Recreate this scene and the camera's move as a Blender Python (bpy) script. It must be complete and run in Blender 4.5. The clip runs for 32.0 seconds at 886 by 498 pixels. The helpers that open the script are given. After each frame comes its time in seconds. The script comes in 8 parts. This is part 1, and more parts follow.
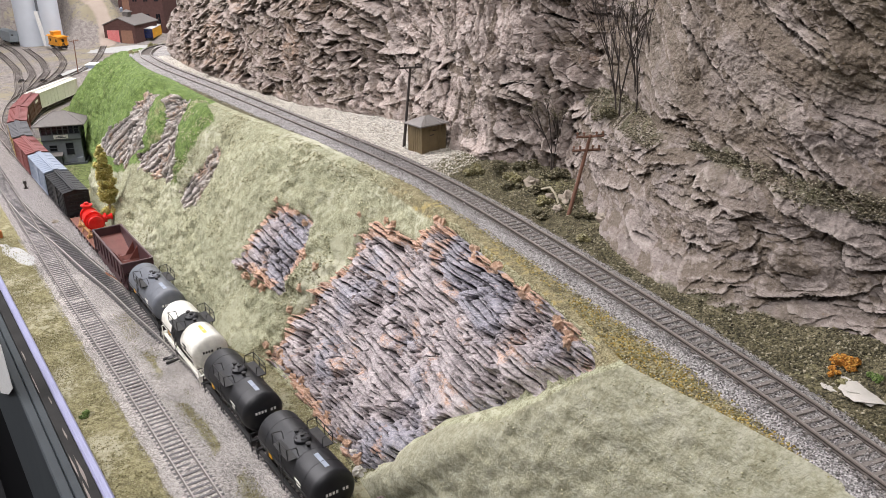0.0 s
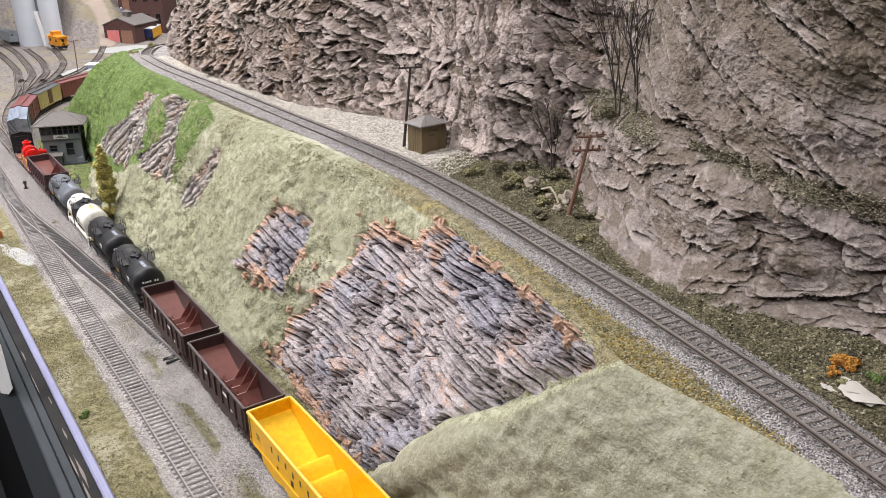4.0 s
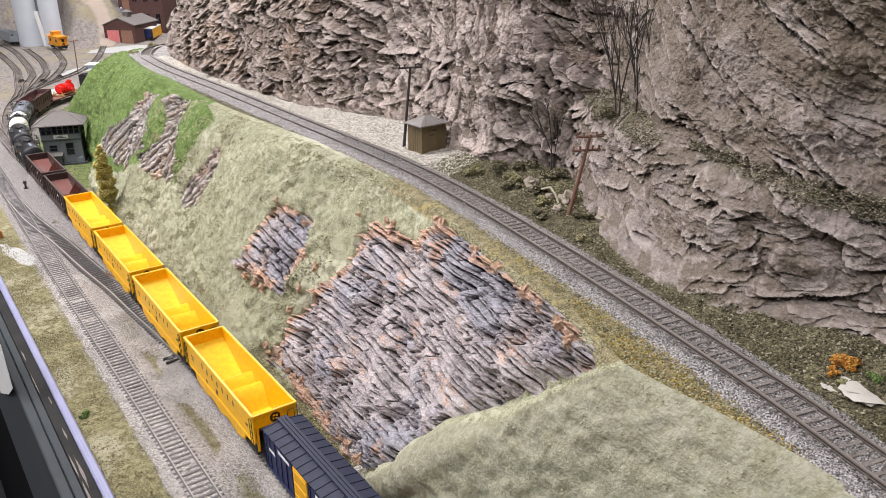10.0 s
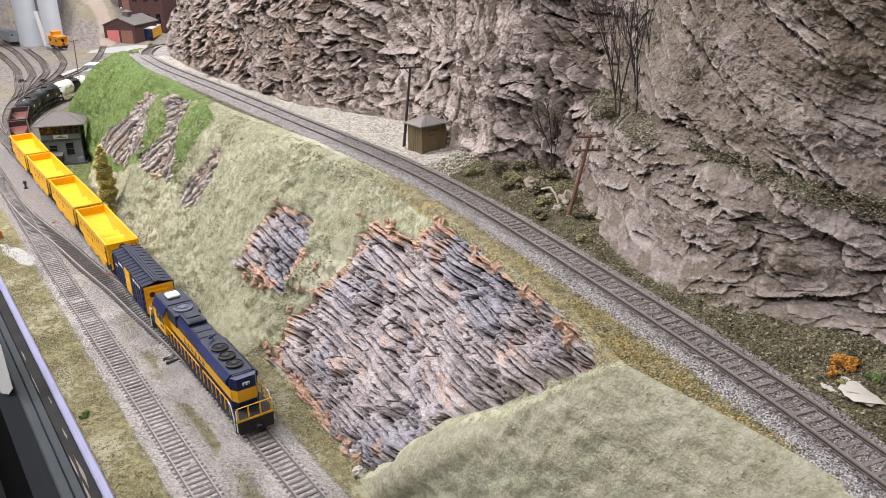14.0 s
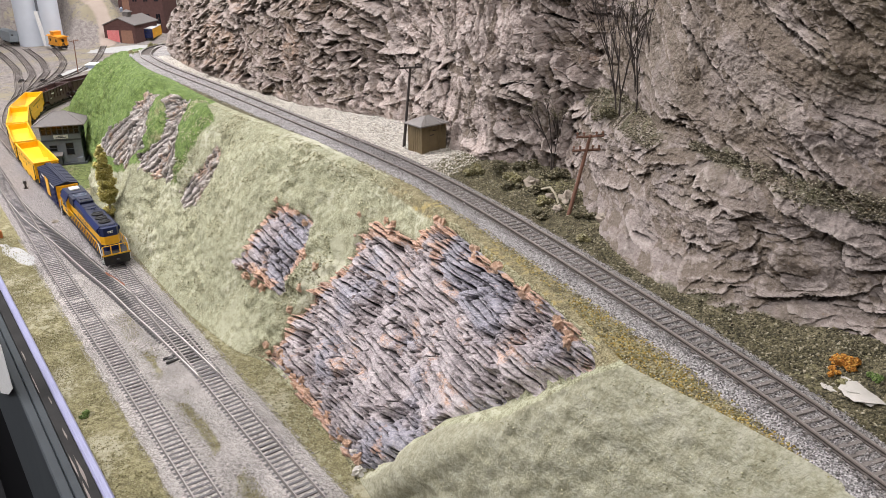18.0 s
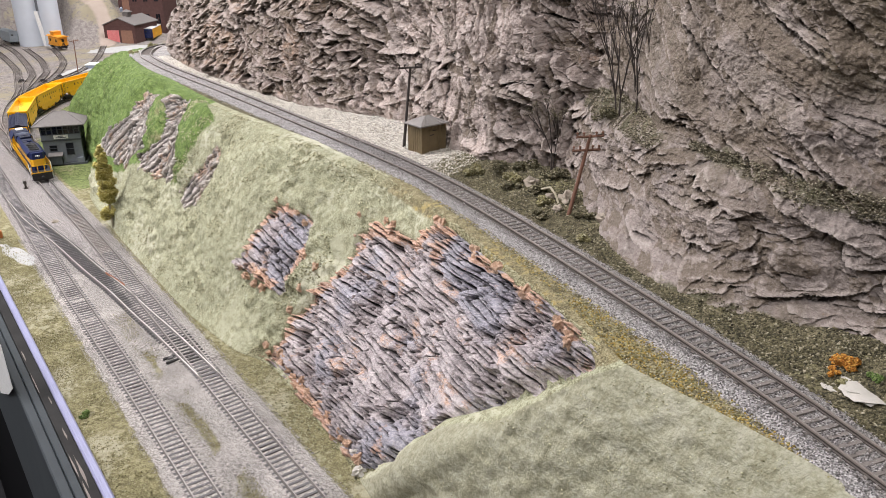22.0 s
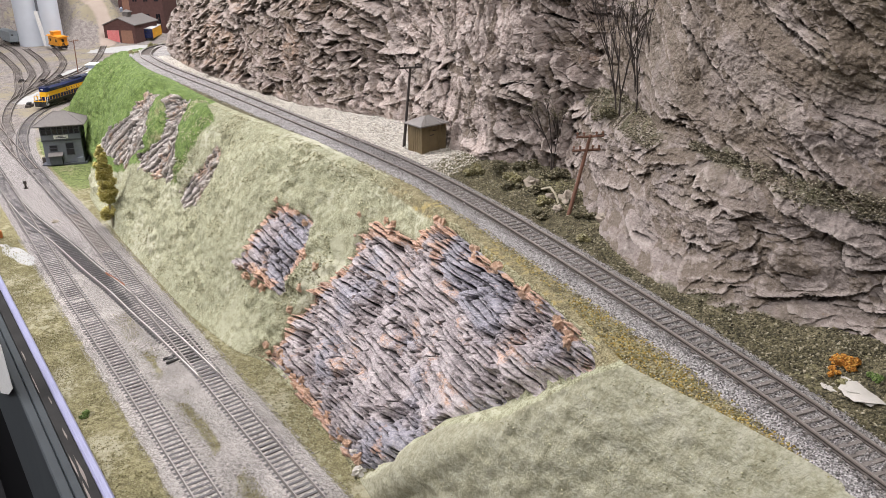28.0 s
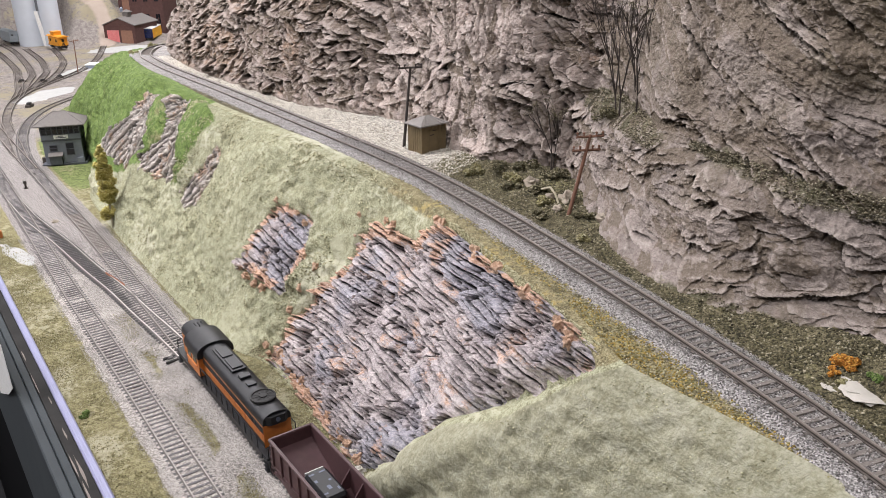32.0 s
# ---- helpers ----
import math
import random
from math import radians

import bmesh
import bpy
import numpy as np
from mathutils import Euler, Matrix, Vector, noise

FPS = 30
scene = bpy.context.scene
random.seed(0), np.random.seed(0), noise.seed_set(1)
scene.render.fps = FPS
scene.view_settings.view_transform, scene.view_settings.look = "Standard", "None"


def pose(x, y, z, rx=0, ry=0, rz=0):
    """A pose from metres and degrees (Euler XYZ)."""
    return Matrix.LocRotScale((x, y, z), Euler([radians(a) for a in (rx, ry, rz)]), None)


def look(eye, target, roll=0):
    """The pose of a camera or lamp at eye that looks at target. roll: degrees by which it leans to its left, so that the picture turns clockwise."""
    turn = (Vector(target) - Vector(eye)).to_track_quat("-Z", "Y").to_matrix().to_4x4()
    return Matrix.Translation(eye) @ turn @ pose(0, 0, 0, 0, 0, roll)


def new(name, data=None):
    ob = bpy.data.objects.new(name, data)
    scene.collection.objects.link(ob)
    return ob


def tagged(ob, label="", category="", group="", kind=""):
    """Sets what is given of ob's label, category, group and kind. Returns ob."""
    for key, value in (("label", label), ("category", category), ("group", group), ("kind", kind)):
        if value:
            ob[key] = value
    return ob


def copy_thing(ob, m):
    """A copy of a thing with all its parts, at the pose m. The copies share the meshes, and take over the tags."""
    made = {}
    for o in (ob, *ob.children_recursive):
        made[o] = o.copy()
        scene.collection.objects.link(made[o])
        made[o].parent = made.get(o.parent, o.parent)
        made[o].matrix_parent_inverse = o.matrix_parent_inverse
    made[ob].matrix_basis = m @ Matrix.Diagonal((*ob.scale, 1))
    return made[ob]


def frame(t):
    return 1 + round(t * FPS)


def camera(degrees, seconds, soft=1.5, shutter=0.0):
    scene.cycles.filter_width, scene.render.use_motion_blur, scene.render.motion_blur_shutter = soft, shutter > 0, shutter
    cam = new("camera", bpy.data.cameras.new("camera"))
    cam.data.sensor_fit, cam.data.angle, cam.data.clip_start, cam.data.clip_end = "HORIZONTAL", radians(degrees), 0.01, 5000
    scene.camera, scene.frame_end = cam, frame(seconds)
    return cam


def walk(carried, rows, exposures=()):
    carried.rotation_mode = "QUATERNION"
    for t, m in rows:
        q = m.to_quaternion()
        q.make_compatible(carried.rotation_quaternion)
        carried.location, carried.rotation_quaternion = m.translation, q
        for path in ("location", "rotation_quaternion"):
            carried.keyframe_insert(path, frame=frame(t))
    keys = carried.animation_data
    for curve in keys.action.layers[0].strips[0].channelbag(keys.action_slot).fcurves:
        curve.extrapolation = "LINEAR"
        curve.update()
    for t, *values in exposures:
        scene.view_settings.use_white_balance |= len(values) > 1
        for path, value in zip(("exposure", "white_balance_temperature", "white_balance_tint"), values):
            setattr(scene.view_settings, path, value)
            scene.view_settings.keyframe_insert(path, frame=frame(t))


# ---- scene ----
C = 0.01  # shapes below are drawn in centimetres

cam = camera(58.5, 32.0, soft=0.25)
EYE, AIM = (-0.18373, 0.0, 0.37599), (0.24151, 0.60593, 0.07266)
walk(cam, [(0.0, look(EYE, AIM, -0.61)), (32.0, look(EYE, AIM, -0.61))])

# ---- light: a room with ceiling panels ----
world = bpy.data.worlds.new("world")
scene.world = world
world.use_nodes = True
world.node_tree.nodes["Background"].inputs[0].default_value = (0.85, 0.93, 1.0, 1)
world.node_tree.nodes["Background"].inputs[1].default_value = 0.04
scene.view_settings.exposure = 0.0


def lamp(name, x, y, z, sx, sy, watts, colour, tx, ty, tz):
    data = bpy.data.lights.new(name, "AREA")
    data.shape, data.size, data.size_y, data.energy, data.color = "RECTANGLE", sx, sy, watts, colour
    ob = new(name, data)
    ob.matrix_world = look((x, y, z), (tx, ty, tz))
    return ob


lamp("ceiling_light", -0.65, 1.45, 1.5, 0.5, 2.2, 68, (1.0, 0.967, 1.005), -0.1, 1.2, 0)
lamp("ceiling_light", 0.9, 2.7, 1.65, 1.6, 0.6, 50, (1.0, 0.967, 1.005), 0.6, 2.4, 0)
lamp("ceiling_light", -0.75, -0.1, 1.6, 0.8, 0.5, 16, (1.0, 0.967, 1.005), 0.1, 0.1, 0)


# ---- materials ----
class Nodes:
    """A node material: output values are sockets that the next node takes."""

    def __init__(self, name, rough=0.8, metal=0.0):
        self.m = bpy.data.materials.new(name)
        self.m.use_nodes = True
        self.t = self.m.node_tree
        self.b = self.t.nodes["Principled BSDF"]
        self.b.inputs["Roughness"].default_value = rough
        self.b.inputs["Metallic"].default_value = metal
        self.co = self.n("ShaderNodeTexCoord").outputs["Object"]

    def n(self, kind, **props):
        node = self.t.nodes.new(kind)
        for key, value in props.items():
            setattr(node, key, value)
        return node

    def put(self, node, key, value):
        if hasattr(value, "is_linked"):
            self.t.links.new(value, node.inputs[key])
        else:
            node.inputs[key].default_value = value

    def noise(self, scale, detail=4.0, rough=0.6, co=None, stretch=None, turn=None):
        src = co or self.co
        if stretch:
            mp = self.n("ShaderNodeMapping")
            self.put(mp, "Vector", src)
            mp.inputs["Scale"].default_value = stretch
            if turn:
                mp.inputs["Rotation"].default_value = turn
            src = mp.outputs[0]
        node = self.n("ShaderNodeTexNoise")
        self.put(node, "Vector", src)
        node.inputs["Scale"].default_value, node.inputs["Detail"].default_value = scale, detail
        node.inputs["Roughness"].default_value = rough
        return node.outputs[0]

    def cells(self, scale, feature="F1", out="Distance", rand=1.0):
        node = self.n("ShaderNodeTexVoronoi", feature=feature)
        self.put(node, "Vector", self.co)
        node.inputs["Scale"].default_value = scale
        node.inputs["Randomness"].default_value = rand
        return node.outputs[out]

    def attr(self, name):
        return self.n("ShaderNodeAttribute", attribute_name=name).outputs["Fac"]

    def ramp(self, fac, stops):
        node = self.n("ShaderNodeValToRGB")
        self.put(node, "Fac", fac)
        el = node.color_ramp.elements
        while len(el) < len(stops):
            el.new(0.5)
        for e, (pos, col) in zip(el, stops):
            e.position = pos
            e.color = (*col, 1) if len(col) == 3 else col
        return node.outputs[0]

    def step(self, fac, lo, hi):
        node = self.n("ShaderNodeMapRange", interpolation_type="SMOOTHSTEP")
        self.put(node, "Value", fac)
        node.inputs["From Min"].default_value, node.inputs["From Max"].default_value = lo, hi
        return node.outputs[0]

    def math(self, op, a, b=0.0):
        node = self.n("ShaderNodeMath", operation=op)
        self.put(node, 0, a)
        self.put(node, 1, b)
        return node.outputs[0]

    def mix(self, fac, a, b, blend="MIX"):
        node = self.n("ShaderNodeMix", data_type="RGBA", blend_type=blend)
        self.put(node, 0, fac)
        for slot, v in ((6, a), (7, b)):
            self.put(node, slot, (*v, 1) if isinstance(v, tuple) else v)
        return node.outputs[2]

    def colour(self, v):
        self.put(self.b, "Base Color", (*v, 1) if isinstance(v, tuple) else v)
        return self

    def bump(self, height, depth, strength=1.0):
        """depth in metres for a height that goes from 0 to 1."""
        node = self.n("ShaderNodeBump")
        self.put(node, "Height", height)
        node.inputs["Distance"].default_value, node.inputs["Strength"].default_value = depth, strength
        if self.b.inputs["Normal"].is_linked:
            self.put(node, "Normal", self.b.inputs["Normal"].links[0].from_socket)
        self.t.links.new(node.outputs[0], self.b.inputs["Normal"])
        return self


def paint(name, col, rough=0.45, metal=0.0, dirt=0.25, grime=(0.09, 0.07, 0.055), scale=60.0, gloss=0.5):
    """Model paint: a colour, a mottled tone and dust in patches."""
    k = Nodes(name, rough, metal)
    k.b.inputs["Specular IOR Level"].default_value = gloss
    tone = k.mix(k.step(k.noise(scale * 4, 3), 0.3, 0.7), tuple(c * 0.9 for c in col), tuple(min(1, c * 1.06) for c in col))
    k.colour(k.mix(k.math("MULTIPLY", k.step(k.noise(scale, 5, 0.65), 0.5, 0.8), dirt), tone, grime))
    k.bump(k.noise(scale * 12, 2), 0.00004)
    return k.m


def rock(name, tones, ochre, ochre_at, blue=None, fine=1.0, moss=None, pale=None, tan=None, olive=None, umber=None):
    """Cast plaster rock: washes of colour, warm stains, a dark wash that paints shade into the hollows."""
    k = Nodes(name, 0.9)
    broad, mid, fine_n = k.noise(9, 5, 0.62), k.noise(70, 6, 0.7), k.noise(520 * fine, 4, 0.75)
    m = k.math("ADD", k.math("MULTIPLY", broad, 0.35), k.math("MULTIPLY", mid, 0.65))
    col = k.ramp(m, [(0.34, tones[0]), (0.46, tones[1]), (0.54, tones[2]), (0.66, tones[3])])
    if pale:
        col = k.mix(k.math("MULTIPLY", k.attr("pale"), 0.9), col, k.ramp(m, [(0.34, tuple(c * 0.55 for c in pale)), (0.5, pale), (0.66, tuple(min(1, c * 1.2) for c in pale))]))
    if umber:
        col = k.mix(k.math("MULTIPLY", k.attr("umber"), k.step(k.noise(16, 5, 0.65), 0.30, 0.54)), col, k.mix(mid, tuple(c * 0.55 for c in umber), tuple(min(1, c * 1.5) for c in umber)))
    if tan:
        col = k.mix(k.math("MULTIPLY", k.attr("tan"), k.step(k.noise(22, 4), 0.42, 0.6)), col, tan)
    if olive:
        col = k.mix(k.math("MULTIPLY", k.attr("olive"), k.step(k.noise(18, 5, 0.6), 0.35, 0.6)), col, olive)
    if blue:
        col = k.mix(k.math("MULTIPLY", k.step(k.math("ADD", k.noise(13, 4, 0.6), k.math("MULTIPLY", k.attr("bluish"), 0.2)), 0.50, 0.62), 0.7), col, k.mix(mid, tuple(c * 0.5 for c in blue), tuple(min(1, c * 1.6) for c in blue)))
    stain = k.step(k.noise(34, 6, 0.75), ochre_at, ochre_at + 0.1)
    col = k.mix(k.math("MULTIPLY", stain, 0.75), col, ochre)
    rim = k.step(k.math("ADD", k.attr("edge"), k.math("MULTIPLY", k.noise(110, 4, 0.7), 0.6)), 0.85, 1.15)
    col = k.mix(k.math("MULTIPLY", rim, 0.85), col, k.mix(mid, tuple(c * 0.7 for c in ochre), tuple(min(1, c * 1.35) for c in ochre)))
    if moss:
        col = k.mix(k.step(k.math("ADD", k.attr("moss"), k.math("MULTIPLY", k.noise(120, 5), 0.6)), 0.75, 1.05), col,
                    k.mix(k.noise(900, 2), tuple(c * 0.5 for c in moss), tuple(c * 1.5 for c in moss)))
    if pale:
        col = k.mix(k.math("MULTIPLY", k.step(k.attr("tone"), 0.8, 0.1), 0.85), col, k.mix(broad, (0.10, 0.072, 0.04), (0.17, 0.135, 0.105)))
        # raised edges dry-brushed paler, highlights painted into the colour
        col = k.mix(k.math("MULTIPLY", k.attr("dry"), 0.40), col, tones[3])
    else:
        col = k.mix(k.math("MULTIPLY", k.step(k.attr("tone"), 0.75, 0.1), 0.32), col, tones[0])
    col = k.mix(k.math("MULTIPLY", k.step(fine_n, 0.45, 0.70), 0.16 if pale else 0.45), col, tuple(min(1, c * 1.22) for c in tones[3]))
    col = k.mix(k.math("MULTIPLY", k.step(fine_n, 0.47, 0.34), 0.40 if pale else 0.5), col, tones[0])
    # hollows go near black: shade painted into the colour along with the wash
    k.colour(k.mix(k.math("MULTIPLY", k.attr("hollow_shade"), 0.93), col, tuple(c * 0.15 for c in tones[0])))
    k.bump(mid, 0.0009 if pale else 0.0010).bump(fine_n, 0.0011 if pale else 0.0010)
    if pale:
        k.bump(k.noise(420, 3, 0.6, stretch=(1, 0.12, 1), turn=(0.5, 0, 0)), 0.0010)
    return k.m


def plain(name, col, rough=0.6, metal=0.0, scale=200.0, vary=0.15, bump=0.00004, gloss=0.5):
    k = Nodes(name, rough, metal)
    k.b.inputs["Specular IOR Level"].default_value = gloss
    k.colour(k.mix(k.noise(scale, 4), tuple(c * (1 - vary) for c in col), tuple(min(1, c * (1 + vary)) for c in col)))
    k.bump(k.noise(scale * 5, 3), bump)
    return k.m


FACE_TONES = [(0.17, 0.142, 0.144), (0.38, 0.332, 0.334), (0.53, 0.472, 0.468), (0.70, 0.64, 0.635)]
ROCK_FACE = rock("rock_face", FACE_TONES, (0.64, 0.39, 0.25), 0.55, (0.29, 0.30, 0.36))
ROCK_STRIP = rock("rock_strip", [(0.20, 0.178, 0.16), (0.43, 0.39, 0.358), (0.60, 0.55, 0.51), (0.76, 0.71, 0.67)], (0.58, 0.36, 0.22), 0.53)
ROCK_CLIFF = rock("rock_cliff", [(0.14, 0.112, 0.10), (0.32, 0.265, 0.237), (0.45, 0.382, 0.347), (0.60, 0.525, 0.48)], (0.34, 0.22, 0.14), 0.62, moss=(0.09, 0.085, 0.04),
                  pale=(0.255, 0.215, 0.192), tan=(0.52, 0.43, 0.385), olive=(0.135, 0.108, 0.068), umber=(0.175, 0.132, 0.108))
TIE = plain("tie_wood", (0.19, 0.167, 0.15), 0.9, 0, 500, 0.35, 0.0002)
TIE_TURNOUT = plain("tie_turnout", (0.125, 0.117, 0.118), 0.85, 0, 500, 0.3, 0.0001)
TIE_YARD = plain("tie_yard", (0.135, 0.118, 0.108), 0.9, 0, 300, 0.3, 0.0002)
TIE_DARK = plain("tie_dark", (0.03, 0.028, 0.027), 0.8, 0, 500, 0.3, 0.0001)
# rail webs are darker than the heads, with their shade put into the colour
RAIL = plain("rail_side", (0.15, 0.135, 0.125), 0.5, 0.3, 300, 0.2)
RAIL_WORN = plain("rail_worn", (0.115, 0.10, 0.09), 0.55, 0.2, 300, 0.25)
RAIL_WORN_TOP = plain("rail_worn_top", (0.25, 0.228, 0.21), 0.45, 0.4, 400, 0.3)
# brown web of the upper rails, coloured darker still for its shadow side
RAIL_BROWN_SHADE = plain("rail_brown_shade", (0.062, 0.05, 0.042), 0.6, 0.15, 300, 0.25)
RAIL_TOP = plain("rail_top", (0.46, 0.43, 0.405), 0.38, 0.5, 400, 0.3)
RAIL_DULL = plain("rail_dull", (0.33, 0.29, 0.26), 0.45, 0.5, 400, 0.2)


# ---- building tools ----
def mesh_from(name, verts, faces, smooth=False):
    me = bpy.data.meshes.new(name)
    me.from_pydata([tuple(C * c for c in v) for v in verts], [], faces)
    if smooth:
        me.polygons.foreach_set("use_smooth", [True] * len(me.polygons))
    me.update()
    return me


def put(name, me, mat, parent=None, m=None):
    ob = new(name, me)
    if mat and not me.materials:
        me.materials.append(mat)
    if parent:
        ob.parent = parent
    if m:
        ob.matrix_basis = m
    return ob


def at(x, y, z, rx=0, ry=0, rz=0):
    return pose(x * C, y * C, z * C, rx, ry, rz)


def part(name, bm, mat, parent, label="", smooth=False, m=None):
    """Links a bmesh, drawn in centimetres, as one mesh object under a thing."""
    bmesh.ops.recalc_face_normals(bm, faces=bm.faces[:])
    me = bpy.data.meshes.new(name)
    bm.to_mesh(me)
    bm.free()
    me.transform(Matrix.Scale(C, 4))
    if smooth:
        me.polygons.foreach_set("use_smooth", [True] * len(me.polygons))
        me.set_sharp_from_angle(angle=radians(38))
    return tagged(put(name, me, mat, parent, m), label)


def thing(name, label, category, m=None, group="", kind=""):
    ob = new(name)
    ob.empty_display_size = 0.01
    if m:
        ob.matrix_basis = m
    return tagged(ob, label, category, group, kind)


def nb():
    return bmesh.new()


def box(bm, x0, x1, y0, y1, z0, z1, bev=0.0):
    vs = [bm.verts.new((x, y, z)) for z in (z0, z1) for y in (y0, y1) for x in (x0, x1)]
    fs = [bm.faces.new([vs[i] for i in q]) for q in ((0, 2, 3, 1), (4, 5, 7, 6), (0, 1, 5, 4), (2, 6, 7, 3), (0, 4, 6, 2), (1, 3, 7, 5))]
    if bev:
        bmesh.ops.bevel(bm, geom=list({e for f in fs for e in f.edges}), offset=bev, segments=1, affect="EDGES", clamp_overlap=True)
    return bm


def prism(bm, poly, a0, a1, axis="y"):
    """A closed outline pulled along an axis. For y the outline is (x, z); for x it is (y, z); for z it is (x, y)."""
    def v(p, a):
        return {"y": (p[0], a, p[1]), "x": (a, p[0], p[1]), "z": (p[0], p[1], a)}[axis]
    lo, hi = [bm.verts.new(v(p, a0)) for p in poly], [bm.verts.new(v(p, a1)) for p in poly]
    bm.faces.new(lo)
    bm.faces.new(hi[::-1])
    n = len(poly)
    for i in range(n):
        bm.faces.new((lo[i], hi[i], hi[(i + 1) % n], lo[(i + 1) % n]))
    return bm


def rod(bm, a, b, r, n=6, r2=None):
    a, b = Vector(a), Vector(b)
    q = (b - a).to_track_quat("Z", "Y")
    rings = [[bm.verts.new(p + q @ Vector((rr * math.cos(2 * math.pi * i / n), rr * math.sin(2 * math.pi * i / n), 0))) for i in range(n)]
             for p, rr in ((a, r), (b, r if r2 is None else r2))]
    for i in range(n):
        bm.faces.new((rings[0][i], rings[0][(i + 1) % n], rings[1][(i + 1) % n], rings[1][i]))
    bm.faces.new(rings[0][::-1])
    bm.faces.new(rings[1])
    return bm


def wire(bm, pts, r, n=5):
    for a, b in zip(pts[:-1], pts[1:]):
        rod(bm, a, b, r, n)
    return bm


def lathe(bm, prof, n=24, axis="z", at_=(0, 0, 0)):
    """prof: (radius, along) from end to end."""
    o = Vector(at_)
    rings = []
    for r, h in prof:
        ring = []
        for i in range(n):
            c, s = r * math.cos(2 * math.pi * i / n), r * math.sin(2 * math.pi * i / n)
            ring.append(bm.verts.new(o + Vector({"z": (c, s, h), "y": (c, h, s), "x": (h, c, s)}[axis])))
        rings.append(ring)
    for a, b in zip(rings[:-1], rings[1:]):
        for i in range(n):
            bm.faces.new((a[i], a[(i + 1) % n], b[(i + 1) % n], b[i]))
    bm.faces.new(rings[0][::-1])
    bm.faces.new(rings[-1])
    return bm


# ---- noise on arrays ----
def lattice(ix, iy, iz, seed):
    h = (ix.astype(np.int64) * 374761393 + iy.astype(np.int64) * 668265263 + iz.astype(np.int64) * 2147483647 + seed * 974711) & 0xFFFFFFFF
    h = ((h ^ (h >> 13)) * 1274126177) & 0xFFFFFFFF
    h = ((h ^ (h >> 16)) * 2246822519) & 0xFFFFFFFF
    return ((h ^ (h >> 15)) & 0xFFFFFF) / float(0xFFFFFF)


def vnoise(x, y, z=0.0, seed=0):
    """Smooth noise from 0 to 1 on arrays."""
    x, y, z = np.broadcast_arrays(np.asarray(x, float), np.asarray(y, float), np.asarray(z, float))
    ix, iy, iz = np.floor(x), np.floor(y), np.floor(z)
    fx, fy, fz = x - ix, y - iy, z - iz
    fx, fy, fz = (f * f * f * (f * (f * 6 - 15) + 10) for f in (fx, fy, fz))
    out = 0
    for dx in (0, 1):
        for dy in (0, 1):
            for dz in (0, 1):
                w = (fx if dx else 1 - fx) * (fy if dy else 1 - fy) * (fz if dz else 1 - fz)
                out = out + w * lattice(ix + dx, iy + dy, iz + dz, seed)
    return out


def fbm(x, y, z=0.0, octaves=4, seed=0, gain=0.5):
    total, amp, norm = 0, 1.0, 0
    for o in range(octaves):
        total = total + amp * vnoise(x * 2 ** o + 17.3 * o, y * 2 ** o - 9.1 * o, np.asarray(z) * 2 ** o, seed + o)
        norm += amp
        amp *= gain
    return total / norm


def ridge(n):
    return 1 - np.abs(2 * n - 1)


def smooth01(x, a, b):
    t = np.clip((np.asarray(x, float) - a) / (b - a), 0, 1)
    return t * t * (3 - 2 * t)


def spline(u, us, vs):
    """A smooth curve through (us, vs), at u; slopes are limited so that it does not overshoot."""
    us, vs, u = np.asarray(us, float), np.asarray(vs, float), np.asarray(u, float)
    d = np.diff(vs) / np.diff(us)
    m = np.concatenate([[d[0]], np.where(d[:-1] * d[1:] > 0, 2 * d[:-1] * d[1:] / np.where(d[:-1] + d[1:] == 0, 1, d[:-1] + d[1:]), 0), [d[-1]]])
    i = np.clip(np.searchsorted(us, u) - 1, 0, len(us) - 2)
    h = us[i + 1] - us[i]
    t = np.clip((u - us[i]) / h, 0, 1)
    return ((2 * t ** 3 - 3 * t ** 2 + 1) * vs[i] + (t ** 3 - 2 * t ** 2 + t) * h * m[i]
            + (-2 * t ** 3 + 3 * t ** 2) * vs[i + 1] + (t ** 3 - t ** 2) * h * m[i + 1])


# ---- plan of the hill, in centimetres: rail tops of the lower line are z = 0 ----
GROUND, BED = -0.5, 17.4
# along the hill: toe x, y; shoulder x, y; bulge of the slope
HILL = [(-40, 2.9, -40, 4.2, -40, 0.3), (0, 3.0, 0, 6.3, -2, 0.4), (12, 2.9, 16, 7.9, 8, 0.6), (24, 3.2, 30, 8.35, 15.5, 0.8), (34, 3.7, 41, 8.1, 22.5, 0.9),
        (36, 4.2, 44.5, 8.9, 24.8, -0.6), (46, 4.9, 52, 11.4, 34.5, -0.8), (58, 5.4, 62, 14.6, 50, -0.5), (66, 3.6, 68, 16, 62, -0.2),
        (80, 2.7, 82, 15.2, 76, 0), (100, 2.8, 102, 14.3, 95, 0), (125, 3.6, 124, 15.0, 116, 0.3), (145, 8.6, 142, 16.2, 134, 0.6),
        (165, 10.0, 166, 17.2, 143.5, 1.5)]
HILL_END = [(185, 13.0, 186, 20.0, 148.5, 1.9), (205, 24, 199, 26, 152, 1.0), (225, 45, 208, 36, 153, 0.3), (245, 80, 210, 60, 153, 0.3)]
HROWS = np.array(HILL + HILL_END)
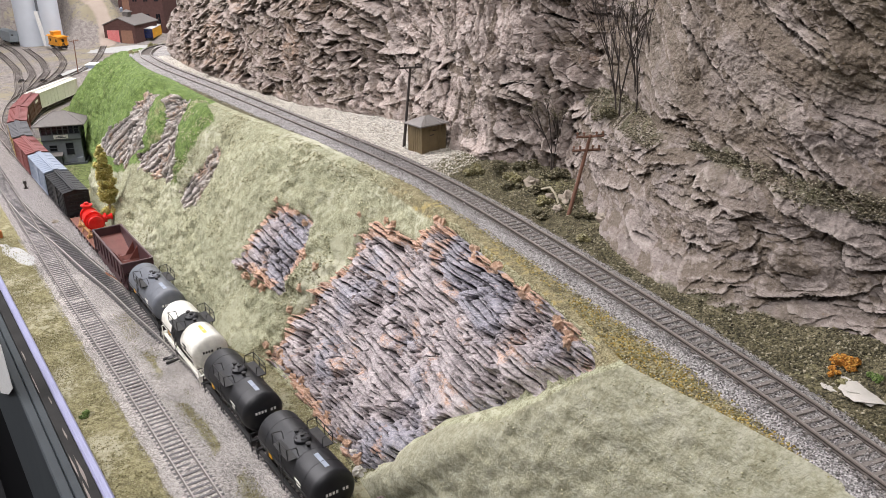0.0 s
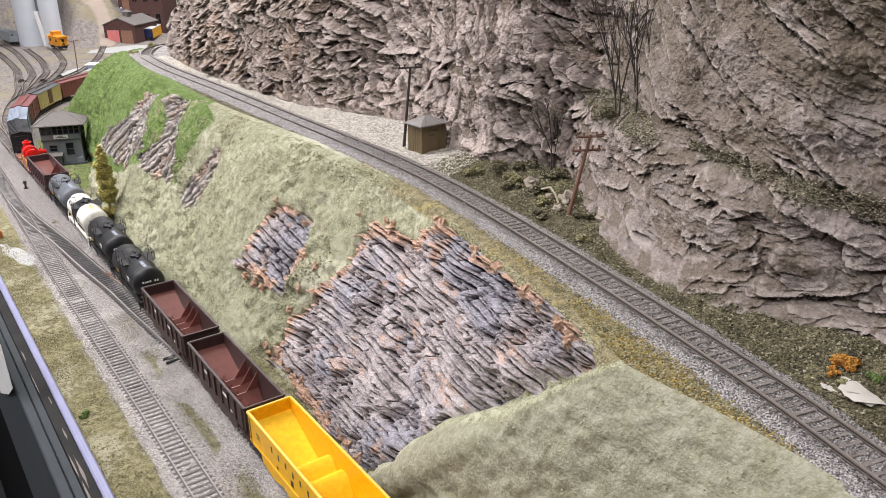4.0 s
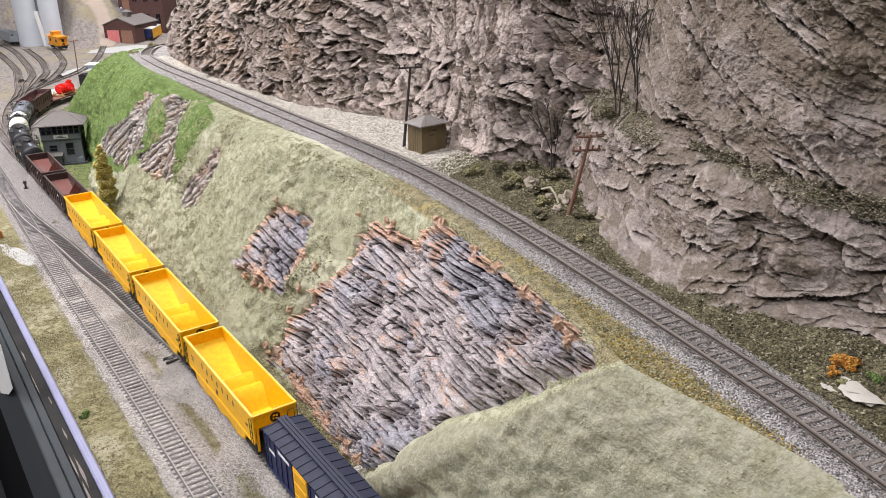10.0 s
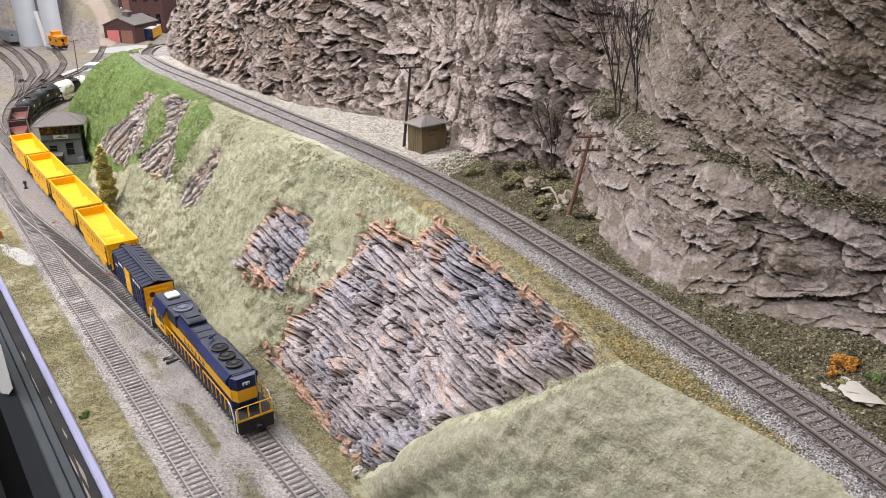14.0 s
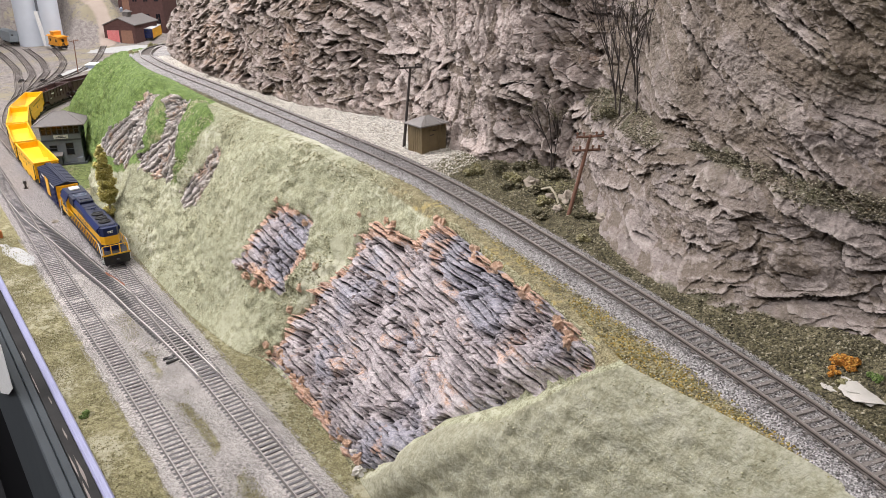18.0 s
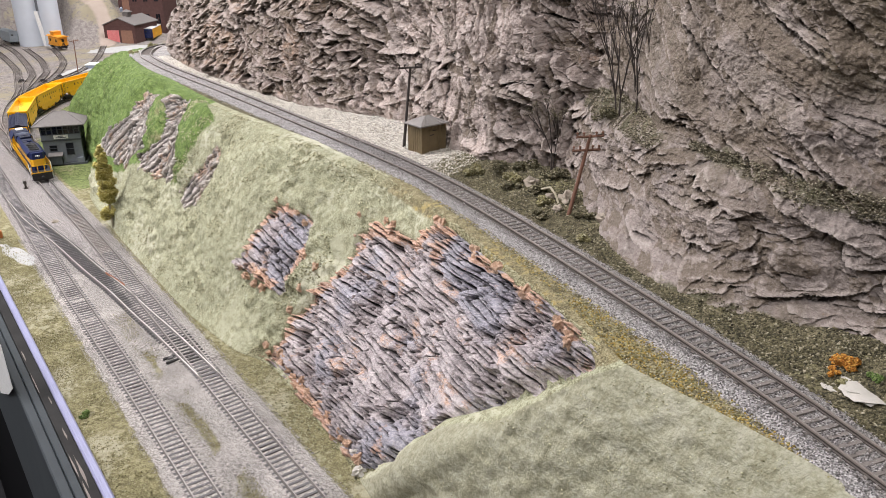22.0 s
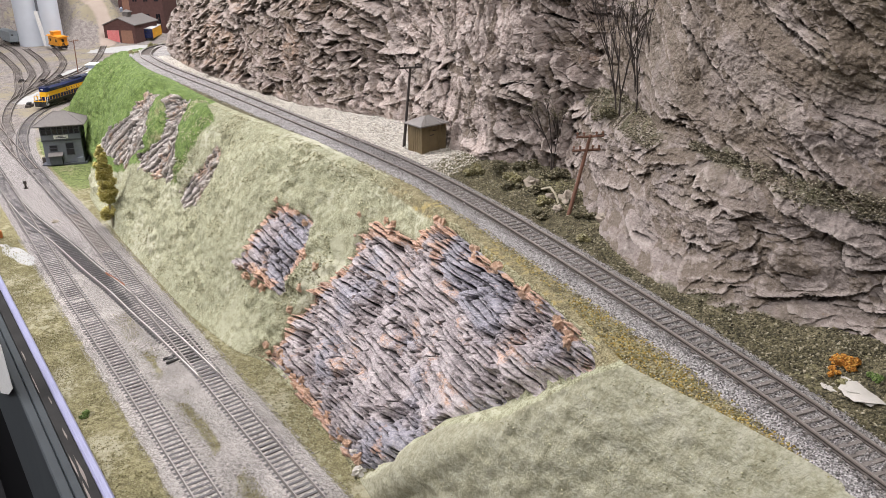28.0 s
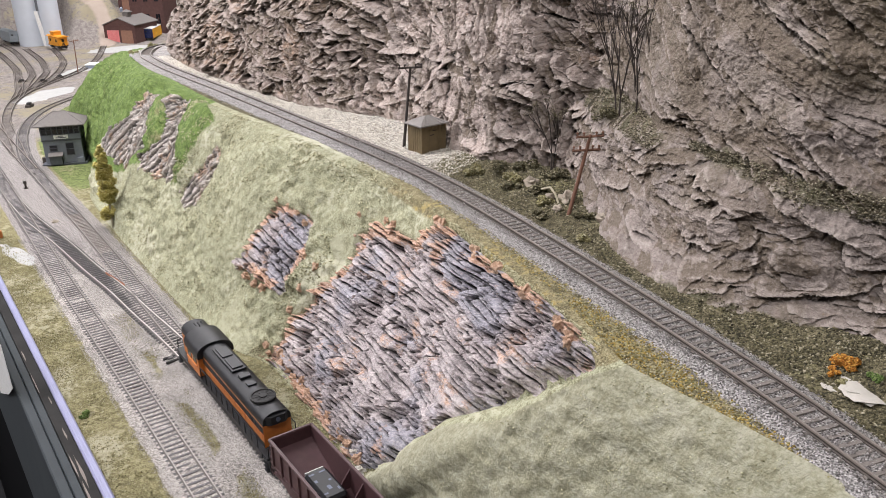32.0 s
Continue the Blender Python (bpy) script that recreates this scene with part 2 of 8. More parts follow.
# foot of the cliff: distance along it, x, y
CLIFF = np.array([(-40, 16, -40), (0, 18, 0), (16, 20, 16), (24, 18.4, 24), (31, 19.2, 31), (38, 22.5, 38.5), (44, 26, 44), (48, 27.5, 48), (54, 24.2, 53), (61, 25, 60),
                  (75, 27.3, 74), (81, 25, 80), (89, 22.6, 88), (101, 21.8, 100), (121, 21.3, 120), (138, 22.5, 137), (146, 27, 144), (154, 34, 147.5), (180, 60, 148)])
UPPER = np.array([(-20, 4.5, -20), (0, 7.4, 0), (10.8, 10.1, 10.8), (16, 11.5, 16), (26, 13.6, 26), (37, 15.6, 37), (46, 17.0, 46), (55, 17.9, 55), (65, 18.2, 65), (80, 18.15, 80),
                  (100, 18.1, 100), (123, 17.7, 123), (136, 18.3, 136), (144, 20.2, 143.5), (151, 24.2, 149.3), (159, 31, 152), (180, 55, 152)])


def hill_curve(u):
    return [spline(u, HROWS[:, 0], HROWS[:, k]) for k in range(1, 6)]


def hill(u, w):
    """A point of the slope: u along it, w from toe (0) to shoulder (1)."""
    tx, ty, sx, sy, bulge = hill_curve(u)
    a = w
    prof = 0.5 * w + 0.5 * (w * w * (3 - 2 * w)) + 0.1 * np.sin(np.pi * w) * smooth01(u, 62, 72)
    dx, dy = sx - tx, sy - ty
    ln = np.hypot(dx, dy)
    off = bulge * 1.6 * np.sin(np.pi * np.clip(w, 0, 1))
    return tx + dx * a - off * 0.9, ty + dy * a - off * 0.25, GROUND + (BED - GROUND) * prof


def cliff_foot(v):
    return spline(v, CLIFF[:, 0], CLIFF[:, 1]), spline(v, CLIFF[:, 0], CLIFF[:, 2])


def foot_of(u):
    """The place along the cliff's foot that lies across from u on the hill."""
    return np.interp(u, [-40, 0, 12, 24, 34, 46, 58, 66, 80, 100, 125, 145, 165, 185, 205, 225, 245], [-40, 0, 8, 16, 23, 34, 50, 62, 76, 95, 116, 133, 141, 147, 150, 155, 180])


def make_line():
    """The train's line: straight, then easing into a bend to the right, then away behind the hill."""
    at_s = [-380, 95, 120, 145, 153, 163, 175, 187, 198, 206, 216, 228, 242, 258, 760]
    way = [0, 0, -0.9, -0.6, 3, 7, 11.5, 19, 30, 40, 53, 66, 77, 84, 84]
    ds, x, y, s, rows = 0.5, -0.05, -380.0, -380.0, []
    while s < 760:
        h = math.radians(float(spline(s, at_s, way)))
        rows.append((s, x, y, h))
        x, y, s = x + math.sin(h) * ds, y + math.cos(h) * ds, s + ds
    return np.array(rows)


LINE = make_line()


def on_line(s):
    return tuple(np.interp(s, LINE[:, 0], LINE[:, k]) for k in (1, 2, 3))


# ---- ground and hill ----
def grid_mesh(name, X, Y, Z, keep=None, attrs=None, smooth=True, mat=None):
    """A sheet over a grid of points, in centimetres."""
    n, m = X.shape
    co = np.stack([X, Y, Z], -1).reshape(-1, 3) * C
    i = np.arange(n * m).reshape(n, m)
    q = np.stack([i[:-1, :-1], i[1:, :-1], i[1:, 1:], i[:-1, 1:]], -1).reshape(-1, 4)
    if keep is not None:
        q = q[(keep[:-1, :-1] & keep[1:, :-1] & keep[1:, 1:] & keep[:-1, 1:]).reshape(-1)]
    me = bpy.data.meshes.new(name)
    me.vertices.add(len(co))
    me.vertices.foreach_set("co", co.ravel())
    me.loops.add(len(q) * 4)
    me.loops.foreach_set("vertex_index", q.ravel().astype(np.int32))
    me.polygons.add(len(q))
    me.polygons.foreach_set("loop_start", np.arange(0, len(q) * 4, 4, dtype=np.int32))
    for key, val in (attrs or {}).items():
        a = me.attributes.new(key, "FLOAT", "POINT")
        a.data.foreach_set("value", np.ascontiguousarray(np.broadcast_to(val, X.shape), dtype=np.float32).ravel())
    me.polygons.foreach_set("use_smooth", np.full(len(q), smooth))
    me.update(calc_edges=True)
    me.validate()
    if mat:
        me.materials.append(mat)
    return me


def turf_nodes(k, dark, mid, light, soil, soil_at=0.62, scale=1.0):
    crumbs, clumps, broad = k.noise(900 * scale, 3, 0.7), k.noise(160 * scale, 5, 0.65), k.noise(14 * scale, 4, 0.6)
    base = k.ramp(k.math("ADD", k.math("MULTIPLY", crumbs, 0.6), k.math("MULTIPLY", clumps, 0.4)), [(0.415, dark), (0.5, mid), (0.58, light)])
    bare = k.step(k.math("ADD", k.math("MULTIPLY", broad, 0.65), k.math("MULTIPLY", clumps, 0.35)), soil_at - 0.06, soil_at + 0.05)
    return k.mix(bare, base, k.mix(crumbs, tuple(c * 0.75 for c in soil), tuple(min(1, c * 1.2) for c in soil)))


def gravel_nodes(k, dark, light, scale=1400):
    sep = k.n("ShaderNodeSeparateColor")
    k.put(sep, 0, k.cells(scale, out="Color"))
    return k.ramp(sep.outputs[0], [(0.0, tuple(c * 0.4 for c in dark)), (0.3, dark), (0.7, light), (1.0, tuple(min(1, c * 1.35) for c in light))])


def ragged(k, name, scale=70.0, lo=0.42, hi=0.62, part_=0.5):
    """An attribute with a ragged border."""
    return k.step(k.math("ADD", k.math("MULTIPLY", k.attr(name), 1 - part_ * 0.5), k.math("MULTIPLY", k.math("SUBTRACT", k.noise(scale, 5, 0.7), 0.5), part_ * 1.6)), lo, hi)


def ground_material():
    k = Nodes("layout_ground", 0.95)
    col = turf_nodes(k, (0.125, 0.108, 0.052), (0.245, 0.218, 0.108), (0.35, 0.325, 0.175), (0.42, 0.39, 0.27), 0.57)
    col = k.mix(ragged(k, "green"), col, turf_nodes(k, (0.07, 0.09, 0.025), (0.16, 0.20, 0.06), (0.26, 0.30, 0.11), (0.30, 0.27, 0.16), 0.60))
    col = k.mix(ragged(k, "yard", 30), col, turf_nodes(k, (0.14, 0.12, 0.11), (0.25, 0.22, 0.20), (0.37, 0.335, 0.31), (0.30, 0.262, 0.18), 0.55, 0.5))
    col = k.mix(ragged(k, "gravel"), col, k.mix(ragged(k, "dull", 25), gravel_nodes(k, (0.305, 0.275, 0.25), (0.52, 0.485, 0.45)), gravel_nodes(k, (0.20, 0.18, 0.168), (0.37, 0.34, 0.325))))
    col = k.mix(ragged(k, "patch", 40, 0.45, 0.55, 0.25), col, k.mix(k.noise(60), (0.40, 0.40, 0.39), (0.56, 0.56, 0.54)))
    col = k.mix(ragged(k, "path", 12, 0.35, 0.6, 0.4), col, k.mix(k.noise(25), (0.34, 0.27, 0.22), (0.50, 0.42, 0.355)))
    k.colour(col)
    k.bump(k.noise(160, 5, 0.65), 0.0016).bump(k.cells(1400), -0.0006).bump(k.noise(900, 3, 0.7), 0.0006)
    return k.m


def hill_material():
    k = Nodes("hill_turf", 0.95)
    col = turf_nodes(k, (0.20, 0.19, 0.11), (0.35, 0.35, 0.225), (0.48, 0.48, 0.335), (0.52, 0.51, 0.375), 0.57)
    col = k.mix(k.math("MULTIPLY", ragged(k, "bare", 45, 0.4, 0.62, 1.0), 0.8), col, k.mix(k.noise(90), (0.36, 0.355, 0.235), (0.46, 0.455, 0.325)))
    col = k.mix(ragged(k, "mound", 20, 0.42, 0.62, 0.15), col, turf_nodes(k, (0.255, 0.245, 0.16), (0.325, 0.316, 0.22), (0.38, 0.37, 0.275), (0.41, 0.395, 0.30), 0.62, 0.5))
    col = k.mix(ragged(k, "green"), col, turf_nodes(k, (0.05, 0.08, 0.02), (0.125, 0.19, 0.045), (0.21, 0.29, 0.085), (0.25, 0.24, 0.12), 0.62))
    col = k.mix(ragged(k, "brown"), col, turf_nodes(k, (0.09, 0.075, 0.035), (0.215, 0.185, 0.095), (0.35, 0.31, 0.19), (0.42, 0.32, 0.10), 0.59))
    col = k.mix(ragged(k, "gravel"), col, gravel_nodes(k, (0.305, 0.275, 0.25), (0.52, 0.485, 0.45)))
    k.colour(col)
    k.bump(k.noise(110, 5, 0.65), 0.0026).bump(k.noise(700, 3, 0.7), 0.0009)
    return k.m


def bed_material():
    k = Nodes("upper_bed", 0.95)
    col = turf_nodes(k, (0.03, 0.027, 0.012), (0.11, 0.095, 0.05), (0.23, 0.20, 0.12), (0.26, 0.24, 0.12), 0.60)
    col = k.mix(ragged(k, "pale"), col, gravel_nodes(k, (0.44, 0.41, 0.35), (0.66, 0.62, 0.55), 700))
    col = k.mix(ragged(k, "brown"), col, turf_nodes(k, (0.09, 0.075, 0.035), (0.215, 0.185, 0.095), (0.35, 0.31, 0.19), (0.42, 0.32, 0.10), 0.59))
    col = k.mix(ragged(k, "gravel"), col, gravel_nodes(k, (0.22, 0.205, 0.20), (0.42, 0.40, 0.39)))
    k.colour(col)
    k.bump(k.noise(160, 5, 0.65), 0.0022).bump(k.cells(900), -0.0009).bump(k.noise(900, 3, 0.7), 0.0008)
    return k.m


def near_line(X, Y):
    """Sideways distance to the train's line."""
    s = Y.copy()
    for _ in range(3):
        x, y, h = (np.interp(s, LINE[:, 0], LINE[:, j]) for j in (1, 2, 3))
        s = s + (X - x) * np.sin(h) + (Y - y) * np.cos(h)
    x, y, h = (np.interp(s, LINE[:, 0], LINE[:, j]) for j in (1, 2, 3))
    return (X - x) * np.cos(h) - (Y - y) * np.sin(h)


def build_ground():
    xs = np.concatenate([np.arange(-11.4, 10, 0.17), np.linspace(10, 60, 50)[1:], np.linspace(60, 420, 24)[1:]])
    ys = np.concatenate([np.linspace(-370, 36, 40)[:-1], np.arange(36, 112, 0.18), np.arange(112, 215, 0.36), np.arange(215, 360, 1.2)])
    Y, X = np.meshgrid(ys, xs, indexing="ij")
    d = near_line(X, Y)
    gravel = smooth01(X, -8.6, -7.7) * (1 - smooth01(d, 2.0, 2.9))
    gravel *= 1 - 0.55 * np.exp(-((X + 3.3) / 0.6) ** 2) * smooth01(76 - Y, 0, 8) * smooth01(fbm(X * 0.5, Y * 0.22, 0, 2, 71), 0.42, 0.58)
    yard = smooth01(Y, 158, 176) * (1 - smooth01(d, 3, 4) * (1 - smooth01(Y, 205, 215)))
    green = smooth01(d, 2.2, 3.2) * smooth01(Y, 122, 136) * (1 - smooth01(Y, 200, 206))
    rag_ = 0.5 * (fbm(X * 0.3, Y * 0.3, 0, 3, 63) - 0.5)
    patch = np.maximum(smooth01(1 - np.hypot((X - 14.5) / 9.0, (Y - 217 - (X - 14.5) * 0.75) / 6.5) + rag_, 0, 0.3),
                       smooth01(1 - np.hypot((X + 9.0) / 1.35, (Y - 107 - (X + 9.1) * -3.0) / 4.5) + 0.5 * (fbm(X * 0.9, Y * 0.5, 0, 3, 61) - 0.5), 0, 0.3))
    patch = np.maximum(patch, smooth01(1 - np.hypot((X - 29) / 9, (Y - 250 - (X - 29) * 1.0) / 5) + rag_, 0, 0.3))
    patch = np.maximum(patch, smooth01(1 - np.hypot((X - 52) / 14, (Y - 287) / 9) + rag_, 0, 0.3))
    Z = GROUND + 0.10 * (fbm(X * 0.5, Y * 0.5, 0, 3, 3) - 0.5) + 0.05 * fbm(X * 3, Y * 3, 0, 2, 5) - 0.03
    Z += 0.12 * gravel
    for dd in (np.abs(d), np.abs(X + 6.15)):
        Z += (0.10 + 0.03 * vnoise(X * 5, Y * 5, 0, 77)) * (1 - smooth01(dd, 1.15, 1.9)) * (1 - smooth01(Y, 210, 225))
    Z += smooth01(Y, 300, 350) * 40 * (0.6 + 0.8 * fbm(X * 0.07, Y * 0.07, 0, 3, 8)) * smooth01(X, 36, 46) * (1 - smooth01(X, 56, 64))
    Z += smooth01(Y, 328, 350) * 34 * (0.5 + 0.9 * fbm(X * 0.09, Y * 0.09, 0, 4, 9)) * (1 - smooth01(X, 36, 46))
    path = np.exp(-((X - 49 - 3.5 * np.sin((Y - 300) / 9)) / 3.6) ** 2) * smooth01(Y, 292, 302)
    X = X - 0.0128 * (np.maximum(Y, 0) - 51) * smooth01(-8 - X, 0, 3)
    me = grid_mesh("ground", X, Y, Z, None, dict(gravel=gravel * (1 - smooth01(Y, 170, 190) * 0.6), yard=yard, green=green, patch=patch, path=path, dull=np.maximum(smooth01(Y, 78, 112), 0.75 * np.exp(-((np.abs(d) - 1.2) / 0.55) ** 2) * smooth01(fbm(X * 0.7, Y * 0.12, 0, 3, 73), 0.36, 0.56))), True, ground_material())
    return tagged(new("ground", me), "olive turf, grey gravel and bare earth of a model railway layout", "ground", kind="structure")


def hill_noise(X, Y, Z, u, w):
    big = fbm(X * 0.22, Y * 0.22, Z * 0.22, 3, 11) - 0.5
    mid = fbm(X * 0.9, Y * 0.9, Z * 0.9, 4, 21, 0.6) - 0.5
    return 1.2 * big + 0.9 * mid * (0.4 + 1.2 * smooth01(fbm(X * 0.15, Y * 0.15, Z * 0.15, 2, 25), 0.4, 0.6))


def gullies(u, w):
    """Hollows that run down the green end of the hill, with ridges between them."""
    cut = -1.5 * np.exp(-((u - 103 - 14 * (w - 0.5)) / 5) ** 2) - 1.8 * np.exp(-((u - 121 - 6 * (w - 0.5)) / 6) ** 2) + 0.9
    return smooth01(u, 92, 100) * (1 - smooth01(u, 150, 160)) * cut - 0.7 * np.exp(-((u - 89.5) / 2.5) ** 2) * smooth01(w, 0.25, 0.45) * (1 - smooth01(w, 0.7, 0.85))


def hill_frame(u, w):
    """Points and outward normals of the slope."""
    e = 0.02
    P = np.stack(hill(u, w), -1)
    du = (np.stack(hill(u + 0.3, w), -1) - np.stack(hill(u - 0.3, w), -1))
    dw = (np.stack(hill(u, w + e), -1) - np.stack(hill(u, w - e), -1))
    n = np.cross(dw, du)
    n /= np.linalg.norm(n, axis=-1, keepdims=True) + 1e-9
    n[n[..., 2] < 0] *= -1
    return P, n


# outlines of the outcrops on the slope
FACE_AREA = [(60.7, 0.03), (62.0, 0.28), (61.0, 0.42), (59.4, 0.54), (61.0, 0.70), (59.6, 0.77), (56.5, 0.80), (53.9, 0.83), (54.6, 0.93), (52.5, 0.975), (48.5, 0.95), (42.0, 0.975), (37.2, 0.975),
             (33.4, 0.96), (33.4, 0.01), (45.0, 0.01)]
SMALL_AREA = [(71.5, 0.61), (66.0, 0.65), (64.8, 0.54), (64.3, 0.33), (72.2, 0.30), (73.0, 0.45)]
STRIP_A = [(90.6, 0.73), (88.6, 0.69), (87.6, 0.43), (90.6, 0.35), (93.4, 0.40), (91.6, 0.58)]
STRIP_B = [(115.5, 0.87), (109.0, 0.95), (104.0, 0.74), (100.2, 0.67), (96.4, 0.54), (95.6, 0.42), (107.0, 0.39), (110.8, 0.43), (107.8, 0.57), (108.6, 0.70)]
STRIP_C = [(127.0, 0.82), (122.0, 0.85), (114.8, 0.64), (109.8, 0.50), (116.8, 0.32), (126.4, 0.31), (133.0, 0.33), (126.6, 0.57)]


def inside_of(area, u, w):
    """Distance to an outline on the slope, in centimetres, above zero inside."""
    x, y = u * 0.9, w * 20
    d, ins = np.full(x.shape, 99.0), np.zeros(x.shape, bool)
    for (u0, w0), (u1, w1) in zip(area, area[1:] + area[:1]):
        ax, ay, bx, by = u0 * 0.9, w0 * 20, u1 * 0.9, w1 * 20
        t = np.clip(((x - ax) * (bx - ax) + (y - ay) * (by - ay)) / ((bx - ax) ** 2 + (by - ay) ** 2), 0, 1)
        d = np.minimum(d, np.hypot(x - ax - t * (bx - ax), y - ay - t * (by - ay)))
        if ay != by:
            ins ^= ((ay > y) != (by > y)) & (x < ax + (y - ay) * (bx - ax) / (by - ay))
    return np.where(ins, d, -d)


def mound_edge(w):
    """Where the smooth mound meets the rock face, along the hill."""
    return 34.9 - 1.0 * smooth01(w, 0.45, 0.8)


def rock_bed(u, w):
    """1 where an outcrop lies in the slope."""
    out = 0
    for area in (FACE_AREA, SMALL_AREA, STRIP_A, STRIP_B, STRIP_C):
        out = np.maximum(out, smooth01(inside_of(area, u, w), 0.1, 0.8))
    return out * smooth01(u - mound_edge(w), 0.5, 1.3)


def bare_plaster(u, w):
    """1 on the smooth painted patches beside the small outcrop."""
    return np.maximum(smooth01(1 - np.hypot((u - 66.8 - 14 * (w - 0.1)) / 5.6, (w - 0.10) / 0.12) + 0.8 * (fbm(u * 0.4, w * 8, 0, 3, 44) - 0.5), 0.0, 0.25),
                      smooth01(1 - np.hypot((u - 61.5) / 2.0, (w - 0.62) / 0.1) + 0.8 * (fbm(u * 0.4, w * 8, 0, 3, 45) - 0.5), 0.1, 0.35))


def build_hill():
    us = np.concatenate([np.arange(-40, 5, 1.5), np.arange(5, 105, 0.28), np.arange(105, 200, 0.4), np.arange(200, 246, 1.5)])
    u, w = np.meshgrid(us, np.linspace(-0.03, 1.04, 110), indexing="ij")
    P, n = hill_frame(u, np.clip(w, 0, 1))
    fade = smooth01(w, 0, 0.12) * (1 - smooth01(w, 0.9, 1.0))
    X, Y, Z = P[..., 0], P[..., 1], P[..., 2]
    amp = hill_noise(X, Y, Z, u, w) * fade * (1 - 0.65 * smooth01(36 - u, 0, 2)) + 0.42 * smooth01(36 - u, 0, 2) * fade * (fbm(X * 1.5, Y * 1.5, Z * 1.5, 3, 27, 0.6) - 0.5)
    gully = gullies(u, w)
    amp = amp * (1 - 0.4 * bare_plaster(u, w)) + gully * fade * 1.1 - 1.3 * rock_bed(u, w)
    rim = np.exp(-((u - mound_edge(w)) / 0.9) ** 2)
    amp = amp + rim * (1.0 * smooth01(w, 0.04, 0.2) * (1 - smooth01(w, 0.42, 0.6)) - 0.25 * smooth01(w, 0.55, 0.75) * (1 - smooth01(w, 0.9, 1)))
    P = P + n * amp[..., None]
    Z = P[..., 2] + np.where(w > 1, (w - 1) * 2, 0) - np.where(w < 0, 0.3, 0)
    X = P[..., 0] + np.where(w > 1, (w - 1) * (8 + 10 * smooth01(u, 36, 42)), 0) - np.where(w < 0, 0.2, 0)
    mound = smooth01(mound_edge(w) + 0.7 - u, 0, 0.9)
    green = smooth01(u - 92.5 - 7 * smooth01(w, 0.85, 1), 0, 3) * smooth01(w - 0.42 + 0.011 * np.maximum(0, u - 107), -0.06, 0.06)
    brown = smooth01(w, 0.87, 0.97) * (1 - smooth01(u, 60, 66)) * smooth01(u - mound_edge(w), 0, 1) + 0.1 * smooth01(0.1 - w, 0, 0.1) * smooth01(60 - u, 0, 5)
    grav = smooth01(w, 0.985, 1.03) * 0
    me = grid_mesh("hill", X, P[..., 1], Z, None, dict(mound=mound, bare=bare_plaster(u, w), green=green, brown=brown, gravel=grav), True, hill_material())
    return tagged(new("hillside", me), "steep plaster hillside covered in pale green turf", "hill", kind="structure")


def build_bed():
    us = np.concatenate([np.arange(-40, 5, 2), np.arange(5, 110, 0.3), np.arange(110, 200, 0.5), np.arange(200, 246, 2)])
    u, a = np.meshgrid(us, np.linspace(0, 1, 90), indexing="ij")
    _, _, sx, sy, _ = hill_curve(u)
    bx, by = cliff_foot(foot_of(u))
    bx, by = bx + 1.2, by + 0.4
    X, Y = sx + (bx - sx) * a, sy + (by - sy) * a
    tx = spline(Y, UPPER[:, 2][:13], UPPER[:, 1][:13])
    d = np.where(u < 160, np.abs(X - tx), 2.0)
    grav = 1 - smooth01(d, 1.7, 2.7)
    side = X - tx
    pale = smooth01(side, 0.9, 1.6) * smooth01(Y, 52, 60)
    brown = smooth01(-side, 1.6, 2.4) * (1 - smooth01(Y, 60, 75))
    Z = BED - 0.1 + (0.25 - 0.2 * grav) * (fbm(X * 0.7, Y * 0.7, 0, 4, 31) - 0.5) + (0.34 + 0.09 * smooth01(Y, 45, 62)) * (1 - smooth01(d, 1.3, 2.4)) + 0.04 * vnoise(X * 5, Y * 5, 0, 78)
    Z += smooth01(side, 2.2, 6.5) * 0.9 * (0.5 + fbm(X * 0.4, Y * 0.4, 0, 3, 33)) * (1 - pale * 0.6)
    me = grid_mesh("bed", X, Y, Z, None, dict(gravel=grav, pale=pale, brown=brown), True, bed_material())
    return tagged(new("upper_ground", me), "dark earthy shelf with ballast under the upper track", "ground", kind="structure")


# ---- rock ----
def blur(H, k):
    """Mean over a square of 2k + 1 points."""
    P = np.pad(H, k + 1, mode="edge")
    S = P.cumsum(0).cumsum(1)
    m = 2 * k + 1
    return ((S[m:, m:] - S[:-m, m:] - S[m:, :-m] + S[:-m, :-m]) / m ** 2)[:H.shape[0], :H.shape[1]]


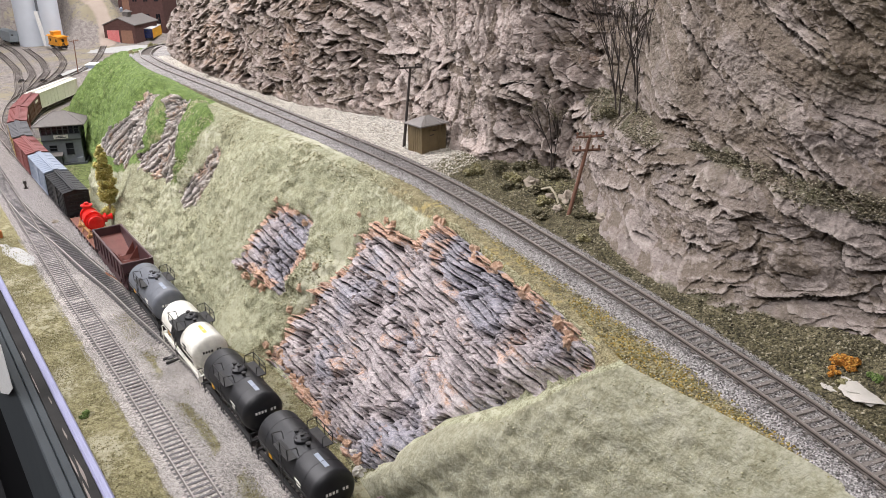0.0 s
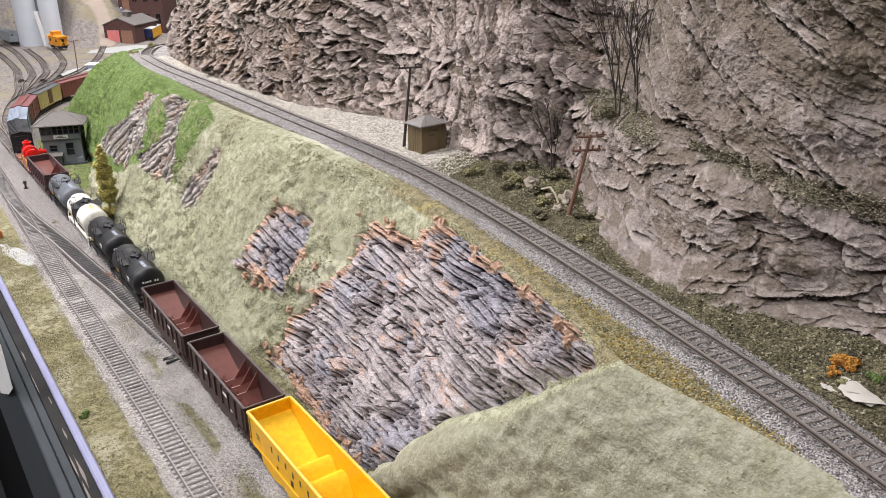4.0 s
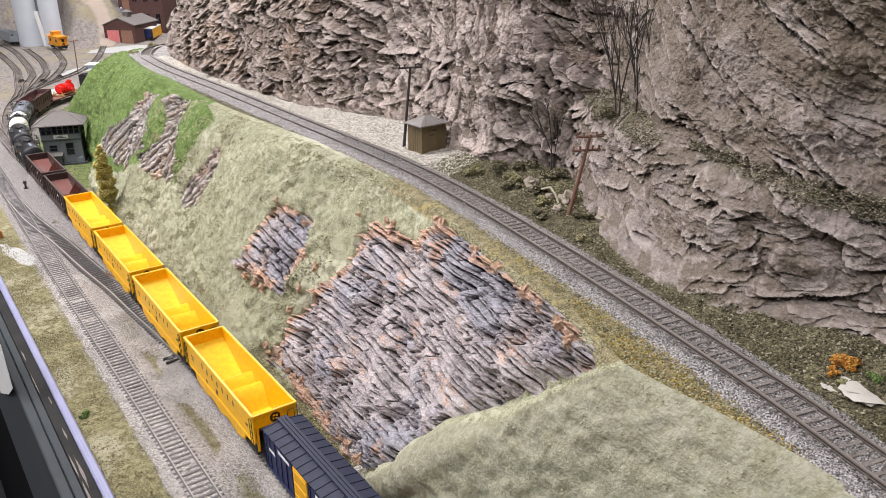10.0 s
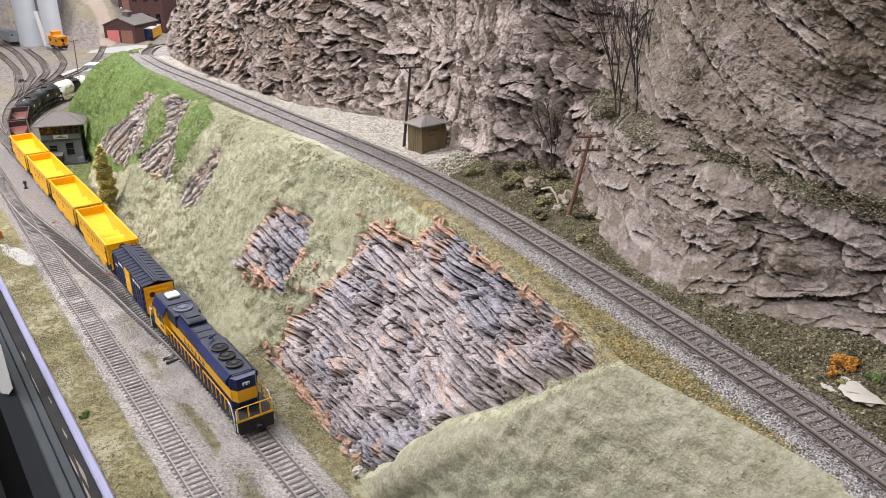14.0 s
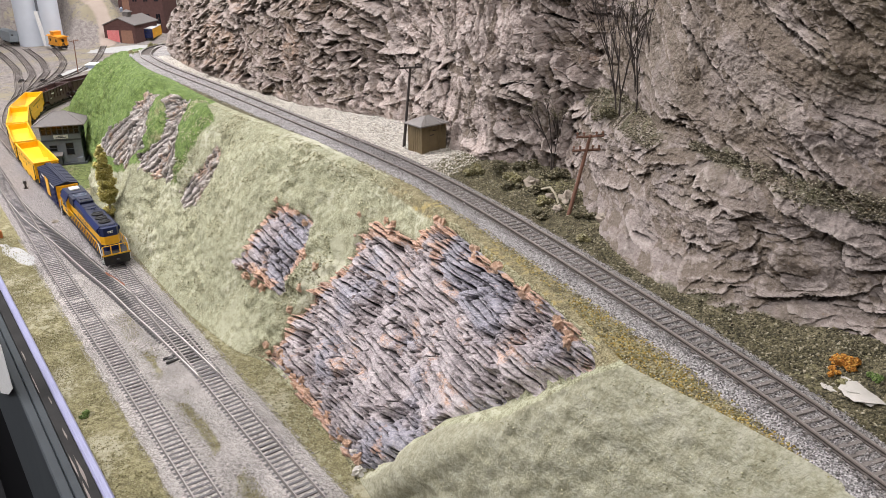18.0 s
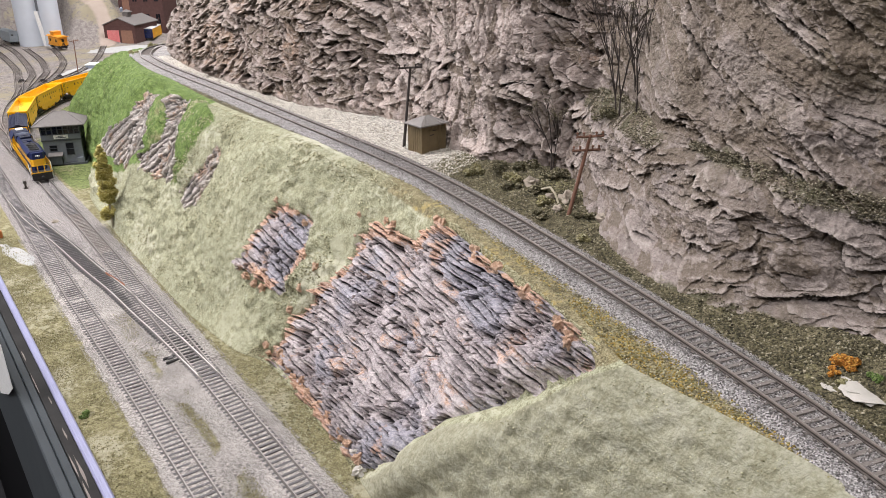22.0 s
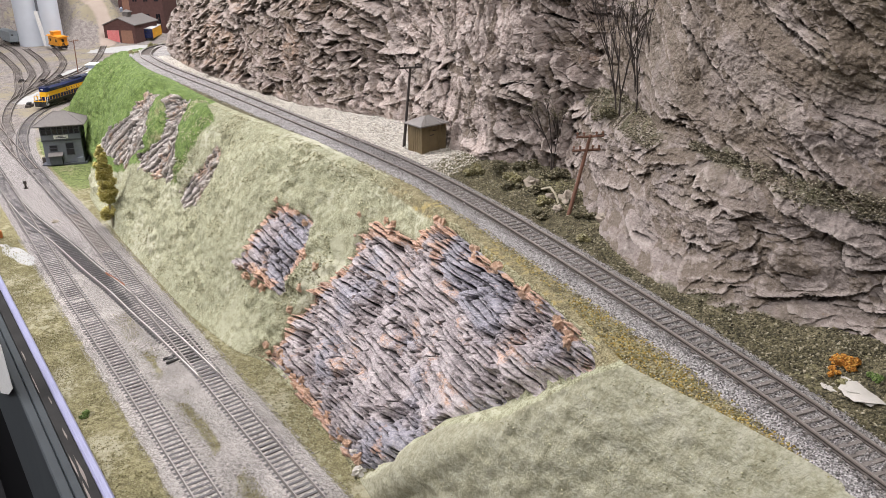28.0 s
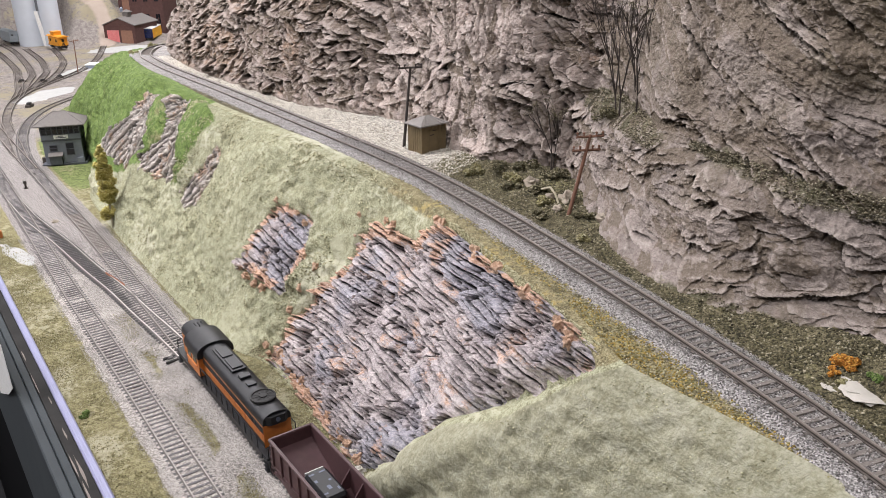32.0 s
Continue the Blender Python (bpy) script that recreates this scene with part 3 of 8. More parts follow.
def ribbon(H, tone, vs, zs, rough, v, z, ang, L, W, T, shade, bow, phase, rag):
    """One stroke of the knife: a strap of plaster, flat and streaked along its length, with a raised lower edge."""
    e = L * abs(math.cos(ang)) + W, L * abs(math.sin(ang)) + W
    i0, i1 = np.searchsorted(vs, (v - e[0], v + e[0]))
    j0, j1 = np.searchsorted(zs, (z - e[1], z + e[1]))
    if i1 - i0 < 4 or j1 - j0 < 4:
        return
    dv, dz = vs[i0:i1, None] - v, zs[None, j0:j1] - z
    c, s = math.cos(ang), math.sin(ang)
    p, q = (dv * c + dz * s) / L, (dz * c - dv * s) / W
    q = q + bow * p * p - 0.15 * bow
    f = np.clip((1 - p ** 6 - np.abs(q) ** 3 - rag * rough[i0:i1, j0:j1]) / 0.22, 0, 1)
    win = H[i0:i1, j0:j1]
    base = 0.5 * win[(i1 - i0) // 2, (j1 - j0) // 2] + 0.35 * win
    top = base + T * (0.6 - 0.4 * q + 0.2 * p) + 0.02 * np.sin(q * 9 + phase)
    new_ = np.where(top > win, top, 0.6 * win + 0.4 * top)
    H[i0:i1, j0:j1] = win + f * (new_ - win)
    tone[i0:i1, j0:j1][f > 0.5] = shade


def gouge(H, vs, zs, rough, v, z, ang, L, W, T):
    """A torn hollow with ragged edges."""
    e = L + W
    i0, i1 = np.searchsorted(vs, (v - e, v + e))
    j0, j1 = np.searchsorted(zs, (z - e, z + e))
    if i1 - i0 < 3 or j1 - j0 < 3:
        return
    dv, dz = vs[i0:i1, None] - v, zs[None, j0:j1] - z
    c, s = math.cos(ang), math.sin(ang)
    p, q = (dv * c + dz * s) / L, (dz * c - dv * s) / W
    H[i0:i1, j0:j1] -= T * np.clip((1 - p * p - np.abs(q) - 1.6 * rough[i0:i1, j0:j1]) / 0.4, 0, 1)


def slats(a, b, long, wide, seed, warp=0.5, groove=0.16):
    """Relief of split layers: flat slats at uneven heights, broken across here and there, with sharp grooves between them."""
    p, q = a / long, b / wide
    q = q + warp * (2.2 * (fbm(p * 0.7, q * 0.10, 0, 2, seed) - 0.5) + 0.5 * (fbm(p * 3.6, q * 0.35, 0, 3, seed + 7) - 0.5))
    k = np.floor(q)
    t = q - k
    way = p * 0.55 + 9.1 * lattice(k, k * 0, k * 0, seed + 1) + 0.10 * (fbm(a * 2.0, b * 2.0, 0, 2, seed + 2) - 0.5)
    piece = np.floor(way)
    e = way - piece
    level = lattice(k, piece, k * 0, seed + 3)
    cut = smooth01(t, 0.0, groove) * (1 - smooth01(t, 1 - groove * 0.5, 1.0)) * smooth01(np.minimum(e, 1 - e), 0.0, 0.012)
    lean = 0.55 * (0.5 - t) + 0.25 * (lattice(k, piece, k * 0, seed + 4) - 0.5) * (e - 0.5)
    return wide * (cut * (0.7 + 0.95 * level + lean)), level


def strata(a, b, seed, long, wide, turn=0.0):
    """Height, painted groove shade and tone of layered rock over regular rows of a (along) and b (across)."""
    A, B = np.meshgrid(a, b, indexing="ij")
    A, B = A * math.cos(turn) + B * math.sin(turn), B * math.cos(turn) - A * math.sin(turn)
    B = B + 0.5 * (fbm(A * 0.12, B * 0.2, 0, 2, seed + 70) - 0.5)
    h1, tone = slats(A, B, long, wide * 1.6, seed, 0.75, 0.20)
    h2, t2 = slats(A, B, long * 0.6, wide * 0.85, seed + 20, 0.75, 0.26)
    h3, _ = slats(A, B, long * 0.25, wide * 0.27, seed + 40, 0.9, 0.25)
    fine = smooth01(fbm(A * 0.25, B * 0.5, 0, 3, seed + 50), 0.36, 0.60)
    broken = smooth01(fbm(A * 0.33 + 9, B * 0.45, 0, 3, seed + 55), 0.53, 0.66)
    H = 0.75 * h1 + 0.65 * h2 * (0.4 + 0.6 * fine) + 0.6 * h3 * (0.3 + 0.7 * fine)
    H = H * (1 - 0.5 * broken) + broken * 0.9 * (fbm(A * 1.7, B * 2.2, 0, 4, seed + 14, 0.68) - 0.4) + 0.15 * (fbm(A * 3.4, B * 5, 0, 3, seed + 12, 0.8) - 0.5)
    H = H + 0.9 * (fbm(A * 0.16, B * 0.3, 0, 3, seed + 5) - 0.5)
    # grooves between slats get their shade painted in, from the depth of the relief
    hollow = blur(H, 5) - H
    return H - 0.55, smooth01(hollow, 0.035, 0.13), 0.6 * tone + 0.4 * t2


def outcrop(name, area, depth, seed, mat, label, step=(0.13, 0.0030), lift=0.22, rag=0.5, tilt=0.045, ledges=3, long=6.5, wide=0.52, rust=1.0, dip=0.0):
    """A patch of layered rock set into the slope. tilt: rise of the layers along it."""
    us, ws = [c[0] for c in area], [c[1] for c in area]
    u0, u1, w0, w1 = min(us) - 0.6, max(us) + 0.6, max(0.0, min(ws) - 0.02), min(0.99, max(ws) + 0.02)
    nu, nw = max(12, int((u1 - u0) / step[0])), max(12, int((w1 - w0) / step[1]))
    # the grid's rows follow the layers
    shear = tilt * 0.85 / 20
    half = abs(shear) * (u1 - u0) / 2
    nw = int((w1 - w0 + 2 * half) / step[1])
    u, row = np.meshgrid(np.linspace(u0, u1, nu), np.linspace(w0 - half, w1 + half, nw), indexing="ij")
    w = row + shear * (u - (u0 + u1) / 2)
    on = (w > 0) & (w < 0.99)
    w = np.clip(w, 0, 0.99)
    # near the mound the rock runs on straight beneath it
    turn = np.maximum(u, 37.5)
    P, n = hill_frame(turn, w)
    P = P + (np.stack(hill(turn + 0.5, w), -1) - P) * ((u - turn) / 0.5)[..., None]
    base = (hill_noise(P[..., 0], P[..., 1], P[..., 2], u, w) + 1.3 * gullies(u, w)) * smooth01(w, 0, 0.12) * (1 - smooth01(w, 0.9, 1.0))
    a, b = u * 0.85, w * 20
    h, hollow_shade, tone = strata(u[:, 0] * 0.85, row[0] * 20, seed, long, wide, dip)
    rim = inside_of(area, u, w) + rag * 2.6 * (fbm(a * 0.9, b * 1.1, 0, 4, seed + 40, 0.65) - 0.5)
    out = lift + depth * h
    crumb = (1 - smooth01(rim, 0.2, 1.1)) * (fbm(a * 2.6, b * 2.6, 0, 3, seed + 44, 0.7) - 0.45)
    out = out + 0.6 * crumb - 0.55 * (1 - smooth01(rim, -0.25, 0.15)) 
    out = out - 1.1 * smooth01(mound_edge(w) + 1.9 - u, 0, 2.0)
    P = P + n * (base * 0.8 + out)[..., None]
    edge = rust * smooth01(u, 35.5, 37) * smooth01(1.5 - rim, 0, 1.0) * smooth01(fbm(a * 0.35, b * 0.35, 0, 2, seed + 60), 0.30, 0.46)
    root = thing(name, label, "rock", group="rock outcrops in the hillside")
    cuts = np.linspace(0, nw - 1, ledges + 1).astype(int)
    for lo, hi in zip(cuts[:-1], cuts[1:]):
        k = slice(lo, hi + 1)
        me = grid_mesh("rock_ledge", P[:, k, 0], P[:, k, 1], P[:, k, 2], (rim[:, k] > -0.2) & on[:, k] & (u[:, k] > mound_edge(w[:, k]) - 0.3), dict(edge=edge[:, k], hollow_shade=hollow_shade[:, k], tone=tone[:, k], bluish=(np.exp(-((u - 48) / 4.5) ** 2 - ((w - 0.84) / 0.1) ** 2))[:, k], moss=0 * h[:, k]), False, mat)
        put("rock_ledge", me, None, root)
    return root


CLIFF_MOSS = []


def build_cliff():
    vs = np.concatenate([np.arange(-40, 8, 1.5), np.arange(8, 46, 0.07), np.arange(46, 100, 0.09), np.arange(100, 156, 0.14), np.arange(156, 181, 1.5)])
    zs = np.concatenate([np.arange(16.6, 34.4, 0.065), np.arange(34.5, 43.7, 0.5)])
    v, z = np.meshgrid(vs, zs, indexing="ij")
    fx, fy = cliff_foot(v)
    # way out of the rock: towards the lower line, turning round the far end
    turn = np.radians(196 - 62 * smooth01(v, 128, 160))
    nx, ny = np.cos(turn), np.sin(turn)
    up = z - 17.4
    back = 0.24 * np.maximum(up, 0)
    ledge = spline(v, [-40, 10, 20, 30, 40, 46, 60], [22, 22, 23, 24.2, 24.2, 24.0, 24])
    deep = spline(v, [-40, 8, 20, 30, 40, 45, 48, 60], [0.2, 0.3, 0.5, 1.1, 3.4, 2.4, 0.0, 0.0])
    back = back + deep * smooth01(z - ledge - 0.8 * (fbm(v * 0.3, z * 0.1, 0, 2, 60) - 0.5), -0.2, 0.7)
    mid = smooth01(v, 46, 52) * (1 - smooth01(v, 74, 84))
    right = 1 - smooth01(v, 43, 49)
    far = 1 - np.maximum(mid, right)
    blocks = fbm(v * 0.15, z * 0.18, 0, 3, 80) - 0.5
    lumps = fbm(v * 0.6, z * 0.8, 0, 4, 85) - 0.5
    # strokes of the knife: steep and swirling in the middle, sloping folds high on the near block, chips along its foot, crumpled flakes far off
    high = smooth01(z - ledge, -0.6, 0.8) * right
    crumpled = smooth01(fbm(v * 0.13, z * 0.17, 0, 3, 102), 0.36, 0.62)
    rough = fbm(v * 1.5, z * 1.7, 0, 4, 98, 0.65) - 0.5
    H, tone = 0.9 * (fbm(v * 0.5, z * 0.7, 0, 3, 99) - 0.5), 0.5 + 0 * v
    rr = random.Random(71)
    sway = lambda v0, z0: float(fbm(np.array(v0 * 0.16), np.array(z0 * 0.2), 0, 2, 150)) - 0.5
    for size, count in ((0.3, 3000), (1.0, 2600), (0.6, 3800), (0.28, 2600), (1.25, 700)):
        for _ in range(count):
            v0, z0 = rr.uniform(8, 152), rr.uniform(16.4, 34.6)
            if rr.random() < 0.4:
                v0 = rr.uniform(8, 84)
            wild = float(crumpled[min(len(vs) - 1, np.searchsorted(vs, v0)), min(len(zs) - 1, np.searchsorted(zs, z0))])
            rag = 0.9 + 1.2 * (size < 1)
            if v0 < 47:
                if size > 1 and rr.random() < 0.6:
                    continue
                up_ = min(1, max(0, (z0 - float(spline(v0, [-40, 10, 20, 30, 40, 46, 60], [22, 22, 23, 24.2, 24.2, 24.0, 24])) + 0.4) / 1.0))
                if rr.random() < (0.55 if up_ > 0.5 else 0.25) * (size < 1):
                    continue
                ang, L, W, T = 0.06 + 0.42 * up_ + rr.gauss(0, 0.30 - 0.16 * up_), 1.5 + 1.6 * up_, 0.42 + 0.16 * up_, 0.36 + 0.04 * up_
            elif v0 < 80:
                ang, L, W, T = 0.80 + rr.gauss(0, 0.45), 2.1, 0.33, 0.55
            else:
                ang, L, W, T = 0.2 + rr.gauss(0, 0.5), 1.25, 0.36, 0.62
            ang += 1.4 * sway(v0, z0)
            L, W, T = L * size * rr.uniform(0.5, 1.5), W * size ** 0.7 * rr.uniform(0.5, 1.4), T * size ** 0.4 * (0.55 + 0.7 * wild) * rr.uniform(0.5, 1.4)
            ribbon(H, tone, vs, zs, rough, v0, z0, ang, L, W, T, rr.random(), rr.uniform(-0.5, 0.5), rr.uniform(0, 6), rag)
            if rr.random() < 0.2 * (0.3 + wild) + 0.08 * (46 < v0 < 80):
                gouge(H, vs, zs, rough, v0 + rr.uniform(-1, 1), z0 + rr.uniform(-1, 1), ang + rr.gauss(0, 0.3), 0.6 * L, 0.22 * W + 0.05, 0.3 + 0.4 * rr.random())
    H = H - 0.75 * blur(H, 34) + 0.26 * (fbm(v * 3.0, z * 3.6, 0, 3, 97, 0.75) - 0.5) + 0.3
    # points below the mean relief are masked for painted shade
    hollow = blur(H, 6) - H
    hollow_shade = smooth01(hollow, 0.08, 0.30)
    # points above the mean relief take the painted highlight
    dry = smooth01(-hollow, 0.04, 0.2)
    shelf = np.exp(-((z - ledge - 0.25) / 1.2) ** 2) * smooth01(deep, 0.8, 2.2)
    off = 2.0 * blocks + 0.6 * lumps
    off = off * smooth01(up, -0.4 + 0.5 * right, 2.6 + 1.4 * right) + 1.9 * (1 - smooth01(up, -0.8, 2.4)) * right
    calm = 1 - 0.38 * right * (1 - smooth01(up, 3.5, 6.5)) * (1 - smooth01(v, 34, 42))
    off = off + 1.15 * (H - 0.3) * calm * (1 - 0.95 * shelf) * smooth01(up, -0.4, 1.5)
    px = fx + nx * (off - back)
    py = fy + ny * (off - back)
    pz = z + 0.3 * lumps - 0.12 * H * smooth01(up, 0.3, 2.0)
    moss = np.exp(-((z - ledge - 0.4) / 0.9) ** 2) * smooth01(deep, 0.5, 2.0) * 0.9 + 0.5 * smooth01(0.9 - up, 0, 1.2) + 0.8 * right * (1 - smooth01(v, 26, 32)) * smooth01(1.1 - up + 1.6 * (fbm(v * 0.25, z * 0.2, 0, 2, 161) - 0.5), 0, 1.4)
    band = ledge + 0.3 + 0.08 * np.maximum(0, 34 - v)
    moss = np.maximum(moss, 0.72 * np.exp(-((z - band) / (0.6 + 0.05 * np.maximum(0, 34 - v))) ** 2) * smooth01(34 - v, 0, 6))
    olive = smooth01(34 - v, 0, 12) * smooth01(z - band, 2.5, 7)
    olive = np.maximum(olive, 0.6 * right * smooth01(fbm(v * 0.14, z * 0.22, 0, 3, 121), 0.54, 0.66))
    tan = smooth01(v, 48, 56) * (1 - smooth01(v, 80, 90)) * (0.55 + 0.6 * (1 - smooth01(up, 1.5, 5)))
    me = grid_mesh("cliff", px, py, pz, None, dict(edge=np.maximum(0.75 * np.exp(-((v - 17) / 2.2) ** 2 - ((z - band - 1.2) / 1.0) ** 2), 0.7 * far * smooth01(fbm(v * 0.11, z * 0.2, 0, 3, 131), 0.56, 0.66)), hollow_shade=hollow_shade * calm * (1 - 0.35 * right) * smooth01(up, 0.3, 2.0), dry=dry, tone=tone, moss=moss, pale=right, umber=far, tan=tan, olive=olive), False, ROCK_CLIFF)
    pick = np.argwhere((moss + 0.3 * rough > 0.62) & (up > 0.4) & (v > 10) & (v < 47))
    pick = pick[np.random.default_rng(5).permutation(len(pick))[:16000]]
    CLIFF_MOSS.append(np.stack([a[pick[:, 0], pick[:, 1]] for a in (px, py, pz)], -1))
    return tagged(new("cliff", me), "tall grey-brown cliff of carved plaster rock", "cliff", kind="structure")


build_ground()
build_hill()
build_bed()
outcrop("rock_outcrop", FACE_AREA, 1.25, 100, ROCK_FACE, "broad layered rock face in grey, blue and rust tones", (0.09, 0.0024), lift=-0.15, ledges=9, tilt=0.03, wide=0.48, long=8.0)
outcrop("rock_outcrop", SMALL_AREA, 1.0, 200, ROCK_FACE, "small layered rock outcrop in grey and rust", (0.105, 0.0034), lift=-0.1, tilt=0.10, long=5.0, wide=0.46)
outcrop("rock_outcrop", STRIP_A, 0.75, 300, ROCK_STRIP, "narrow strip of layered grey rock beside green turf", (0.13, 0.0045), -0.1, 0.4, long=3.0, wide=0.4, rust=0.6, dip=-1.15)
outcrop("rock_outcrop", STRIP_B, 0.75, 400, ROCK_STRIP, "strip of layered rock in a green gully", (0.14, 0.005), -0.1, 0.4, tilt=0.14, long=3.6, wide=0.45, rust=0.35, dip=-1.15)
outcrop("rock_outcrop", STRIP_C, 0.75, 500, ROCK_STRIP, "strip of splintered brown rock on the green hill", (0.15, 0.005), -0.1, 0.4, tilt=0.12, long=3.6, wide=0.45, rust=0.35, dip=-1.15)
build_cliff()


# ---- tracks ----
def track_points(fn, s0, s1, step):
    return [fn(s) for s in np.arange(s0, s1 + 1e-6, step)]


def rail_mesh(pts, side, half=0.055, top=0.0, deep=0.24):
    """pts: (x, y, z, heading). A rail head on a web, with the head as a second material."""
    verts, faces, mats = [], [], []
    prof = [(-0.1, -deep), (-0.1, -deep + 0.04), (-0.03, -deep + 0.07), (-half, -0.08), (-half, 0), (half, 0), (half, -0.08), (0.03, -deep + 0.07), (0.1, -deep + 0.04), (0.1, -deep)]
    n = len(prof)
    for x, y, z, h in pts:
        for o, dz in prof:
            verts.append((x + math.cos(h) * (side + o), y - math.sin(h) * (side + o), z + top + dz))
    for i in range(len(pts) - 1):
        for j in range(n - 1):
            faces.append((i * n + j, i * n + j + 1, (i + 1) * n + j + 1, (i + 1) * n + j))
            mats.append(1 if j in (3, 4, 5) else 0)
    faces += [tuple(range(n)), tuple(range((len(pts) - 1) * n, len(pts) * n))[::-1]]
    mats += [0, 0]
    me = mesh_from("rail", verts, faces)
    return me, mats


def add_rail(name, pts, side, parent, top_mat, top=0.0):
    me, mats = rail_mesh(pts, side, top=top)
    me.materials.append(RAIL_BROWN_SHADE if top_mat is RAIL_DULL else RAIL if top_mat is RAIL_TOP else RAIL_WORN)
    me.materials.append(top_mat)
    me.polygons.foreach_set("material_index", mats)
    return put(name, me, None, parent)


def tie_mesh(length, wide, high, mat):
    bm = nb()
    box(bm, -length / 2, length / 2, -wide / 2, wide / 2, -high, 0)
    bmesh.ops.recalc_face_normals(bm, faces=bm.faces[:])
    me = bpy.data.meshes.new("tie")
    bm.to_mesh(me)
    bm.free()
    me.transform(Matrix.Scale(C, 4))
    me.materials.append(mat)
    return me


rnd = random.Random(4)


def lay(name, fn, s0, s1, label, near0, near1, mat=TIE, top_mat=RAIL_WORN_TOP, pitch=0.62, rails=(-0.825, 0.825), long=2.6, dark=(), grey=(), sunk=0.24):
    """A track: two rails and its ties; those far off are joined."""
    root = thing(name, label, "track")
    pts = track_points(fn, s0, s1, 1.0)
    for side in rails:
        add_rail("rail", pts, side, root, top_mat)
    light, black, dim = tie_mesh(long, 0.22, 0.22, mat), tie_mesh(long + 0.5, 0.24, 0.22, TIE_DARK), tie_mesh(long + 0.3, 0.22, 0.22, TIE_TURNOUT)
    verts, faces = [], []
    for s in np.arange(s0 + 0.3, s1, pitch):
        x, y, z, h = fn(s)
        if near0 <= s <= near1:
            me = black if any(a <= s <= b for a, b in dark) else dim if any(a <= s <= b for a, b in grey) else light
            put("tie", me, None, root, at(x, y, z - 0.22 + rnd.uniform(-0.02, 0.02), 0, 0, -math.degrees(h) + rnd.uniform(-1.2, 1.2)))
        else:
            k = len(verts)
            for dz in (0, -0.2):
                for o, l in ((-1.1, -0.09), (1.1, -0.09), (1.1, 0.09), (-1.1, 0.09)):
                    verts.append((x + math.cos(h) * o + math.sin(h) * l, y - math.sin(h) * o + math.cos(h) * l, z - sunk + dz))
            faces += [(k, k + 1, k + 2, k + 3), (k, k + 4, k + 5, k + 1), (k + 1, k + 5, k + 6, k + 2), (k + 2, k + 6, k + 7, k + 3), (k + 3, k + 7, k + 4, k)]
    if verts:
        tagged(put("tie_rest", mesh_from("tie_rest", verts, faces), mat, root), kind="stuff")
    return root


def poly_line(rows, z=0.0):
    rows = np.array(rows, float)
    s = np.concatenate([[0], np.cumsum(np.hypot(*np.diff(rows, axis=0).T))])

    def fn(q):
        x, y = spline(q, s, rows[:, 0]), spline(q, s, rows[:, 1])
        x2, y2 = spline(min(q + 0.4, s[-1]), s, rows[:, 0]), spline(min(q + 0.4, s[-1]), s, rows[:, 1])
        x1, y1 = spline(max(q - 0.4, 0), s, rows[:, 0]), spline(max(q - 0.4, 0), s, rows[:, 1])
        return float(x), float(y), z, math.atan2(float(x2 - x1), float(y2 - y1))
    return fn, float(s[-1])


lay("railway_track", lambda s: (*on_line(s)[:2], 0.0, on_line(s)[2]), -378, 560, "main track in grey ballast curving behind the hill", 38, 200, dark=((66.5, 74),), long=2.0, grey=((38, 66.5), (74, 100), (118, 200)))
fn_a, len_a = poly_line([(-6.05, -378), (-6.05, 58), (-6.2, 80), (-6.3, 95), (-6.25, 115), (-6.1, 150), (-6.1, 215)])
lay("railway_track", fn_a, 0, len_a, "weathered siding track on gravel near the layout's edge", 420, 540, long=2.0, grey=((420, 540),))
fn_x, len_x = poly_line([(-0.05, 63), (-0.8, 74), (-1.35, 80), (-1.95, 87.5), (-2.95, 96), (-3.85, 105.5), (-4.85, 113.5), (-5.65, 120.5), (-6.15, 131)])
lay("crossover_track", fn_x, 0, len_x, "crossover track with dark ties between two lines", 9, 60, TIE_TURNOUT, RAIL_TOP, long=2.4)
fn_u, len_u = poly_line([tuple(r[1:]) for r in UPPER], BED + 0.55)
lay("railway_track", fn_u, 0, len_u, "upper track on a ballasted shelf below the cliff", 28, 165, TIE, RAIL_DULL, 0.62, long=2.1)
for rows in ([(-0.9, 146), (-1.15, 165), (-1.3, 185), (-1.0, 205), (1, 235), (6, 262), (8, 330)],
             [(-0.9, 155), (0.2, 172), (1.2, 188), (2.8, 198), (5.8, 210.5), (11.4, 223.5), (20, 235.5), (28.6, 247.6), (38, 268), (48, 300)],
             [(5.8, 210.5), (9.5, 226), (12.2, 244), (14.8, 267), (15.5, 300), (13, 340)],
             [(8, 216), (13, 236), (16.8, 251), (19, 275), (20.3, 304), (19, 340)],
             [(11.4, 223.5), (17, 240), (21, 254), (24, 281), (24.6, 309)],
             [(14, 227), (21, 243), (26, 258), (29.5, 274), (32.3, 303)]):
    fn_y, len_y = poly_line(rows)
    lay("yard_track", fn_y, 0, len_y, "weathered yard track set in brown earth", 1e9, 1e9, TIE_YARD, RAIL_DULL, 0.7, sunk=0.34)


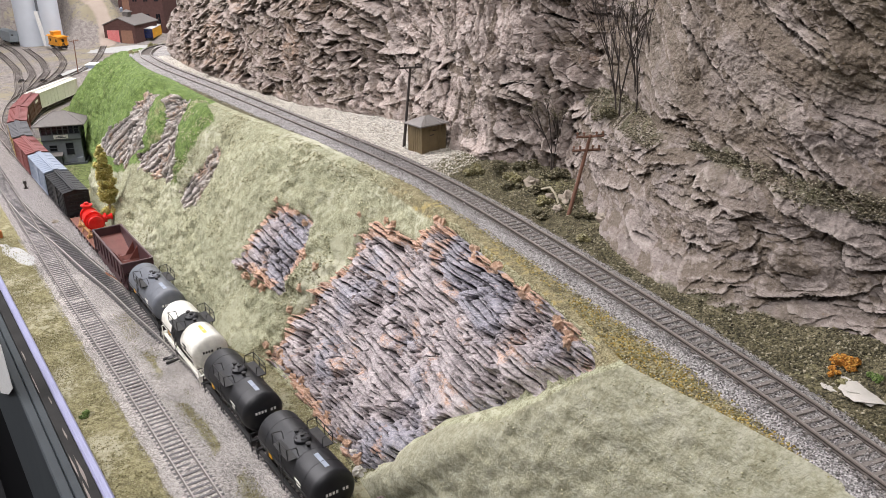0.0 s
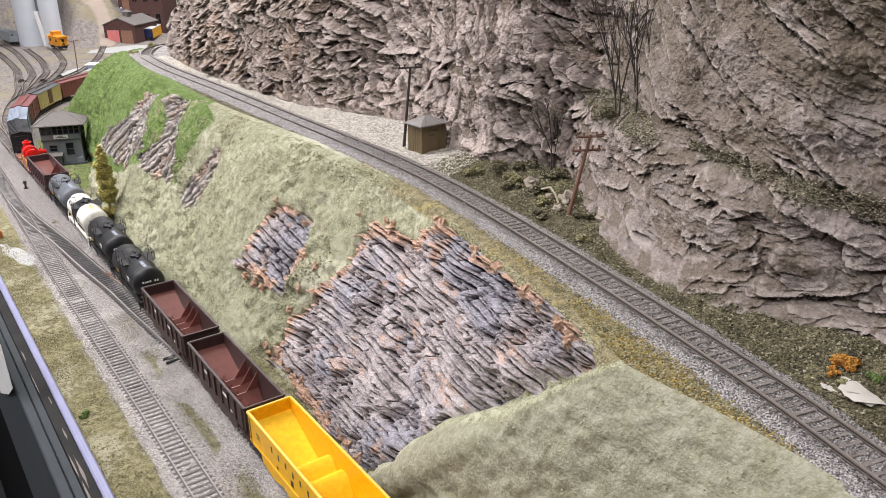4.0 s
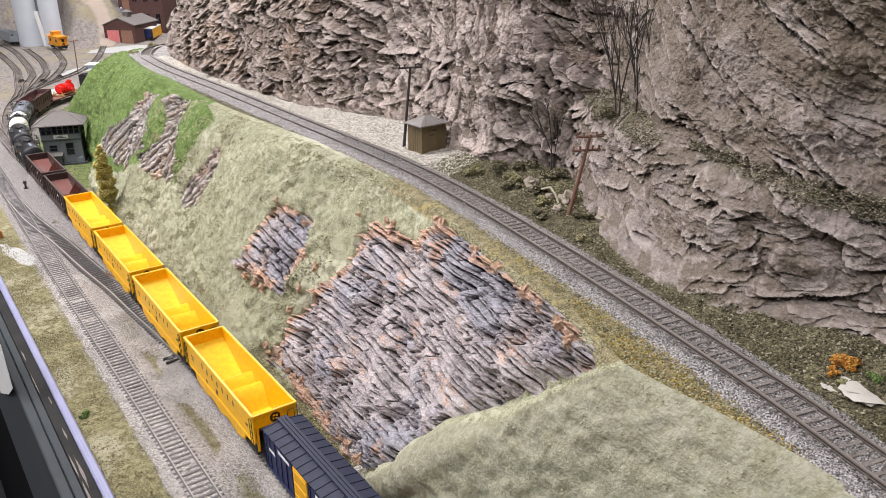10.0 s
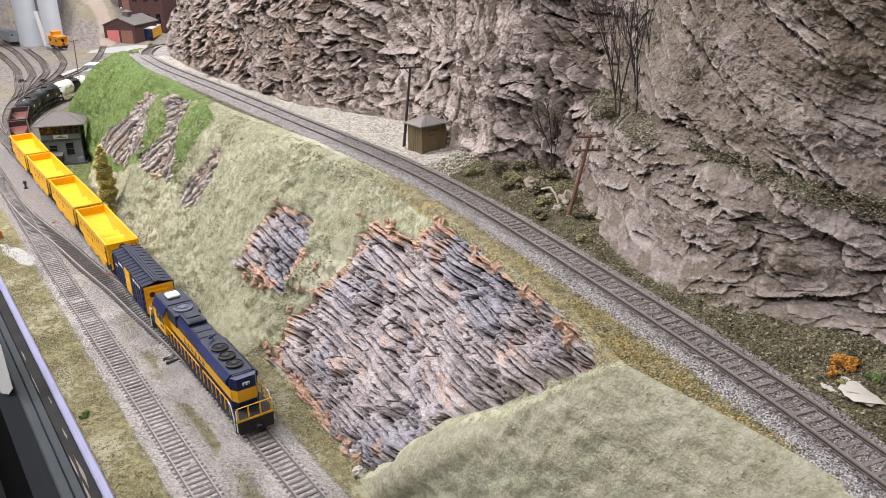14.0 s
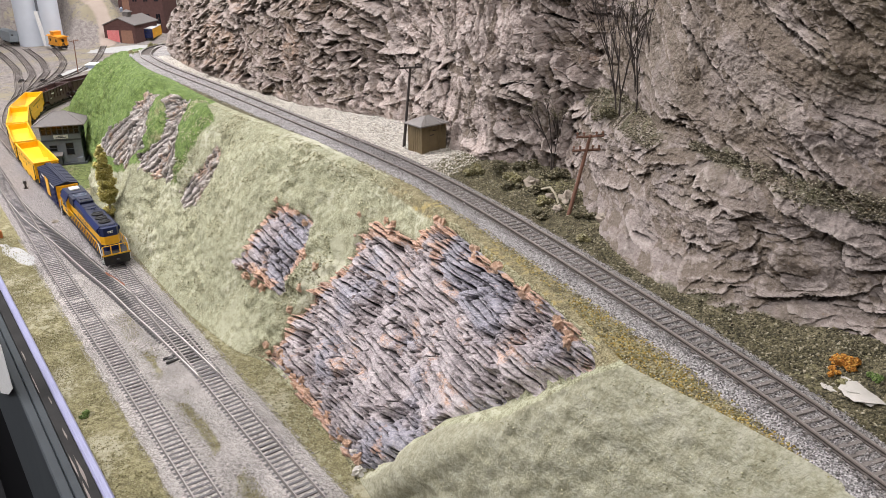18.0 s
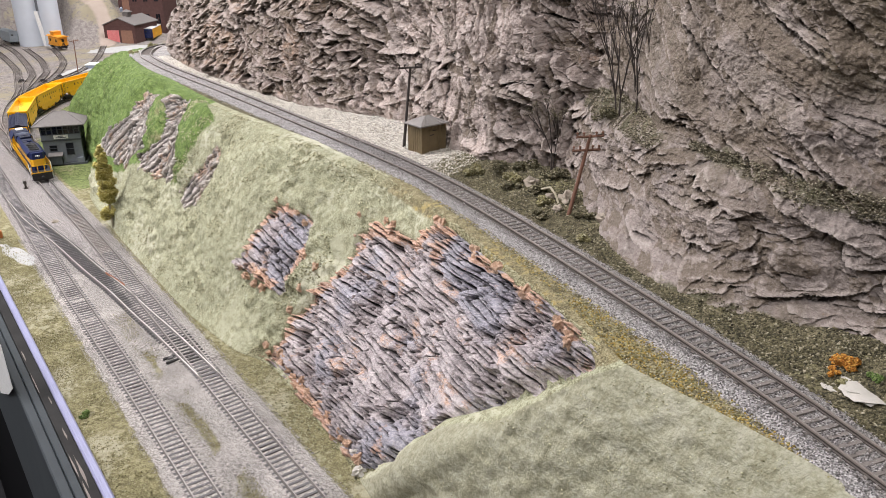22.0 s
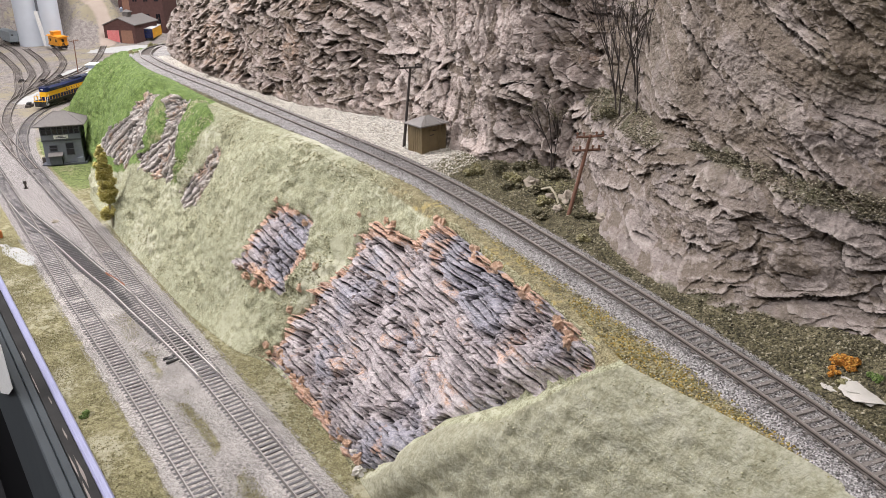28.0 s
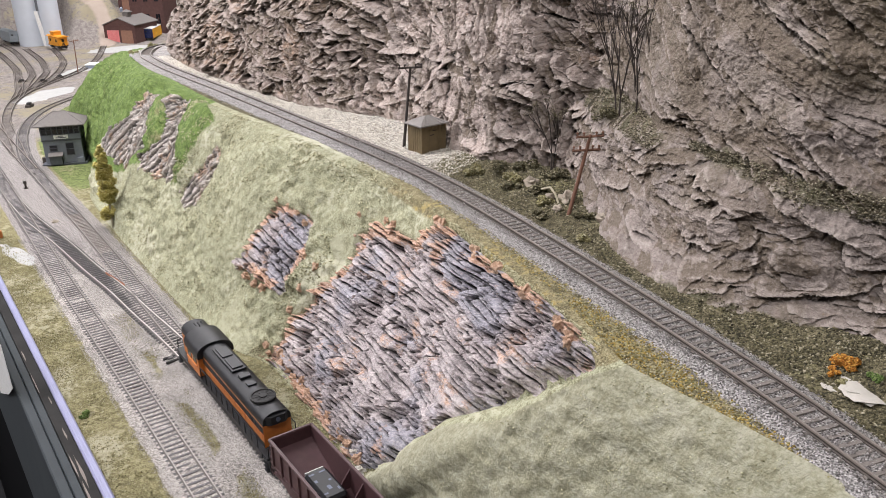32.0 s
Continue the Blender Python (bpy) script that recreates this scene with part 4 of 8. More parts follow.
# ---- room ----
WALL = plain("wall_paint", (0.62, 0.62, 0.60), 0.9, 0, 8)
FLOOR = plain("floor_dark", (0.014, 0.014, 0.016), 0.7, 0, 12, 0.3)
for name, b_, mat, lab in (("floor", (-250, 470, -420, 420, -112, -105), FLOOR, "dark floor of the exhibition room"), ("ceiling", (-250, 470, -420, 420, 180, 188), WALL, "white ceiling"),
                           ("wall_west", (-258, -250, -420, 420, -112, 188), WALL, "plain wall"), ("wall_east", (470, 478, -420, 420, -112, 188), WALL, "plain wall"),
                           ("wall_north", (-258, 478, 420, 428, -112, 188), WALL, "plain wall"), ("wall_south", (-258, 478, -428, -420, -112, 188), WALL, "plain wall")):
    ob = part(name, box(nb(), *b_), mat, None)
    tagged(ob, lab, name.split("_")[0], kind="structure")


# ---- rolling stock: y runs along the car, z = 0 is the rail top ----
YELLOW = paint("yellow_paint", (0.86, 0.46, 0.003), 0.38, dirt=0.015, grime=(0.5, 0.27, 0.02))
# brighter copy of the yellow: glow of light through the plastic, put into colour
YELLOW_IN_GLOW = paint("yellow_inside_glow", (0.95, 0.62, 0.03), 0.3, dirt=0.015, grime=(0.6, 0.35, 0.05))
OXIDE = paint("oxide_paint", (0.125, 0.045, 0.035), 0.55, dirt=0.3)
OXIDE_DARK = paint("dark_oxide_paint", (0.055, 0.030, 0.027), 0.5, dirt=0.3)
OXIDE_IN = paint("oxide_inside", (0.20, 0.072, 0.058), 0.42, dirt=0.2)
MAROON = paint("maroon_paint", (0.075, 0.035, 0.038), 0.5, dirt=0.25)
BLACK = paint("black_paint", (0.009, 0.0092, 0.0115), 0.48, dirt=0.14, grime=(0.06, 0.055, 0.05))
GREY_DARK = paint("grey_paint", (0.13, 0.14, 0.16), 0.45, dirt=0.3)
CREAM_YELLOW = paint("cream_yellow_paint", (0.55, 0.43, 0.20), 0.5, dirt=0.2)
CREAM = paint("cream_paint", (0.80, 0.78, 0.70), 0.4, dirt=0.12, grime=(0.4, 0.35, 0.28))
STEEL_BLUE = paint("steel_blue_paint", (0.25, 0.29, 0.36), 0.5, dirt=0.25)
GREY_ROOF = paint("grey_roof_paint", (0.09, 0.09, 0.095), 0.6, dirt=0.25)
RUST_RED = paint("rust_red_paint", (0.21, 0.065, 0.06), 0.55, dirt=0.3)
NAVY = paint("navy_paint", (0.010, 0.018, 0.078), 0.36, dirt=0.06, gloss=0.25, grime=(0.06, 0.06, 0.07))
NAVY_ROOF = paint("navy_roof", (0.017, 0.021, 0.045), 0.5, dirt=0.15, gloss=0.25, grime=(0.07, 0.07, 0.085))
GOLD = paint("gold_paint", (0.80, 0.42, 0.012), 0.4, dirt=0.1)
SILVER = paint("silver_paint", (0.10, 0.12, 0.17), 0.5, 0.0, dirt=0.25)
WHITE = paint("white_paint", (0.80, 0.80, 0.78), 0.4, dirt=0.1)
ORANGE = paint("orange_paint", (0.50, 0.16, 0.035), 0.45, dirt=0.2)
RED = paint("red_gloss", (0.70, 0.018, 0.014), 0.22, dirt=0.02)
RUNNING = paint("running_gear", (0.014, 0.013, 0.013), 0.65, dirt=0.35, grime=(0.07, 0.055, 0.045))
WHEEL = plain("wheel_steel", (0.10, 0.09, 0.085), 0.45, 0.8, 300)
WOODEN = plain("raw_wood", (0.40, 0.22, 0.09), 0.8, 0, 300, 0.35)
DECK = plain("deck_wood", (0.20, 0.085, 0.06), 0.8, 0, 200, 0.35)
GLASS_DARK = plain("dark_window", (0.012, 0.014, 0.018), 0.12, 0, 50, 0.1)


def truck(parent, y, axles=(-0.95, 0.95), r=0.46, frame_=RUNNING):
    base = part("truck", box(nb(), -0.9, 0.9, -0.25, 0.25, 0.45, 0.8, 0.04), frame_, parent, m=at(0, y, 0))
    end = max(axles)
    for sx in (-1, 1):
        prof = [(-end - 0.35, 0.62), (-end - 0.2, 0.78), (-0.5, 0.86), (0.5, 0.86), (end + 0.2, 0.78), (end + 0.35, 0.62), (end + 0.25, 0.38), (end - 0.25, 0.34), (0.35, 0.18), (-0.35, 0.18), (-end + 0.25, 0.34), (-end - 0.25, 0.38)]
        bm = prism(nb(), prof, sx * 1.12 - 0.09, sx * 1.12 + 0.09, "x")
        for a in axles:
            box(bm, sx * 1.12 - 0.16, sx * 1.12 + 0.16, a - 0.17, a + 0.17, 0.36, 0.66, 0.03)
        part("side_frame", bm, frame_, base)
    for a in axles:
        bm = rod(nb(), (-0.95, a, r), (0.95, a, r), 0.08, 8)
        for sx in (-1, 1):
            lathe(bm, [(0.12, sx * 0.72), (r + 0.05, sx * 0.74), (r, sx * 0.80), (r * 0.96, sx * 0.94), (r * 0.7, sx * 0.94), (r * 0.65, sx * 0.90), (0.12, sx * 0.92)], 18, "x", (0, a, r))
        part("wheelset", bm, WHEEL, base, smooth=True)
    return base


def coupler(parent, y, sgn):
    bm = box(nb(), -0.12, 0.12, min(y, y + sgn * 0.75), max(y, y + sgn * 0.75), 0.72, 0.95, 0.03)
    box(bm, -0.2, 0.2, min(y + sgn * 0.45, y + sgn * 0.75), max(y + sgn * 0.45, y + sgn * 0.75), 0.68, 0.99, 0.04)
    part("coupler", bm, RUNNING, parent)


def ladder(parent, x, y, z0, z1, wide, along, mat, rungs=6):
    """A ladder in the side (along y) or the end (along x)."""
    bm = nb()
    for i in range(rungs):
        z = z0 + (z1 - z0) * i / (rungs - 1)
        a, b_ = ((x, y - wide / 2, z), (x, y + wide / 2, z)) if along == "y" else ((x - wide / 2, y, z), (x + wide / 2, y, z))
        rod(bm, a, b_, 0.028, 4)
    for s in (-1, 1):
        a = (x, y + s * wide / 2, z0) if along == "y" else (x + s * wide / 2, y, z0)
        rod(bm, a, (a[0], a[1], z1), 0.028, 4)
    part("ladder", bm, mat, parent)


def bars(parent, rows, x, sx, mat, label="", name="lettering"):
    """Plain bars in place of lettering on a side at x: (y, z, wide, high)."""
    for y, z, w, h in rows:
        part(name, box(nb(), min(x, x + sx * 0.012), max(x, x + sx * 0.012), y - w / 2, y + w / 2, z - h / 2, z + h / 2), mat, parent, label)


def hopper(label, L=15.04, W=3.47, top=4.38, mat=YELLOW, inner=None, ribs=0, bays=3, marks=None, low=1.15, group=""):
    root = thing("hopper_car", label, "railway car", group=group)
    inner = inner or (YELLOW_IN_GLOW if mat is YELLOW else mat)
    h, w, t = L / 2, W / 2, 0.13
    for sx in (-1, 1):
        bm = nb()
        # side with a lower edge that dips at the bays
        pts = [(-h, top), (h, top), (h, low + 0.9), (h - 1.9, low + 0.75)]
        n = bays
        span = (L - 4.2) / n
        for i in range(n):
            y = h - 2.1 - i * span
            pts += [(y, low), (y - span * 0.45, low - 0.32), (y - span * 0.62, low - 0.32), (y - span * 0.95, low)]
        pts += [(-h + 1.9, low + 0.75), (-h, low + 0.9)]
        prism(bm, pts, sx * w, sx * (w - t), "x")
        part("side", bm, mat, root)
        bm = box(nb(), sx * w - 0.11, sx * w + 0.09, -h - 0.04, h + 0.04, top - 0.16, top + 0.06, 0.03)
        part("top_chord", bm, mat, root)
        bm = box(nb(), min(sx * w, sx * (w + 0.07)), max(sx * w, sx * (w + 0.07)), -h, h, low + 0.75, low + 0.95, 0.02)
        part("side_sill", bm, mat, root)
        for i in range(ribs):
            y = -h + 0.5 + (L - 1.0) * i / (ribs - 1)
            part("rib", box(nb(), min(sx * w, sx * (w + 0.13)), max(sx * w, sx * (w + 0.13)), y - 0.07, y + 0.07, low + 0.8, top - 0.16, 0.02), mat, root)
        for sy in (-1, 1):
            ladder(root, sx * (w + 0.1), sy * (h - 0.32), low + 0.2, top - 0.35, 0.42, "y", mat if mat is not YELLOW else BLACK, 6)
        if marks:
            bars(root, marks, sx * w, sx, BLACK if mat is YELLOW else WHITE, "black bars" if mat is YELLOW else "pale bars")
    for sy in (-1, 1):
        bm = box(nb(), -w + t, w - t, min(sy * h, sy * (h - 0.14)), max(sy * h, sy * (h - 0.14)), top - 1.15, top, 0.02)
        box(bm, -w, w, min(sy * (h + 0.1), sy * (h - 0.1)), max(sy * (h + 0.1), sy * (h - 0.1)), top - 0.16, top + 0.06, 0.03)
        part("end_panel", bm, mat, root)
        # slope sheet from the end down to the first bay
        a, b_ = sy * (h - 0.1), sy * (h - 0.12 - L * 0.29)
        part("slope_sheet", prism(nb(), [(a, top - 0.95), (b_, 1.35), (b_, 1.2), (a, top - 1.1)], -w + t, w - t, "x"), inner, root)
        bm = nb()
        for sx in (-1, 0, 1):
            x = sx * (w - 0.3)
            box(bm, x - 0.09, x + 0.09, min(sy * (h - 0.02), sy * (h - 0.2)), max(sy * (h - 0.02), sy * (h - 0.2)), 1.2, top - 1.1, 0.02)
        part("end_post", bm, mat, root)
        ladder(root, -sy * (w - 0.5), sy * (h + 0.08), 1.3, top - 0.4, 0.55, "x", BLACK if mat is YELLOW else mat, 5)
        part("end_sill", box(nb(), -w + 0.1, w - 0.1, min(sy * h, sy * (h - 2.4)), max(sy * h, sy * (h - 2.4)), 0.95, 1.22, 0.03), RUNNING if mat is YELLOW else mat, root)
        coupler(root, sy * h, sy)
        truck(root, sy * (h - 2.0))
    mid = L / 2 - 0.12 - L * 0.29
    part("hopper_floor", box(nb(), -w + t, w - t, -mid, mid, 1.1, 1.3), inner, root)
    for i in range(bays - 1):
        y = -mid + 2 * mid * (i + 1) / bays
        if mat is YELLOW:
            part("saddle", prism(nb(), [(y - mid * 0.46, 1.28), (y - mid * 0.3, 2.1), (y - 0.45, 2.75), (y, 2.95), (y + 0.45, 2.75), (y + mid * 0.3, 2.1), (y + mid * 0.46, 1.28)], -w + t, w - t, "x"), inner, root, smooth=True)
        else:
            part("saddle", prism(nb(), [(y - 0.85, 1.28), (y - 0.06, 2.2), (y + 0.06, 2.2), (y + 0.85, 1.28)], -w + t, w - t, "x"), inner, root)
            part("centre_hood", prism(nb(), [(-0.4, 1.3), (0, 2.0), (0.4, 1.3)], y - 1.5, y + 1.5, "y"), inner, root)
            for sx in (-1, 1):
                part("gusset", prism(nb(), [(sx * (w - t), 3.7), (sx * (w - t), 1.3), (sx * 0.35, 1.3), (sx * 0.25, 2.0)], y - 0.04, y + 0.04, "y"), inner, root)
    for i in range(bays):
        y = -mid + 2 * mid * (i + 0.5) / bays
        part("hopper_chute", prism(nb(), [(y - mid / bays, 1.15), (y + mid / bays, 1.15), (y + 0.4, 0.35), (y - 0.4, 0.35)], -w + 0.35, w - 0.35, "x"), RUNNING if mat is not YELLOW else mat, root)
    if mat is YELLOW:
        part("emblem", lathe(nb(), [(0.42, -h - 0.012), (0.42, -h + 0.02)], 20, "y", (0.0, 0, top - 0.62)), BLACK, root, "round black emblem")
        for a in range(4):
            c = math.pi / 2 * a + 0.6
            part("emblem_mark", box(nb(), 0.17 * math.cos(c) - 0.07, 0.17 * math.cos(c) + 0.07, -h - 0.022, -h - 0.005, top - 0.62 + 0.17 * math.sin(c) - 0.07, top - 0.62 + 0.17 * math.sin(c) + 0.07), YELLOW, root)
    return root


def tank_car(label, mat, L=10.5, r=1.66, zc=2.86, band=None, frame_=RUNNING, end_marks=True):
    root = thing("tank_car", label, "railway car", group="tank cars in the train")
    h = L / 2 - 0.35
    prof = []
    for i in range(9):
        a = math.pi / 2 * i / 8
        prof.append((max(0.02, r * math.sin(a)), -h + 0.75 * (1 - math.cos(a)) if i < 8 else -h + 0.75))
    body = prof + [(r, -1.4), (r + 0.012, -1.4), (r + 0.012, -1.34), (r, -1.34), (r, 1.34), (r + 0.012, 1.34), (r + 0.012, 1.4), (r, 1.4)] + [(a, -y) for a, y in prof[::-1]]
    tank = part("tank", lathe(nb(), body, 40, "y", (0, 0, zc)), mat, root, smooth=True)
    for y in (-3.0, 3.0):
        part("seam", lathe(nb(), [(r - 0.05, y - 0.04), (r + 0.015, y - 0.03), (r + 0.015, y + 0.03), (r - 0.05, y + 0.04)], 40, "y", (0, 0, zc)), mat, tank, smooth=True)
    if band:
        part("dark_band", lathe(nb(), [(r - 0.1, -1.25), (r + 0.03, -1.22), (r + 0.03, 1.22), (r - 0.1, 1.25)], 40, "y", (0, 0, zc)), band, tank, "black spill band", smooth=True)
    top = zc + r
    dome_mat = band or mat
    dome = part("dome", lathe(nb(), [(0.62, top - 0.25), (0.62, top + 0.18), (0.54, top + 0.25), (0.3, top + 0.30), (0.02, top + 0.31)], 24), dome_mat, root, smooth=True)
    bm = nb()
    for i in range(6):
        a = math.pi * i / 3
        rod(bm, (0.46 * math.cos(a), 0.46 * math.sin(a), top + 0.2), (0.46 * math.cos(a), 0.46 * math.sin(a), top + 0.34), 0.05, 6)
    lathe(bm, [(0.14, top + 0.28), (0.14, top + 0.44), (0.02, top + 0.45)], 10, "z")
    box(bm, -0.08, 0.3, -0.05, 0.05, top + 0.36, top + 0.42)
    part("dome_valves", bm, RUNNING, dome)
    for y in (-0.95, 0.95):
        part("valve", lathe(nb(), [(0.14, top - 0.1), (0.14, top + 0.16), (0.2, top + 0.18), (0.2, top + 0.24), (0.02, top + 0.26)], 12, "z", (0, y, 0)), RUNNING, root, smooth=True)
    for sx in (-1, 1):
        # running board at the dome with a guard rail
        bm = box(nb(), min(sx * 0.75, sx * 1.75), max(sx * 0.75, sx * 1.75), -1.25, 1.25, top - 0.42, top - 0.36)
        part("platform", bm, RUNNING, root)
        bm = nb()
        for y in (-1.2, 0, 1.2):
            rod(bm, (sx * 1.72, y, top - 0.4), (sx * 1.72, y, top + 0.5), 0.035, 5)
        rod(bm, (sx * 1.72, -1.2, top + 0.5), (sx * 1.72, 1.2, top + 0.5), 0.035, 5)
        rod(bm, (sx * 1.72, -1.2, top + 0.1), (sx * 1.72, 1.2, top + 0.1), 0.03, 5)
        for y in (-1.2, 1.2):
            wire(bm, [(sx * 1.72, y, top + 0.5), (sx * 1.0, y, top + 0.42), (sx * 0.9, y, top - 0.3)], 0.03)
        part("guard_rail", bm, RUNNING, root)
        ladder(root, sx * (r + 0.12), 0.0, 1.1, zc + 1.2, 0.5, "y", RUNNING, 7)
        part("handrail", rod(nb(), (sx * (r + 0.06), -h + 0.5, zc + 0.05), (sx * (r + 0.06), h - 0.5, zc + 0.05), 0.03, 5), RUNNING, root)
        part("side_sill", box(nb(), min(sx * 1.2, sx * 1.5), max(sx * 1.2, sx * 1.5), -h - 0.3, h + 0.3, 1.02, 1.2, 0.03), frame_, root)
        bars(root, [(-2.4, zc + 0.35, 0.9, 0.16), (-2.5, zc + 0.08, 0.6, 0.14)], sx * (r - 0.03), sx * 3, CREAM if mat is not CREAM else RUNNING, "pale bars")
        bars(root, [(2.2, zc - 0.3, 0.5, 0.5)], sx * (r - 0.06), sx * 4, GOLD, "yellow placard", "placard")
    # a pale strip of marks along the crown
    bm = box(nb(), -0.16, 0.16, -3.7, -2.0, top - 0.04, top + 0.006)
    part("crown_mark", bm, STEEL_BLUE if mat is not CREAM else GOLD, root, "pale bar")
    part("centre_sill", box(nb(), -0.4, 0.4, -L / 2, L / 2, 0.85, 1.2, 0.03), frame_, root)
    for sy in (-1, 1):
        if end_marks:
            bm = nb()
            for i in range(7):
                x = -0.75 + 0.25 * i
                if i != 4:
                    box(bm, x - 0.08, x + 0.08, min(sy * (h - 0.01), sy * (h + 0.012)), max(sy * (h - 0.01), sy * (h + 0.012)), zc + 0.28 - 0.1 * 0, zc + 0.50)
            part("end_lettering", bm, WHITE if mat is not CREAM else RUNNING, root, "pale bars")
        part("saddle", prism(nb(), [(-1.2, 1.1), (1.2, 1.1), (1.35, 1.9), (0.8, 1.55), (0, 1.4), (-0.8, 1.55), (-1.35, 1.9)], sy * (h - 1.6) - 0.2, sy * (h - 1.6) + 0.2, "y"), frame_, root)
        part("end_beam", box(nb(), -1.6, 1.6, min(sy * (L / 2), sy * (L / 2 - 0.3)), max(sy * (L / 2), sy * (L / 2 - 0.3)), 0.95, 1.3, 0.03), frame_, root)
        bm = nb()
        for sx in (-1, 1):
            wire(bm, [(sx * 1.5, sy * (L / 2 - 0.1), 0.3), (sx * 1.5, sy * (L / 2 - 0.1), 1.9), (sx * 0.9, sy * (L / 2 - 0.1), 1.9), (sx * 0.9, sy * (L / 2 - 0.1), 1.2)], 0.045)
        part("grab_iron", bm, frame_, root)
        bm = rod(nb(), (0.9, sy * (L / 2), 1.2), (0.9, sy * (L / 2), 2.0), 0.05, 6)
        lathe(bm, [(0.32, sy * L / 2 - 0.03), (0.32, sy * L / 2 + 0.03)], 14, "y", (0.9, 0, 2.0))
        part("brake_wheel", bm, RUNNING, root)
        coupler(root, sy * L / 2, sy)
        truck(root, sy * (L / 2 - 1.75), frame_=frame_ if frame_ is not CREAM else CREAM)
    return root


def boxcar(label, L, mat, roof_mat=None, W=3.15, top=4.62, panels=11, door=None, marks=(), ends=None, walk_=True, mark_mat=None, low=1.1):
    root = thing("boxcar", label, "railway car")
    roof_mat = roof_mat or mat
    h, w = L / 2, W / 2
    part("body", box(nb(), -w, w, -h, h, low, top - 0.3, 0.02), mat, root)
    for sx in (-1, 1):
        for i in range(panels + 1):
            y = -h + L * i / panels
            if door and abs(y) < 1.15:
                continue
            part("side_post", box(nb(), min(sx * w, sx * (w + 0.05)), max(sx * w, sx * (w + 0.05)), y - 0.05, y + 0.05, low + 0.1, top - 0.35), mat, root)
        part("side_sill", box(nb(), min(sx * (w - 0.1), sx * (w + 0.07)), max(sx * (w - 0.1), sx * (w + 0.07)), -h, h, low - 0.12, low + 0.12, 0.02), mat, root)
        d = part("door", box(nb(), min(sx * w, sx * (w + 0.09)), max(sx * w, sx * (w + 0.09)), -1.05, 1.05, low + 0.15, top - 0.45, 0.02), door or mat, root)
        bm = nb()
        for j in range(3):
            z = low + 0.7 + j * 0.95
            box(bm, min(sx * (w + 0.08), sx * (w + 0.13)), max(sx * (w + 0.08), sx * (w + 0.13)), -0.95, 0.95, z - 0.05, z + 0.05)
        part("door_rib", bm, door or mat, d)
        part("door_track", box(nb(), min(sx * w, sx * (w + 0.14)), max(sx * w, sx * (w + 0.14)), -2.3, 1.2, low + 0.02, low + 0.12), mat, root)
        for sy in (-1, 1):
            ladder(root, sx * (w + 0.09), sy * (h - 0.35), low + 0.2, top - 0.4, 0.45, "y", mat, 7)
        if marks:
            bars(root, list(marks), sx * (w + 0.052), sx, mark_mat or WHITE, "pale bars")
    roof = part("roof", prism(nb(), [(-w - 0.08, top - 0.34), (-w - 0.08, top - 0.26), (0, top), (w + 0.08, top - 0.26), (w + 0.08, top - 0.34)], -h - 0.05, h + 0.05), roof_mat, root)
    for i in range(panels + 1):
        y = -h + L * i / panels
        part("roof_seam", prism(nb(), [(-w - 0.09, top - 0.28), (-w - 0.09, top - 0.22), (0, top + 0.05), (w + 0.09, top - 0.22), (w + 0.09, top - 0.28)], y - 0.05, y + 0.05), roof_mat, roof)
    if walk_:
        bm = nb()
        for x in (-0.27, 0, 0.27):
            box(bm, x - 0.11, x + 0.11, -h - 0.15, h + 0.15, top + 0.10, top + 0.15)
        for i in range(8):
            y = -h + 0.3 + (L - 0.6) * i / 7
            box(bm, -0.38, 0.38, y - 0.05, y + 0.05, top - 0.02, top + 0.10)
        part("roof_walk", bm, roof_mat, root)
    for sy in (-1, 1):
        e = part("end_panel", box(nb(), -w + 0.02, w - 0.02, min(sy * h, sy * (h + 0.04)), max(sy * h, sy * (h + 0.04)), low, top - 0.3), ends or mat, root)
        bm = nb()
        for j in range(6):
            z = low + 0.4 + j * 0.48
            lathe(bm, [(0.02, -w + 0.25), (0.10, -w + 0.5), (0.10, w - 0.5), (0.02, w - 0.25)], 8, "x", (0, sy * (h + 0.03), z))
        part("end_rib", bm, ends or mat, e, smooth=True)
        ladder(root, -sy * (w - 0.45), sy * (h + 0.14), low + 0.2, top - 0.4, 0.45, "x", ends or mat, 7)
        bm = rod(nb(), (sy * 0.75, sy * (h + 0.1), top - 1.2), (sy * 0.75, sy * (h + 0.26), top - 1.2), 0.04, 6)
        lathe(bm, [(0.30, sy * (h + 0.23)), (0.30, sy * (h + 0.27))], 14, "y", (sy * 0.75, 0, top - 1.2))
        part("brake_wheel", bm, RUNNING, root)
        coupler(root, sy * h, sy)
        truck(root, sy * (h - 1.8))
    part("underframe", box(nb(), -0.5, 0.5, -h, h, 0.8, low + 0.02), RUNNING, root)
    return root


